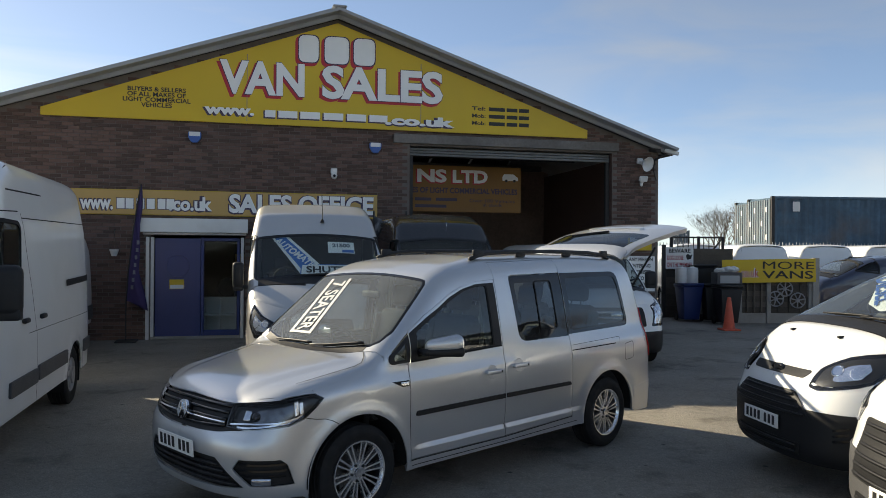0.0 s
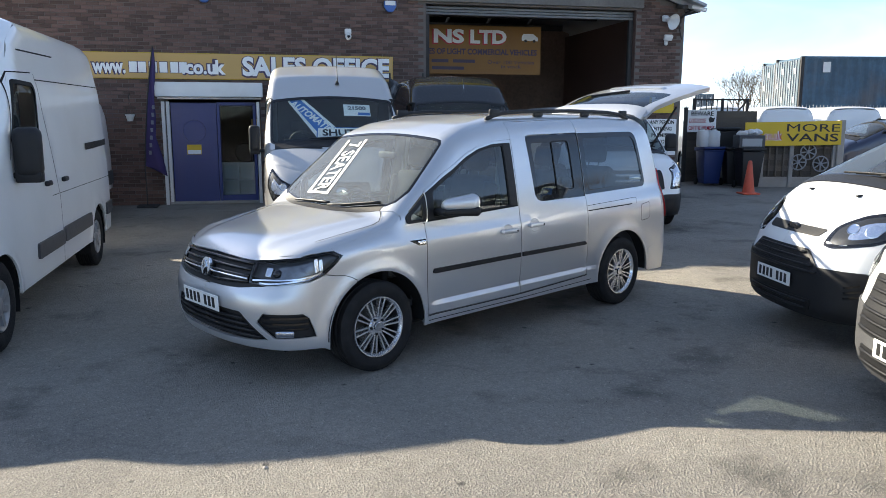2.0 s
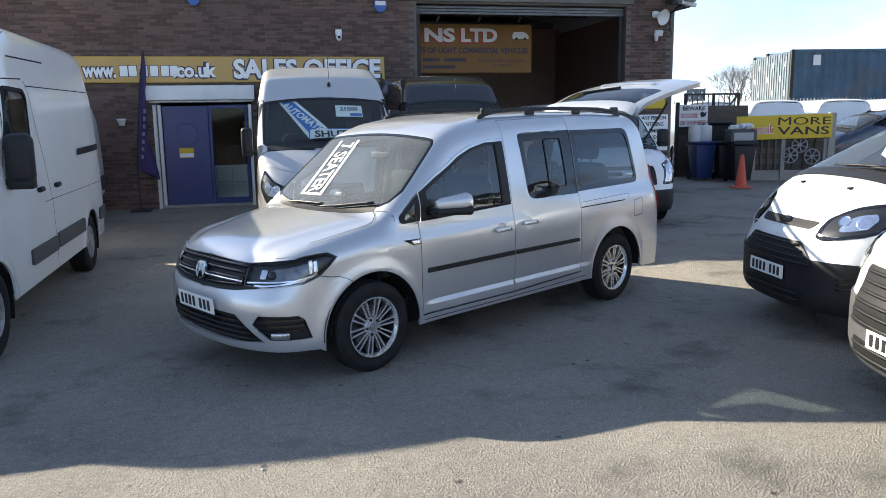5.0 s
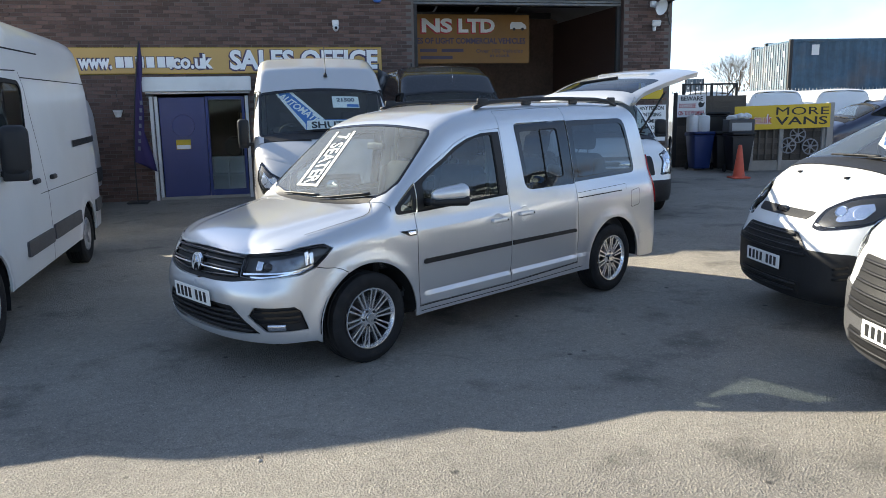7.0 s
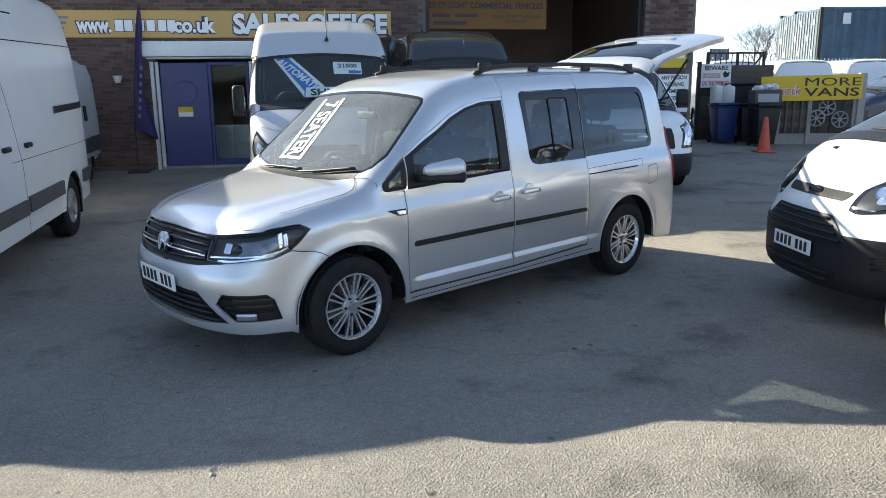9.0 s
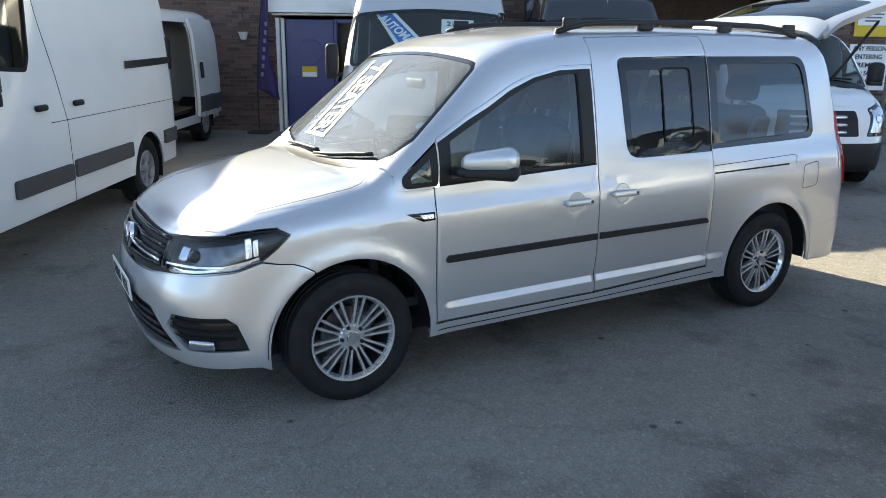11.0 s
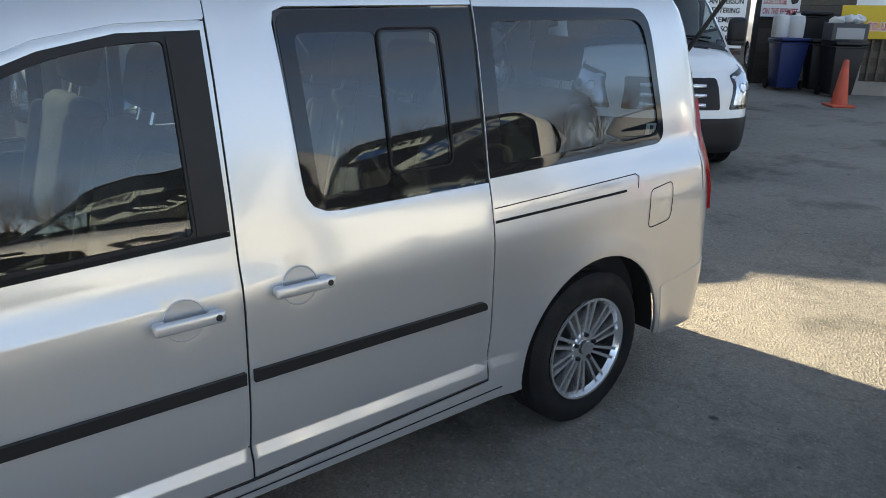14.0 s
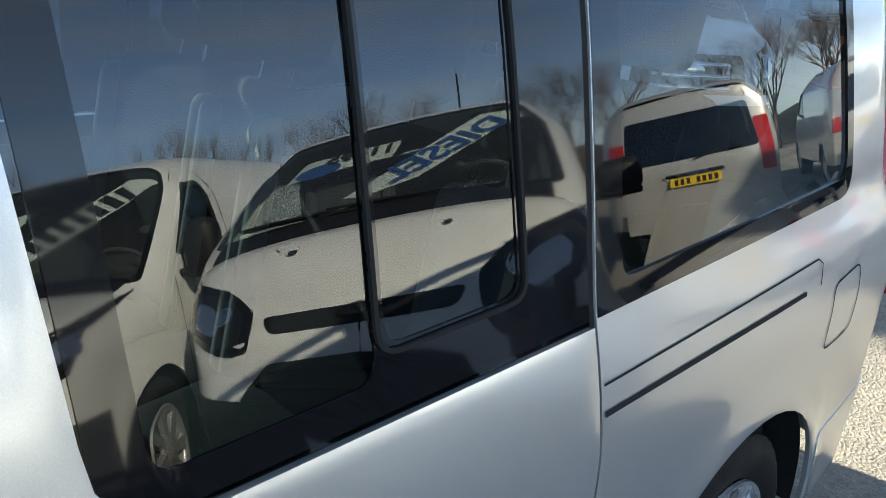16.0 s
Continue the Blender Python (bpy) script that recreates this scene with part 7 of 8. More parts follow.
vp = part("van_picture", prism(rounded([(-0.2, -0.06), (0.22, -0.06), (0.22, 0.02), (0.10, 0.11), (-0.16, 0.11), (-0.2, 0.04)], 0.02), 0.005, "y", m=pose(4.62, OY - 0.02, 3.74)), WHITE, osign)
for x in (-0.1, 0.12):
    part("picture_wheel", lathe([(0.0, -0.004), (0.035, -0.004), (0.035, 0.002)], 16, m=pose(4.62 + x, OY - 0.024, 3.68)), INK, vp)

# gable sign
gs = thing("gable_sign", "yellow triangular sign board with red-shadowed white letters", "sign", BM)
gz = 4.535
xs_l, xs_r = -5.89, 5.84
slope = (RIDGE - EAVE) / HALF
tri = [(xs_l, gz), (xs_r, gz), (xs_r, gz + 0.19), (0.0, 6.80), (xs_l, gz + 0.16)]
part("board", prism(tri, 0.04, "y", m=pose(0, -0.05, 0)), YELLOW, gs)
for x in (-1.9, 1.85):
    part("board_joint", box(0.012, 0.004, 6.80 - slope * abs(x) - gz - 0.2, 0, 1, (x, -0.072, (6.80 - slope * abs(x) + gz - 0.1) / 2)), mat_sticker, gs)


def outlined(text, x, z, h, w, bold=0.02, extra=None):
    """White letters with a red drop shadow."""
    letters("letter_shadow", text, h, REDL, gs, pose(x - 0.045, -0.0725, z - 0.055), w * 1.015, 0.003, bold + 0.012)
    letters("letter", text, h, NAVY, gs, pose(x, -0.0755, z), w * 1.01, 0.003, bold + 0.012)
    letters("letter", text, h, WHITE, gs, pose(x, -0.079, z), w, 0.004, bold)


outlined("VAN", -1.52, 5.47, 0.66, 1.74, 0.032)
outlined("SALES", 1.01, 5.47, 0.66, 2.68, 0.032)
# the firm's initials are plain blocks in the letters' colours
for x, w in ((-0.62, 0.42), (-0.02, 0.52), (0.58, 0.46)):
    for mt, dx, dz, y, g in ((REDL, -0.045, -0.055, -0.0725, 0.03), (NAVY, 0, 0, -0.0755, 0.02), (WHITE, 0, 0, -0.079, 0.0)):
        part("initial_block", prism(rounded([(-w / 2 - g, -0.29 - g), (w / 2 + g, -0.29 - g), (w / 2 + g, 0.29 + g), (-w / 2 - g, 0.29 + g)], 0.14), 0.004, "y", m=pose(x + dx, y, 6.20 + dz)), mt, gs)
for mt, y, dx, dz, g in ((NAVY, -0.073, -0.02, -0.02, 0.02), (WHITE, -0.077, 0, 0, 0.0)):
    letters("letter", "www.", 0.19, mt, gs, pose(-2.22 + dx, y, 4.80 + dz), 1.0 + g, 0.004, 0.014 + g * 0.5)
    letters("letter", ".co.uk", 0.19, mt, gs, pose(1.82 + dx, y, 4.74 + dz), 1.62 + g, 0.004, 0.014 + g * 0.5)
    for x, w in ((-1.42, 0.22), (-1.05, 0.40), (-0.58, 0.42), (-0.08, 0.42), (0.42, 0.42), (0.90, 0.40)):
        part("name_bar", box(w + g, 0.004, 0.15 + g, 0.02, 2, (x + dx, y, 4.765 + dz)), mt, gs)
letters("small_print", "BUYERS & SELLERS\nOF ALL MAKES OF\nLIGHT COMMERCIAL\nVEHICLES", 0.088, INK, gs, pose(-3.70, -0.073, 4.99), 1.32, 0.003, 0.003)
for k, w in enumerate(("Tel:", "Mob:", "Mob:")):
    letters("small_print", w, 0.085, INK, gs, pose(3.19, -0.073, 5.10 - 0.165 * k), 0.32, 0.003, 0.003)
    for x, bw in ((3.62, 0.38), (3.98, 0.26), (4.27, 0.24)):
        part("number_bar", box(bw, 0.004, 0.085, 0.002, 1, (x, -0.073, 5.10 - 0.165 * k)), INK, gs)

# long sign over the office
so = thing("office_sign", "long yellow sign board over the office door", "sign", BM)
part("board", box(6.95, 0.05, 0.50, 0.004, 1, (-2.59, -0.03, 2.83)), CREAM, so)
part("board_edge", box(6.97, 0.02, 0.52, 0.004, 1, (-2.59, -0.012, 2.83)), YELLOW, so)
for mt, y, g in ((NAVY, -0.058, 0.022), (WHITE, -0.061, 0.0)):
    letters("sign_word", "SALES OFFICE", 0.36, mt, so, pose(-0.72 - g * 0.5, y, 2.82 - g * 0.5), 3.06 + g, 0.003, 0.020 + g)
    letters("sign_word", "www.", 0.27, mt, so, pose(-4.82, y, 2.80), 0.62 + g, 0.003, 0.014 + g)
    letters("sign_word", ".co.uk", 0.27, mt, so, pose(-3.03, y, 2.80), 0.88 + g, 0.003, 0.014 + g)
    for x in (-4.38, -4.21, -4.0, -3.80, -3.59, -3.42):
        part("name_bar", box(0.15 + g, 0.003, 0.21 + g, 0.02, 2, (x, y, 2.80)), mt, so)
for k in range(3):
    part("small_word_bar", box(0.55 - 0.1 * k, 0.003, 0.045, 0, 1, (-5.55, -0.058, 2.95 - 0.1 * k)), mat_sticker, so)

# office entrance
ent = thing("door_office", "office entrance with a blue door, round window and white shutter box", "door", BM, kind="structure")
part("shutter_box", box(2.12, 0.24, 0.29, 0.012, 2, (-2.92, -0.10, 2.36)), WHITEM, ent, "white shutter housing")
part("shutter_bottom", box(2.06, 0.06, 0.05, 0.01, 1, (-2.92, -0.06, 2.19)), STEEL, ent)
for x in (-3.86, -3.77, -1.97):
    part("guide_rail", box(0.065, 0.07, 2.12, 0.006, 1, (x, -0.02 if x != -3.77 else 0.02, 1.06)), WHITEM, ent)
dl = part("door_leaf", prism([(-3.72, 0.06), (-2.82, 0.06), (-2.82, 2.10), (-3.72, 2.10)], 0.05, "y", 0.004, m=pose(0, 0.06, 0)), BLUED, ent, "blue door with a round window")
part("round_window", lathe([(0.0, 0.026), (0.20, 0.026), (0.20, 0.034)], 36, m=pose(-3.27, 0, 1.52)), GLASS, dl)
part("window_rim", lathe([(0.19, 0.020), (0.225, 0.016), (0.23, 0.034), (0.19, 0.034)], 36, m=pose(-3.27, 0, 1.52)), BLUED, dl, smooth=40)
# pale disc behind the pane: the window's bright reflection put into its colour
part("window_back", lathe([(0.0, 0.0335), (0.195, 0.0335)], 24, m=pose(-3.27, 0, 1.52)), STICK_S, dl)
nt_ = part("notice", box(0.29, 0.006, 0.20, 0.002, 1, (-3.29, 0.030, 1.14)), YELLOW, dl, "yellow and white notice")
part("notice_panel", box(0.27, 0.003, 0.08, 0.001, 1, (-3.29, 0.026, 1.09)), WHITE, nt_)
part("door_frame", box(0.06, 0.10, 2.12, 0.006, 1, (-2.78, 0.08, 1.06)), BLUED, ent)
part("glazed_leaf_frame", box(0.06, 0.06, 2.08, 0.006, 1, (-2.05, 0.08, 1.06), bm=box(0.72, 0.06, 0.07, 0.006, 1, (-2.42, 0.08, 2.08), bm=box(0.72, 0.06, 0.12, 0.006, 1, (-2.42, 0.08, 0.12)))), BLUED, ent)
part("pane", box(0.68, 0.008, 1.9, 0, 1, (-2.42, 0.08, 1.10)), glass_mat("office_glass", (0.85, 0.88, 0.88), 1.22), ent)
part("door_pull", tube([(-2.12, 0.02, 0.9), (-2.12, -0.01, 0.95), (-2.12, -0.01, 1.25), (-2.12, 0.02, 1.30)], 0.012, 8), CHROME, ent)
part("threshold", box(1.9, 0.3, 0.06, 0.01, 1, (-2.86, 0.12, 0.03)), CONC, ent)
# office seen through the glass
# near-black wall: the shade of the unlit room is put into its colour
rm = tagged(part("office_rear_wall", box(3.4, 0.1, 2.6, 0, 1, (-2.6, 3.2, 1.3)), mat("unlit_office_wall", (0.05, 0.048, 0.046), 0.9, var=0.2), None, m=BM), "rear wall of the office, darkened for the unlit room", "wall", kind="structure")
for x in (-4.3, -0.9):
    tagged(part("office_side_wall", box(0.1, 2.9, 2.6, 0, 1, (x, 1.75, 1.3)), mat_sticker, None, m=BM), "office partition wall", "wall", kind="structure")
tagged(part("ceiling_office", box(3.4, 2.9, 0.08, 0, 1, (-2.6, 1.75, 2.64)), mat_sticker, None, m=BM), "office ceiling", "ceiling", kind="structure")
cab = thing("cube_shelves", "white cube shelf unit inside the office", "shelf", BM @ pose(-2.45, 0.75, 0.06))
for x in (-0.33, 0.0, 0.33):
    part("upright", box(0.03, 0.35, 0.76, 0, 1, (x, 0, 0.38)), WHITE, cab)
for z in (0.02, 0.38, 0.75):
    part("shelf_board", box(0.69, 0.35, 0.03, 0, 1, (0, 0, z)), WHITE, cab)
part("shelf_back", box(0.69, 0.02, 0.76, 0, 1, (0, 0.17, 0.38)), WHITE, cab)
ty = thing("display_tyre", "black tyre standing on the cube shelves", "tyre", BM @ pose(-2.30, 0.75, 0.83 + 0.21))
part("tyre_ring", lathe([(0.11, -0.07), (0.19, -0.08), (0.21, -0.05), (0.21, 0.05), (0.19, 0.08), (0.11, 0.07), (0.11, -0.07)], 28), RUBBER, ty, smooth=50)
clk = thing("wall_frame", "dark picture frame on the office wall", "picture", BM @ pose(-2.0, 3.13, 1.55))
part("frame", box(0.5, 0.03, 0.5, 0.01, 1), INK, clk)
part("print", box(0.42, 0.01, 0.42, 0, 1, (0, -0.016, 0)), CREAM, clk)


def security(name, label, cat, x, z, fn):
    ob = thing(name, label, cat, BM @ pose(x, 0, z))
    fn(ob)
    return ob


def alarm_box(ob):
    part("case", prism(rounded([(-0.13, 0.10), (0.13, 0.10), (0.13, -0.02), (0.06, -0.13), (-0.06, -0.13), (-0.13, -0.02)], 0.03), 0.08, "y", 0.01, m=pose(0, -0.045, 0)), STICK_B, ob, smooth=40)
    part("face", box(0.22, 0.01, 0.09, 0.004, 1, (0, -0.088, 0.05)), POLY, ob)


security("alarm_box", "blue and white burglar alarm box on the brickwork", "alarm", -2.95, 4.22, alarm_box)
security("alarm_box", "dark blue burglar alarm box on the brickwork", "alarm", 0.84, 4.14, alarm_box)


def dome(ob):
    part("bracket", box(0.14, 0.07, 0.12, 0.02, 2, (0, -0.035, 0.07)), POLY, ob, smooth=50)
    part("camera_ball", lathe([(0.0, -0.085), (0.045, -0.06), (0.07, 0.0), (0.045, 0.06), (0.0, 0.08)], 16, "z", m=pose(0, -0.09, -0.03)), POLY, ob, smooth=50)
    part("camera_lens", lathe([(0.0, -0.03), (0.03, -0.02), (0.03, 0.02)], 12, m=pose(0, -0.14, -0.04)), GLOSSBLACK, ob)


security("wall_camera", "small white security camera on the brickwork", "camera", -0.06, 3.52, dome)


def horn(ob):
    part("horn", lathe([(0.03, 0.05), (0.05, -0.02), (0.10, -0.14), (0.17, -0.22), (0.18, -0.23), (0.165, -0.215), (0.04, -0.02)], 20, m=pose(0, -0.12, 0, 18, 0, 20)), POLY, ob, smooth=50)
    part("driver", box(0.14, 0.10, 0.14, 0.03, 2, (0, -0.05, 0.03)), POLY, ob, smooth=50)


security("horn_loudspeaker", "pale horn loudspeaker on the brick pier", "loudspeaker", 7.20, 4.02, horn)


def flood(ob):
    part("lamp_head", box(0.20, 0.07, 0.13, 0.015, 2, (0, -0.14, 0.04), (25, 0, 0)), POLY, ob, smooth=50)
    part("sensor", lathe([(0.0, -0.05), (0.035, -0.03), (0.04, 0.04)], 14, "z", m=pose(-0.02, -0.08, -0.09)), POLY, ob, smooth=50)
    part("stem", box(0.06, 0.10, 0.06, 0.01, 1, (0, -0.05, -0.02)), POLY, ob)


security("floodlight", "white floodlight with a sensor on the brick pier", "lamp", 7.25, 3.58, flood)


def bullet(ob):
    part("bracket", tube([(0, 0.0, -0.12), (0.05, -0.16, -0.06), (0.18, -0.26, 0.02)], 0.03, 8), IRON, ob, smooth=50)
    part("camera_body", box(0.34, 0.10, 0.09, 0.02, 2, (0.30, -0.30, 0.06), (0, 14, -20)), POLY, ob, smooth=50)
    part("second_camera", box(0.14, 0.28, 0.10, 0.02, 2, (-0.08, -0.20, 0.10), (10, 0, 10)), IRON, ob, smooth=50)
    part("cable", tube([(0.02, -0.02, -0.1), (-0.04, -0.05, -0.35), (0.05, -0.02, -0.6)], 0.012, 6), IRON, ob)


security("corner_camera", "pair of security cameras on a bracket at the eaves", "camera", 7.60, 4.20, bullet)

# notices on the pier
def notice(name, label, x, z, w, h, mt, words, m, size, col=INK):
    ob = thing(name, label, "sign", m @ pose(x, 0, z))
    part("board", box(w, 0.02, h, 0.003, 1), mt, ob)
    for t, zz, ww, hh, cc in words:
        letters("notice_line", t, hh, cc, ob, pose(0, -0.0125, zz), ww, 0.003, 0.003)
    return ob


PIER = BM @ pose(0, -0.03, 0)
notice("warning_notice", "white notice board with black capitals on the pier", 7.25, 1.36, 0.74, 0.84, WHITE, [("ANY PERSON", 0.34, 0.62, 0.085, INK), ("ENTERING", 0.19, 0.50, 0.085, INK), ("PREMISES", 0.04, 0.52, 0.085, INK), ("DO SO AT", -0.11, 0.50, 0.085, INK), ("OWN RISK", -0.26, 0.52, 0.085, INK)], PIER, 0.1)
yn = notice("yellow_notice", "yellow and white notice on the pier", 7.22, 2.17, 0.62, 0.50, YELLOW, [], PIER, 0.1)
part("white_panel", box(0.52, 0.006, 0.26, 0.002, 1, (0, -0.012, 0.08)), WHITE, yn)
for k in range(3):
    part("text_bar", box(0.4 - 0.06 * k, 0.004, 0.03, 0, 1, (0, -0.017, 0.15 - 0.06 * k)), mat_sticker, yn)

# hanging basket and flag by the door
hb = thing("hanging_pot", "small white plant pot on a wall hook", "plant pot", BM @ pose(-4.48, -0.16, 1.80))
part("pot", lathe([(0.05, -0.08), (0.085, 0.03), (0.095, 0.035), (0.095, 0.06), (0.08, 0.055), (0.05, -0.05)], 20, "z"), POLY, hb, smooth=50)
part("hanger", tube([(0.08, 0, 0.06), (0.0, 0, 0.32), (-0.08, 0, 0.06)], 0.004, 5), IRON, hb)
part("hook", tube([(0, 0.16, 0.45), (0, 0.05, 0.47), (0, -0.02, 0.42), (0.0, 0.0, 0.32)], 0.008, 6), IRON, hb)
fg = thing("feather_flag", "purple feather flag on a pole beside the door", "flag", BM @ pose(-4.20, -0.35, 0))
part("pole", tube([(-0.02, 0, 0), (-0.02, 0, 0.8), (0.02, 0, 1.4), (0.09, 0, 2.1), (0.17, 0, 2.7), (0.25, 0, 3.18)], 0.013, 8), IRON, fg)
bm = bmesh.new()
rows = []
for i in range(26):
    z = 0.74 + 2.42 * i / 25
    w = 0.03 + 0.22 * (1 - i / 25) ** 0.7 + 0.17 * max(0.0, 1 - i / 7) + 0.012 * math.sin(i * 0.7)
    row = []
    for j in range(7):
        f = j / 6
        row.append(bm.verts.new((-0.02 + 0.26 * (i / 25) ** 1.6 + w * f, 0.06 * math.sin(f * 6 + i * 0.35) * f + 0.02, z + 0.10 * (1 - f) * (1 if i == 0 else 0) - 0.12 * f * max(0, 1 - i / 6))))
    rows.append(row)
for a, b in zip(rows, rows[1:]):
    for j in range(6):
        bm.faces.new((a[j], a[j + 1], b[j + 1], b[j]))
cl = part("cloth", bm, PURPLE, fg, smooth=80)
md = cl.modifiers.new("thick", "SOLIDIFY")
md.thickness = 0.003
for k in range(7):
    part("flag_mark", box(0.05, 0.004, 0.08, 0.005, 1, (0.10 + 0.018 * k, -0.045, 1.10 + 0.15 * k)), mat_sticker, fg)
part("flag_base", box(0.4, 0.4, 0.04, 0.01, 1, (0, 0, 0.02)), IRON, fg)


db = thing("draped_banner", "crumpled dark grey banner with pale lettering, hung between poles", "banner", BM @ pose(0.74, -0.62, 0))
for x in (0.0, 0.70):
    part("banner_pole", tube([(x, 0.03, 0), (x, 0.03, 2.72)], 0.018, 8), IRON, db)
bm = bmesh.new()
rows = []
for i in range(19):
    f = i / 18
    rows.append([bm.verts.new((0.70 * f, 0.05 * math.sin(f * 17 + 2.5 * g) * (0.4 + g) + 0.03 * math.sin(f * 7), 2.62 - 0.10 * math.sin(f * 3.1) - 0.07 * f - (0.42 + 0.06 * math.sin(f * 11)) * g)) for g in (0, 0.2, 0.4, 0.6, 0.8, 1.0)])
for a, b in zip(rows, rows[1:]):
    for j in range(5):
        bm.faces.new((a[j], a[j + 1], b[j + 1], b[j]))
cl = part("cloth", bm, mat("grey_banner_cloth", (0.05, 0.05, 0.055), 0.7, var=0.3, scale=6, stain=(0.42, 0.42, 0.42), stain_amt=0.7), db, smooth=80)
md = cl.modifiers.new("thick", "SOLIDIFY")
md.thickness = 0.004


# ---- yard to the side: gate, bins, fence, vans behind it, containers, trees ----
def wheelie_bin(name, label, mt, m):
    ob = thing(name, label, "bin", m, "wheelie bins")
    bm = bmesh.new()
    lo = [bm.verts.new((x, y, 0.06)) for x, y in ((-0.21, -0.24), (0.21, -0.24), (0.21, 0.20), (-0.21, 0.20))]
    hi = [bm.verts.new((x, y, 0.96)) for x, y in ((-0.28, -0.34), (0.28, -0.34), (0.28, 0.30), (-0.28, 0.30))]
    bm.faces.new(lo[::-1])
    bm.faces.new(hi)
    for i in range(4):
        bm.faces.new((lo[i], lo[(i + 1) % 4], hi[(i + 1) % 4], hi[i]))
    bmesh.ops.bevel(bm, geom=list(bm.edges), offset=0.025, segments=2, affect="EDGES", profile=0.5)
    part("bin_body", bm, mt, ob, smooth=40)
    part("lid", box(0.60, 0.72, 0.07, 0.03, 2, (0, -0.02, 1.00), (-3, 0, 0)), mt, ob, smooth=40)
    part("rim", box(0.60, 0.68, 0.04, 0.012, 1, (0, -0.02, 0.945)), mt, ob)
    part("handle", tube([(-0.22, 0.36, 0.98), (0.22, 0.36, 0.98)], 0.015, 8), mt, ob)
    for x in (-0.24, 0.24):
        part("bin_wheel", lathe([(0.0, -0.025), (0.09, -0.025), (0.10, 0.0), (0.09, 0.025), (0.0, 0.025)], 18, "x", m=pose(x, 0.24, 0.10)), RUBBER, ob)
    return ob


FR = pose(15.6, 5.2, 0, 0, 0, -45)         # the fence's frame: x along it to the right, y away
wheelie_bin("wheelie_bin", "blue wheeled bin with a closed lid", BINBLUE, FR @ pose(0.40, 0.60, 0, 0, 0, 6))
wheelie_bin("wheelie_bin", "black wheeled bin beside the blue one", BINBLACK, FR @ pose(1.02, 0.45, 0, 0, 0, -4))
wheelie_bin("wheelie_bin", "black wheeled bin with bags on its lid", BINBLACK, FR @ pose(1.12, -0.32, 0, 0, 0, 3))
wheelie_bin("wheelie_bin", "black wheeled bin standing high behind the others", BINBLACK, FR @ pose(1.02, 1.32, 0.5, 0, 0, 0))
tagged(part("step_block", box(0.7, 0.6, 0.5, 0.02, 1, (1.02, 1.32, 0.25)), CONC, None, m=FR), "concrete block under a bin", "block")
for x in (0.20, 0.50):
    jc = thing("plastic_drum", "white plastic drum on the bin lid", "drum", FR @ pose(x, 0.60, 1.04), "white drums")
    part("drum_body", lathe([(0.0, 0.0), (0.15, 0.0), (0.16, 0.03), (0.16, 0.36), (0.14, 0.42), (0.05, 0.44), (0.05, 0.48), (0.0, 0.48)], 20, "z"), POLY, jc, smooth=40)
cr = thing("crate", "grey plastic crate with white bags on top", "crate", FR @ pose(1.10, -0.34, 1.04))
part("crate_body", box(0.66, 0.5, 0.32, 0.02, 2, (0, 0, 0.17)), GREYPL, cr)
part("crate_panel", box(0.50, 0.01, 0.20, 0.01, 1, (0, -0.255, 0.15)), mat("pale_panel", (0.35, 0.36, 0.36), 0.6), cr)
bg = thing("plastic_bags", "heap of crumpled white plastic bags", "bags", FR @ pose(1.10, -0.34, 1.37))
bm = bmesh.new()
for k in range(10):
    bmesh.ops.create_icosphere(bm, subdivisions=2, radius=random.uniform(0.07, 0.12), matrix=pose(random.uniform(-0.28, 0.28), random.uniform(-0.12, 0.12), random.uniform(0.03, 0.09), 0, 0, random.uniform(0, 180)) @ Matrix.Diagonal((1.4, 0.8, 0.7, 1)))
for vv in bm.verts:
    vv.co += Vector((noise.noise(vv.co * 9), noise.noise(vv.co * 9 + Vector((5, 0, 0))), noise.noise(vv.co * 9 + Vector((0, 5, 0))))) * 0.06
part("bag_heap", bm, POLY, bg, smooth=30)

cone = thing("traffic_cone", "dirty orange traffic cone on the tarmac", "cone", pose(14.75, 3.45, 0, 0, 0, -40))
part("base", box(0.42, 0.42, 0.04, 0.015, 2, (0, 0, 0.02)), CONE, cone)
part("cone_body", lathe([(0.15, 0.03), (0.135, 0.10), (0.045, 0.78), (0.03, 0.80), (0.0, 0.80)], 24, "z"), CONE, cone, smooth=40)

# shed front, gate and notice
shed = thing("lean_to", "weathered grey timber lean-to beside the building", "shed", FR @ pose(1.37, 1.45, 0))
for k in range(12):
    part("plank", box(2.0, 0.03, 0.16, 0.004, 1, (-0.35, 0.30, 0.10 + 0.165 * k)), WOODF, shed)
part("backing_board", box(2.0, 0.02, 1.97, 0.003, 1, (-0.35, 0.33, 0.99)), WOODF, shed)
part("corner_post", box(0.10, 0.10, 2.1, 0.005, 1, (-1.35, 0.25, 1.05)), IRON, shed)
bw = thing("dog_notice", "white notice warning of a dog, red and black capitals", "sign", FR @ pose(0.46, 1.66, 1.72))
part("board", box(0.80, 0.02, 0.62, 0.003, 1), WHITE, bw)
letters("notice_words", "BEWARE", 0.115, INK, bw, pose(0, -0.013, 0.20), 0.62, 0.003, 0.004)
letters("notice_words", "DOG LOOSE", 0.12, REDL, bw, pose(-0.12, -0.013, 0.0), 0.46, 0.003, 0.003)
letters("notice_words", "ON THE PREMISES", 0.12, REDL, bw, pose(0, -0.013, -0.20), 0.72, 0.003, 0.003)
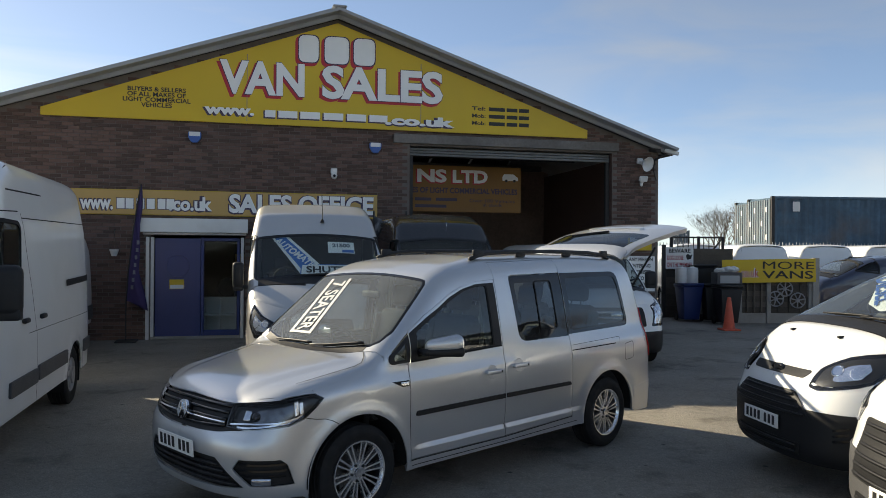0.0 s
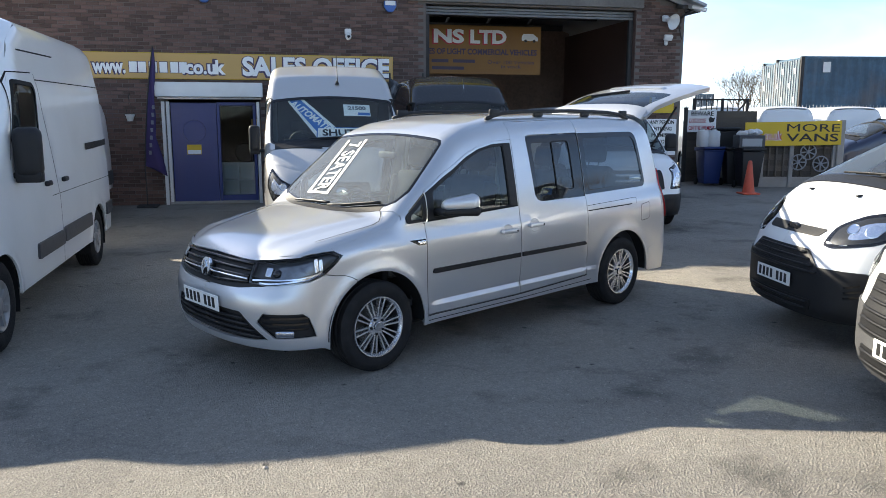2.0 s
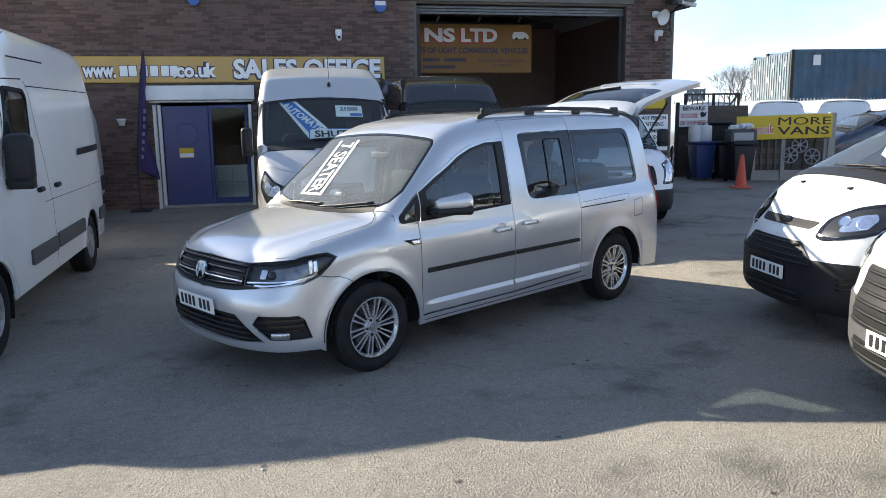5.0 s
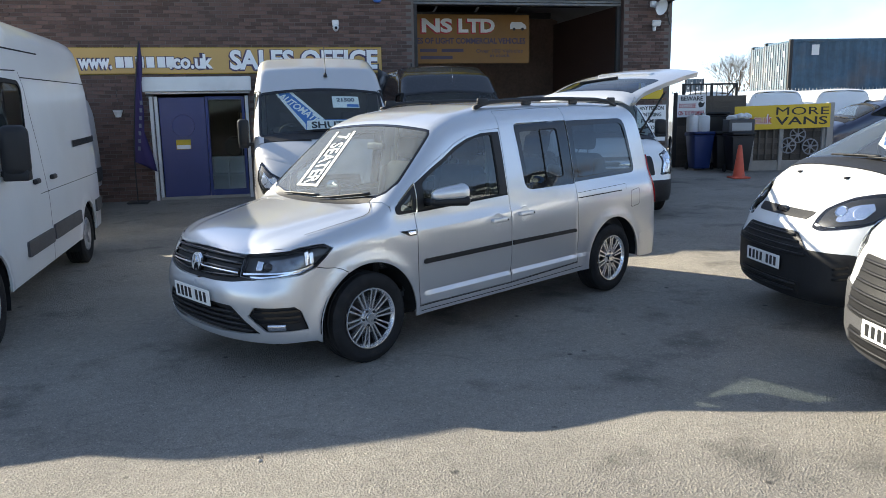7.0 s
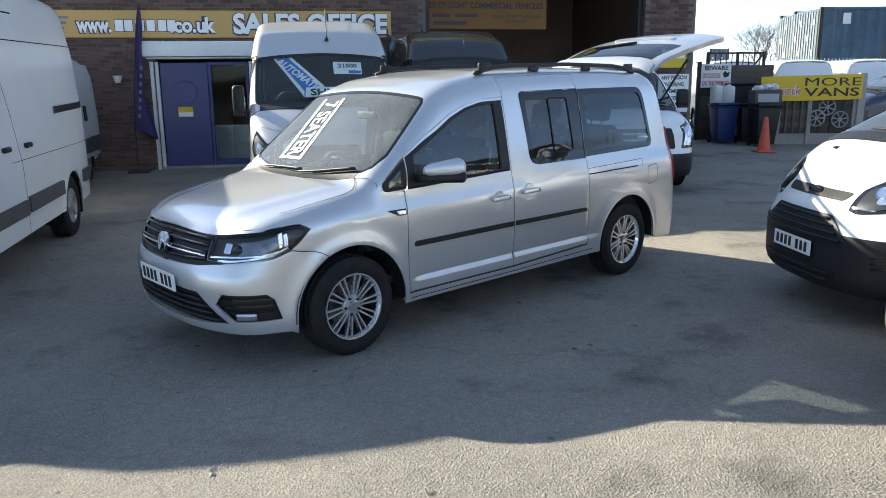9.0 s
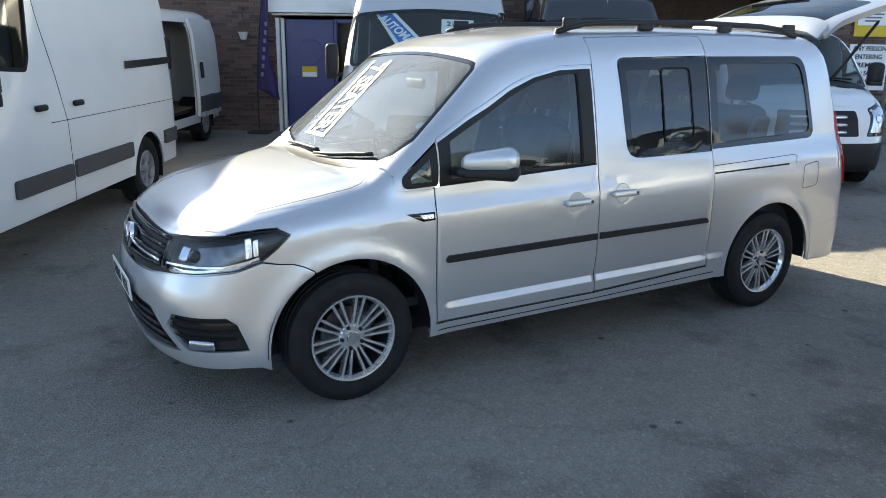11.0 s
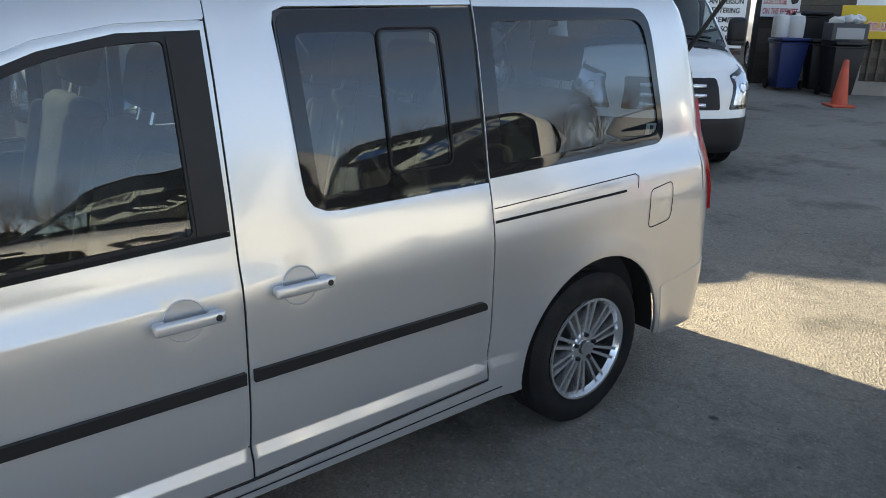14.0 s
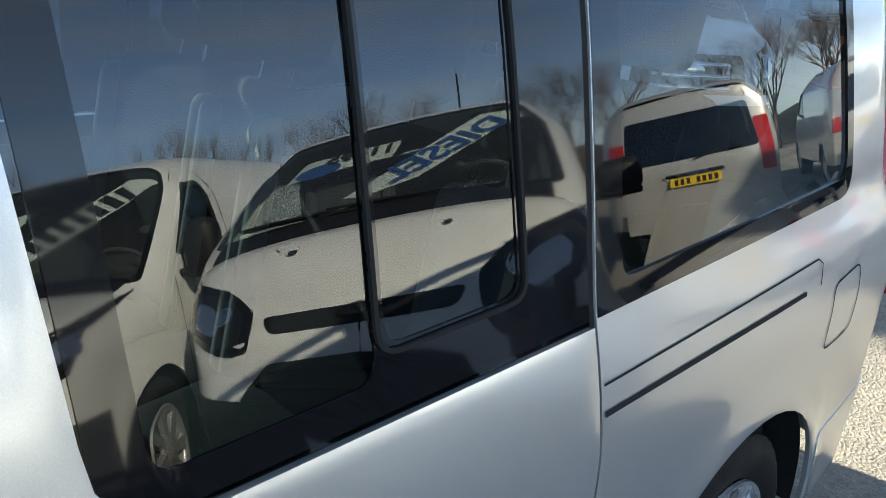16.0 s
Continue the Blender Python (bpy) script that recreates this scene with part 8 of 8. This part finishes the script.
part("dog_picture", prism(rounded([(-0.05, -0.09), (0.06, -0.06), (0.10, 0.07), (0.03, 0.03), (-0.03, 0.09), (-0.09, 0.02)], 0.02), 0.004, "y", m=pose(0.27, -0.013, 0.04)), INK, bw)
gate = thing("metal_gate", "dark iron gate with a mesh top", "gate", FR @ pose(0.30, 1.95, 0))
for x in (0.0, 0.80, 1.50):
    part("gate_post", box(0.07, 0.07, 2.35, 0.005, 1, (x, 0, 1.18)), IRON, gate)
for z in (1.85, 2.32):
    part("gate_rail", box(1.5, 0.05, 0.05, 0.004, 1, (0.75, 0, z)), IRON, gate)
for k in range(10):
    part("gate_bar", box(0.022, 0.022, 1.0, 0, 1, (0.15 * k + 0.05, 0.0, 1.82)), IRON, gate)
part("gate_stay", tube([(0.95, -0.04, 1.65), (1.48, -0.04, 2.30)], 0.025, 6), IRON, gate)

# concrete-post fence with timber panels
fence = thing("fence", "weathered timber fence panels between concrete posts", "fence", FR @ pose(0, 0.15, 0))
for x in (1.62, 2.39, 3.50):
    part("fence_post", box(0.11, 0.12, 1.30, 0.008, 1, (x, 0, 0.65)), CONC, fence)
for x0, x1 in ((1.68, 2.33), (2.45, 3.44)):
    part("gravel_board", box(x1 - x0, 0.05, 0.27, 0.004, 1, ((x0 + x1) / 2, 0.0, 0.135)), CONC, fence)
    for k in range(9):
        part("fence_board", box(x1 - x0, 0.018, 0.16, 0.003, 1, ((x0 + x1) / 2, 0.012 * (k % 2), 0.35 + 0.147 * k), (4, 0, random.uniform(-0.25, 0.25))), WOODF, fence)
    for x in (0.22, 0.5, 0.80):
        part("batten", box(0.045, 0.03, 1.35, 0.003, 1, (x0 + (x1 - x0) * x, -0.03, 0.97)), WOODF, fence)
ban = thing("van_banner", "yellow banner fixed along the fence top", "banner", FR @ pose(1.15, 0.05, 0))
part("banner_sheet", box(2.48, 0.02, 0.62, 0.003, 1, (1.20, -0.04, 1.405), (0, -1.2, 0)), YELLOW, ban)
letters("banner_word", "MORE", 0.20, INK, ban, pose(1.70, -0.056, 1.545), 1.36, 0.003, 0.0)
letters("banner_word", "VANS", 0.20, INK, ban, pose(1.71, -0.056, 1.295), 1.34, 0.003, 0.004)
letters("banner_word", ".co.uk", 0.22, WHITE, ban, pose(0.66, -0.0545, 1.34), 0.54, 0.002, 0.016)
letters("banner_word", ".co.uk", 0.22, REDL, ban, pose(0.66, -0.057, 1.34), 0.52, 0.002, 0.002)
for x in (0.14, 0.36):
    part("name_bar", box(0.17, 0.003, 0.16, 0.02, 1, (x - 0.06, -0.056, 1.33)), REDL, ban)
post = tagged(part("banner_post", box(0.17, 0.16, 1.76, 0.01, 1, (3.615, 0.10, 0.88)), CONC, None, m=FR), "pale concrete gate post", "post")


TRIMGREY = mat("dull_wheel_trim", (0.26, 0.26, 0.265), 0.6, 0.2, var=0.2, scale=9)


def hung_trim(m):
    ob = thing("wheel_trim", "grey plastic wheel trim hung on the fence", "wheel trim", m, "wheel trims on the fence")
    bm = lathe([(0.205, 0.02), (0.215, -0.01), (0.190, -0.015), (0.180, 0.0)], 28)
    for f in list(bm.faces):
        if len(f.verts) > 6:
            bm.faces.remove(f)
    part("trim_ring", bm, TRIMGREY, ob, smooth=50)
    bm = bmesh.new()
    for k in range(7):
        spoke_bar(bm, 2 * math.pi * k / 7, 0.03, 2 * math.pi * k / 7, 0.19, 0.026, 0.040, -0.012, -0.008, 0.02)
    lathe([(0.0, -0.025), (0.05, -0.02), (0.06, 0.01)], 16, bm=bm)
    part("trim_star", bm, TRIMGREY, ob, smooth=50)
    return ob


t0 = hung_trim(FR @ pose(2.57, 0.08, 0.66))
copy_thing(t0, FR @ pose(2.81, 0.08, 0.93, 0, 20, 0))
copy_thing(t0, FR @ pose(3.15, 0.08, 0.62, 0, 40, 0))

# parked vans behind the fence, roofs over it
def roof_van(m, paint, label, H=2.18):
    return build_van("panel_van", label, paint, m, 0.9, 3.2, 1.1, H, 0.97, 1.02, (0.0, 1.32), (0.85, H - 0.11), bump=0.6, ra=0.4, tyre=0.34, tum=0.15, kr=0.2, step=0.12, seats=False,
                     side_win=[(0.5, 1.4), (1.2, 1.32), (1.2, 1.78), (0.9, 1.8)], rear_lamp=(0.9, 1.4, 0.12), group="vans behind the fence")


for k, x in enumerate((2.15, 4.3, 6.5, 8.7)):
    roof_van(FR @ pose(x, 8.7 + 0.15 * k, 0, 0, 0, 266), WHITE_P, "white van parked behind the fence, only its roof showing")
roof_van(FR @ pose(4.30, 1.35, 0, 0, 0, 4), BLUE_P, "dark blue van parked behind the fence post", 1.82)

# palisade and containers
pal = thing("palisade_fence", "grey steel palisade fence in front of the containers", "fence", pose(29.5, 13.8, 0, 0, 0, -45))
pm = prism([(-0.03, 0), (0.03, 0), (0.03, 2.25), (0.0, 2.4), (-0.03, 2.25)], 0.02, "y")
pd = bpy.data.meshes.new("pale")
pm.to_mesh(pd)
pm.free()
for k in range(110):
    link("pale", pd, STEEL, pal, m=pose(0.16 * k, 0, 0))
for z in (0.5, 1.9):
    part("palisade_rail", box(17.6, 0.05, 0.05, 0, 1, (8.8, 0.04, z)), STEEL, pal)


def container(m, mt, label):
    ob = thing("shipping_container", label, "container", m, "containers")
    L, Wd, Hc = 6.06, 2.44, 2.59
    bm = bmesh.new()
    n = 44
    rows = []
    for i in range(n + 1):
        x = 0.1 + (L - 0.2) * i / n
        d = 0.0 if (i // 2) % 2 == 0 else 0.07
        rows.append((bm.verts.new((x, d, 0.12)), bm.verts.new((x, d, Hc - 0.10))))
    for a, b in zip(rows, rows[1:]):
        bm.faces.new((a[0], b[0], b[1], a[1]))
    part("ribbed_side", bm, mt, ob)
    part("core", box(L - 0.1, Wd - 0.12, Hc - 0.1, 0, 1, (L / 2, Wd / 2 + 0.02, Hc / 2)), mt, ob)
    for z in (0.06, Hc - 0.05):
        for y in (0.0, Wd):
            part("side_rail", box(L, 0.10, 0.12, 0.005, 1, (L / 2, y, z)), mt, ob)
    for x in (0.05, L - 0.05):
        for y in (0.0, Wd):
            part("corner_post", box(0.16, 0.16, Hc, 0.01, 1, (x, y, Hc / 2)), IRON, ob)
    for y in (0.62, 1.82):
        d = part("end_door", box(0.06, 1.14, Hc - 0.28, 0.01, 1, (-0.03, y, Hc / 2)), CONT_D, ob)
        for dy in (-0.35, -0.12, 0.12, 0.35):
            part("lock_rod", tube([(-0.08, y + dy, 0.15), (-0.08, y + dy, Hc - 0.15)], 0.022, 6), STEEL, d)
        for k in range(3):
            part("door_label", box(0.01, 0.20, 0.26, 0, 1, (-0.066, y + (0.22 if k % 2 else -0.24), 0.6 + 0.68 * k)), POLY, d)
    return ob


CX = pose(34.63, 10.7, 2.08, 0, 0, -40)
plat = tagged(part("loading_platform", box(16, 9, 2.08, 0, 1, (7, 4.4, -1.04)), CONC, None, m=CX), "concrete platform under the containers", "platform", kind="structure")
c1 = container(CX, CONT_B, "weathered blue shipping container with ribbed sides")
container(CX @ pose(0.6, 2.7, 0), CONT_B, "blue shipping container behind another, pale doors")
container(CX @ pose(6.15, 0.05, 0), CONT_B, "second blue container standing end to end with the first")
for z in (0.0, 2.6):
    container(pose(101.7, 50.6, z, 0, 0, 28), CONT_B, "dark blue container stacked far behind the gate")
part("paper_notice", box(0.36, 0.01, 0.48, 0, 1, (1.25, -0.03, 2.1)), POLY, c1)


# ---- bare trees, far ground ----
BARK = mat("bare_twigs", (0.13, 0.10, 0.075), 0.95, var=0.25, scale=4)


def bare_tree(m, height, seed, label="bare winter tree with fine grey-brown twigs", group=""):
    """A trunk that forks again and again into fine twigs."""
    rnd = random.Random(seed)
    tr = thing("tree", label, "tree", m, group)
    V, F = [], []

    def limb(p, d, length, r, depth, out):
        V2, F2 = out
        q = p + d * length
        u = d.cross(Vector((0.3, 0.8, 0.5))).normalized()
        w = d.cross(u)
        k = 5 if depth < 2 else 3
        o = len(V2)
        for c, rr in ((p, r), (q, r * 0.62)):
            for i in range(k):
                a = 2 * math.pi * i / k
                V2.append(c + rr * (math.cos(a) * u + math.sin(a) * w))
        for i in range(k):
            F2.append((o + i, o + (i + 1) % k, o + k + (i + 1) % k, o + k + i))
        if depth >= 7:
            return
        for i in range(3 if depth in (0, 1, 2, 4) else 2):
            nd = (d + Vector((rnd.uniform(-0.75, 0.75), rnd.uniform(-0.75, 0.75), rnd.uniform(-0.15, 0.55)))).normalized()
            limb(p + d * length * rnd.uniform(0.6, 1.0), nd, length * rnd.uniform(0.6, 0.82), r * 0.58, depth + 1, out)

    trunk = ([], [])
    limb(Vector((0, 0, 0)), Vector((0, 0, 1)), height * 0.24, height * 0.016, 9, trunk)
    link("trunk", mesh("trunk", *trunk), BARK, tr)
    crown = ([], [])
    for i in range(6):
        d = Vector((rnd.uniform(-0.6, 0.6), rnd.uniform(-0.6, 0.6), 1)).normalized()
        limb(Vector((0, 0, height * rnd.uniform(0.15, 0.24))), d, height * 0.20, height * 0.0055, 1, crown)
    link("crown", mesh("crown", *crown), BARK, tr)
    return tr


trees = [bare_tree(pose(58, 24, 0), 8.0, 3)]
# hedge of trees along the far end of the yard
tproto = [bare_tree(pose(29.0, -6.0, 0), 7.5, 11, group="trees across the yard"), bare_tree(pose(31.0, -9.0, 0), 8.0, 12, group="trees across the yard"), bare_tree(pose(30, -12.0, 0), 7.0, 13, group="trees across the yard")]
for k in range(24):
    a = -0.05 - 0.085 * k
    copy_thing(tproto[k % 3], pose(1.5 + 29 * math.cos(a) * (1 + 0.05 * (k % 3)), -0.5 + 29 * math.sin(a), 0, 0, 0, 67 * k))
copy_thing(trees[0], pose(63, 21, 0, 0, 0, 80))
copy_thing(trees[0], pose(56, 22, 0, 0, 0, 170))
copy_thing(trees[0], pose(59, 25.5, 0, 0, 0, 250))
copy_thing(trees[0], pose(70, 8, 0, 0, 0, 30))
BANK = mat("far_bank", (0.06, 0.055, 0.042), 0.95, var=0.3, scale=0.3)
bank = bmesh.new()
prev = None
for k in range(40):
    a = 0.12 - 2.6 * k / 39
    h = 1.5 + 0.5 * math.sin(k * 1.3) + 0.3 * math.sin(k * 3.1)
    c, s = math.cos(a), math.sin(a)
    ring = [bank.verts.new((1.5 + r * c, -0.5 + r * s, z)) for r, z in ((33, 0.0), (34.5, h * 0.8), (36, h), (40, 0))]
    if prev:
        for i in range(3):
            bank.faces.new((prev[i], prev[i + 1], ring[i + 1], ring[i]))
    prev = ring
tagged(part("hedge_bank", bank, BANK, None, smooth=60), "dark hedge bank under the far trees", "hedge", kind="structure")


# ---- bricks: those round the door single, the rest joined ----
def brick_mesh():
    bm = bmesh.new()
    lo = [bm.verts.new((sx * 0.1075, 0.012, sz * 0.0325)) for sx, sz in ((-1, -1), (1, -1), (1, 1), (-1, 1))]
    hi = [bm.verts.new((sx * 0.1045, 0.0, sz * 0.0295)) for sx, sz in ((-1, -1), (1, -1), (1, 1), (-1, 1))]
    bm.faces.new(hi)
    for i in range(4):
        bm.faces.new((lo[i], lo[(i + 1) % 4], hi[(i + 1) % 4], hi[i]))
    bmesh.ops.recalc_face_normals(bm, faces=bm.faces)
    me = bpy.data.meshes.new("brick")
    bm.to_mesh(me)
    bm.free()
    me.materials.append(BRICK)
    return me


bme = brick_mesh()
bv = [v.co.copy() for v in bme.vertices]
bf = [tuple(p.vertices) for p in bme.polygons]
BV, BF, singles = [], [], 0
rb = random.Random(5)
for j in range(94):
    z = 0.0375 + 0.075 * j
    for i in range(-36, 37):
        x = 0.225 * i + (0.1125 if j % 2 else 0.0)
        if abs(x) > HALF - 0.10 or z > roofline(x) - 0.12:
            continue
        if any(x0 - 0.11 < x < x1 + 0.11 and z < z1 + 0.035 for x0, x1, _, z1 in (OPEN, DOORW)):
            continue
        if 4.56 < z and abs(x) < 5.7 and z < 6.75 - slope * abs(x):
            continue
        dy = rb.uniform(-0.004, 0.003)
        near = -5.2 < x < -1.6 and 0.8 < z < 2.6
        if near and singles < 300:
            link("brick", bme, None, wall, m=pose(x, dy, z))
            singles += 1
        else:
            o = len(BV)
            BV += [(c.x + x, c.y + dy, c.z + z) for c in bv]
            BF += [tuple(o + k for k in f) for f in bf]
tagged(link("brickwork", mesh("brickwork", BV, BF), BRICK, wall), "", "", kind="stuff")
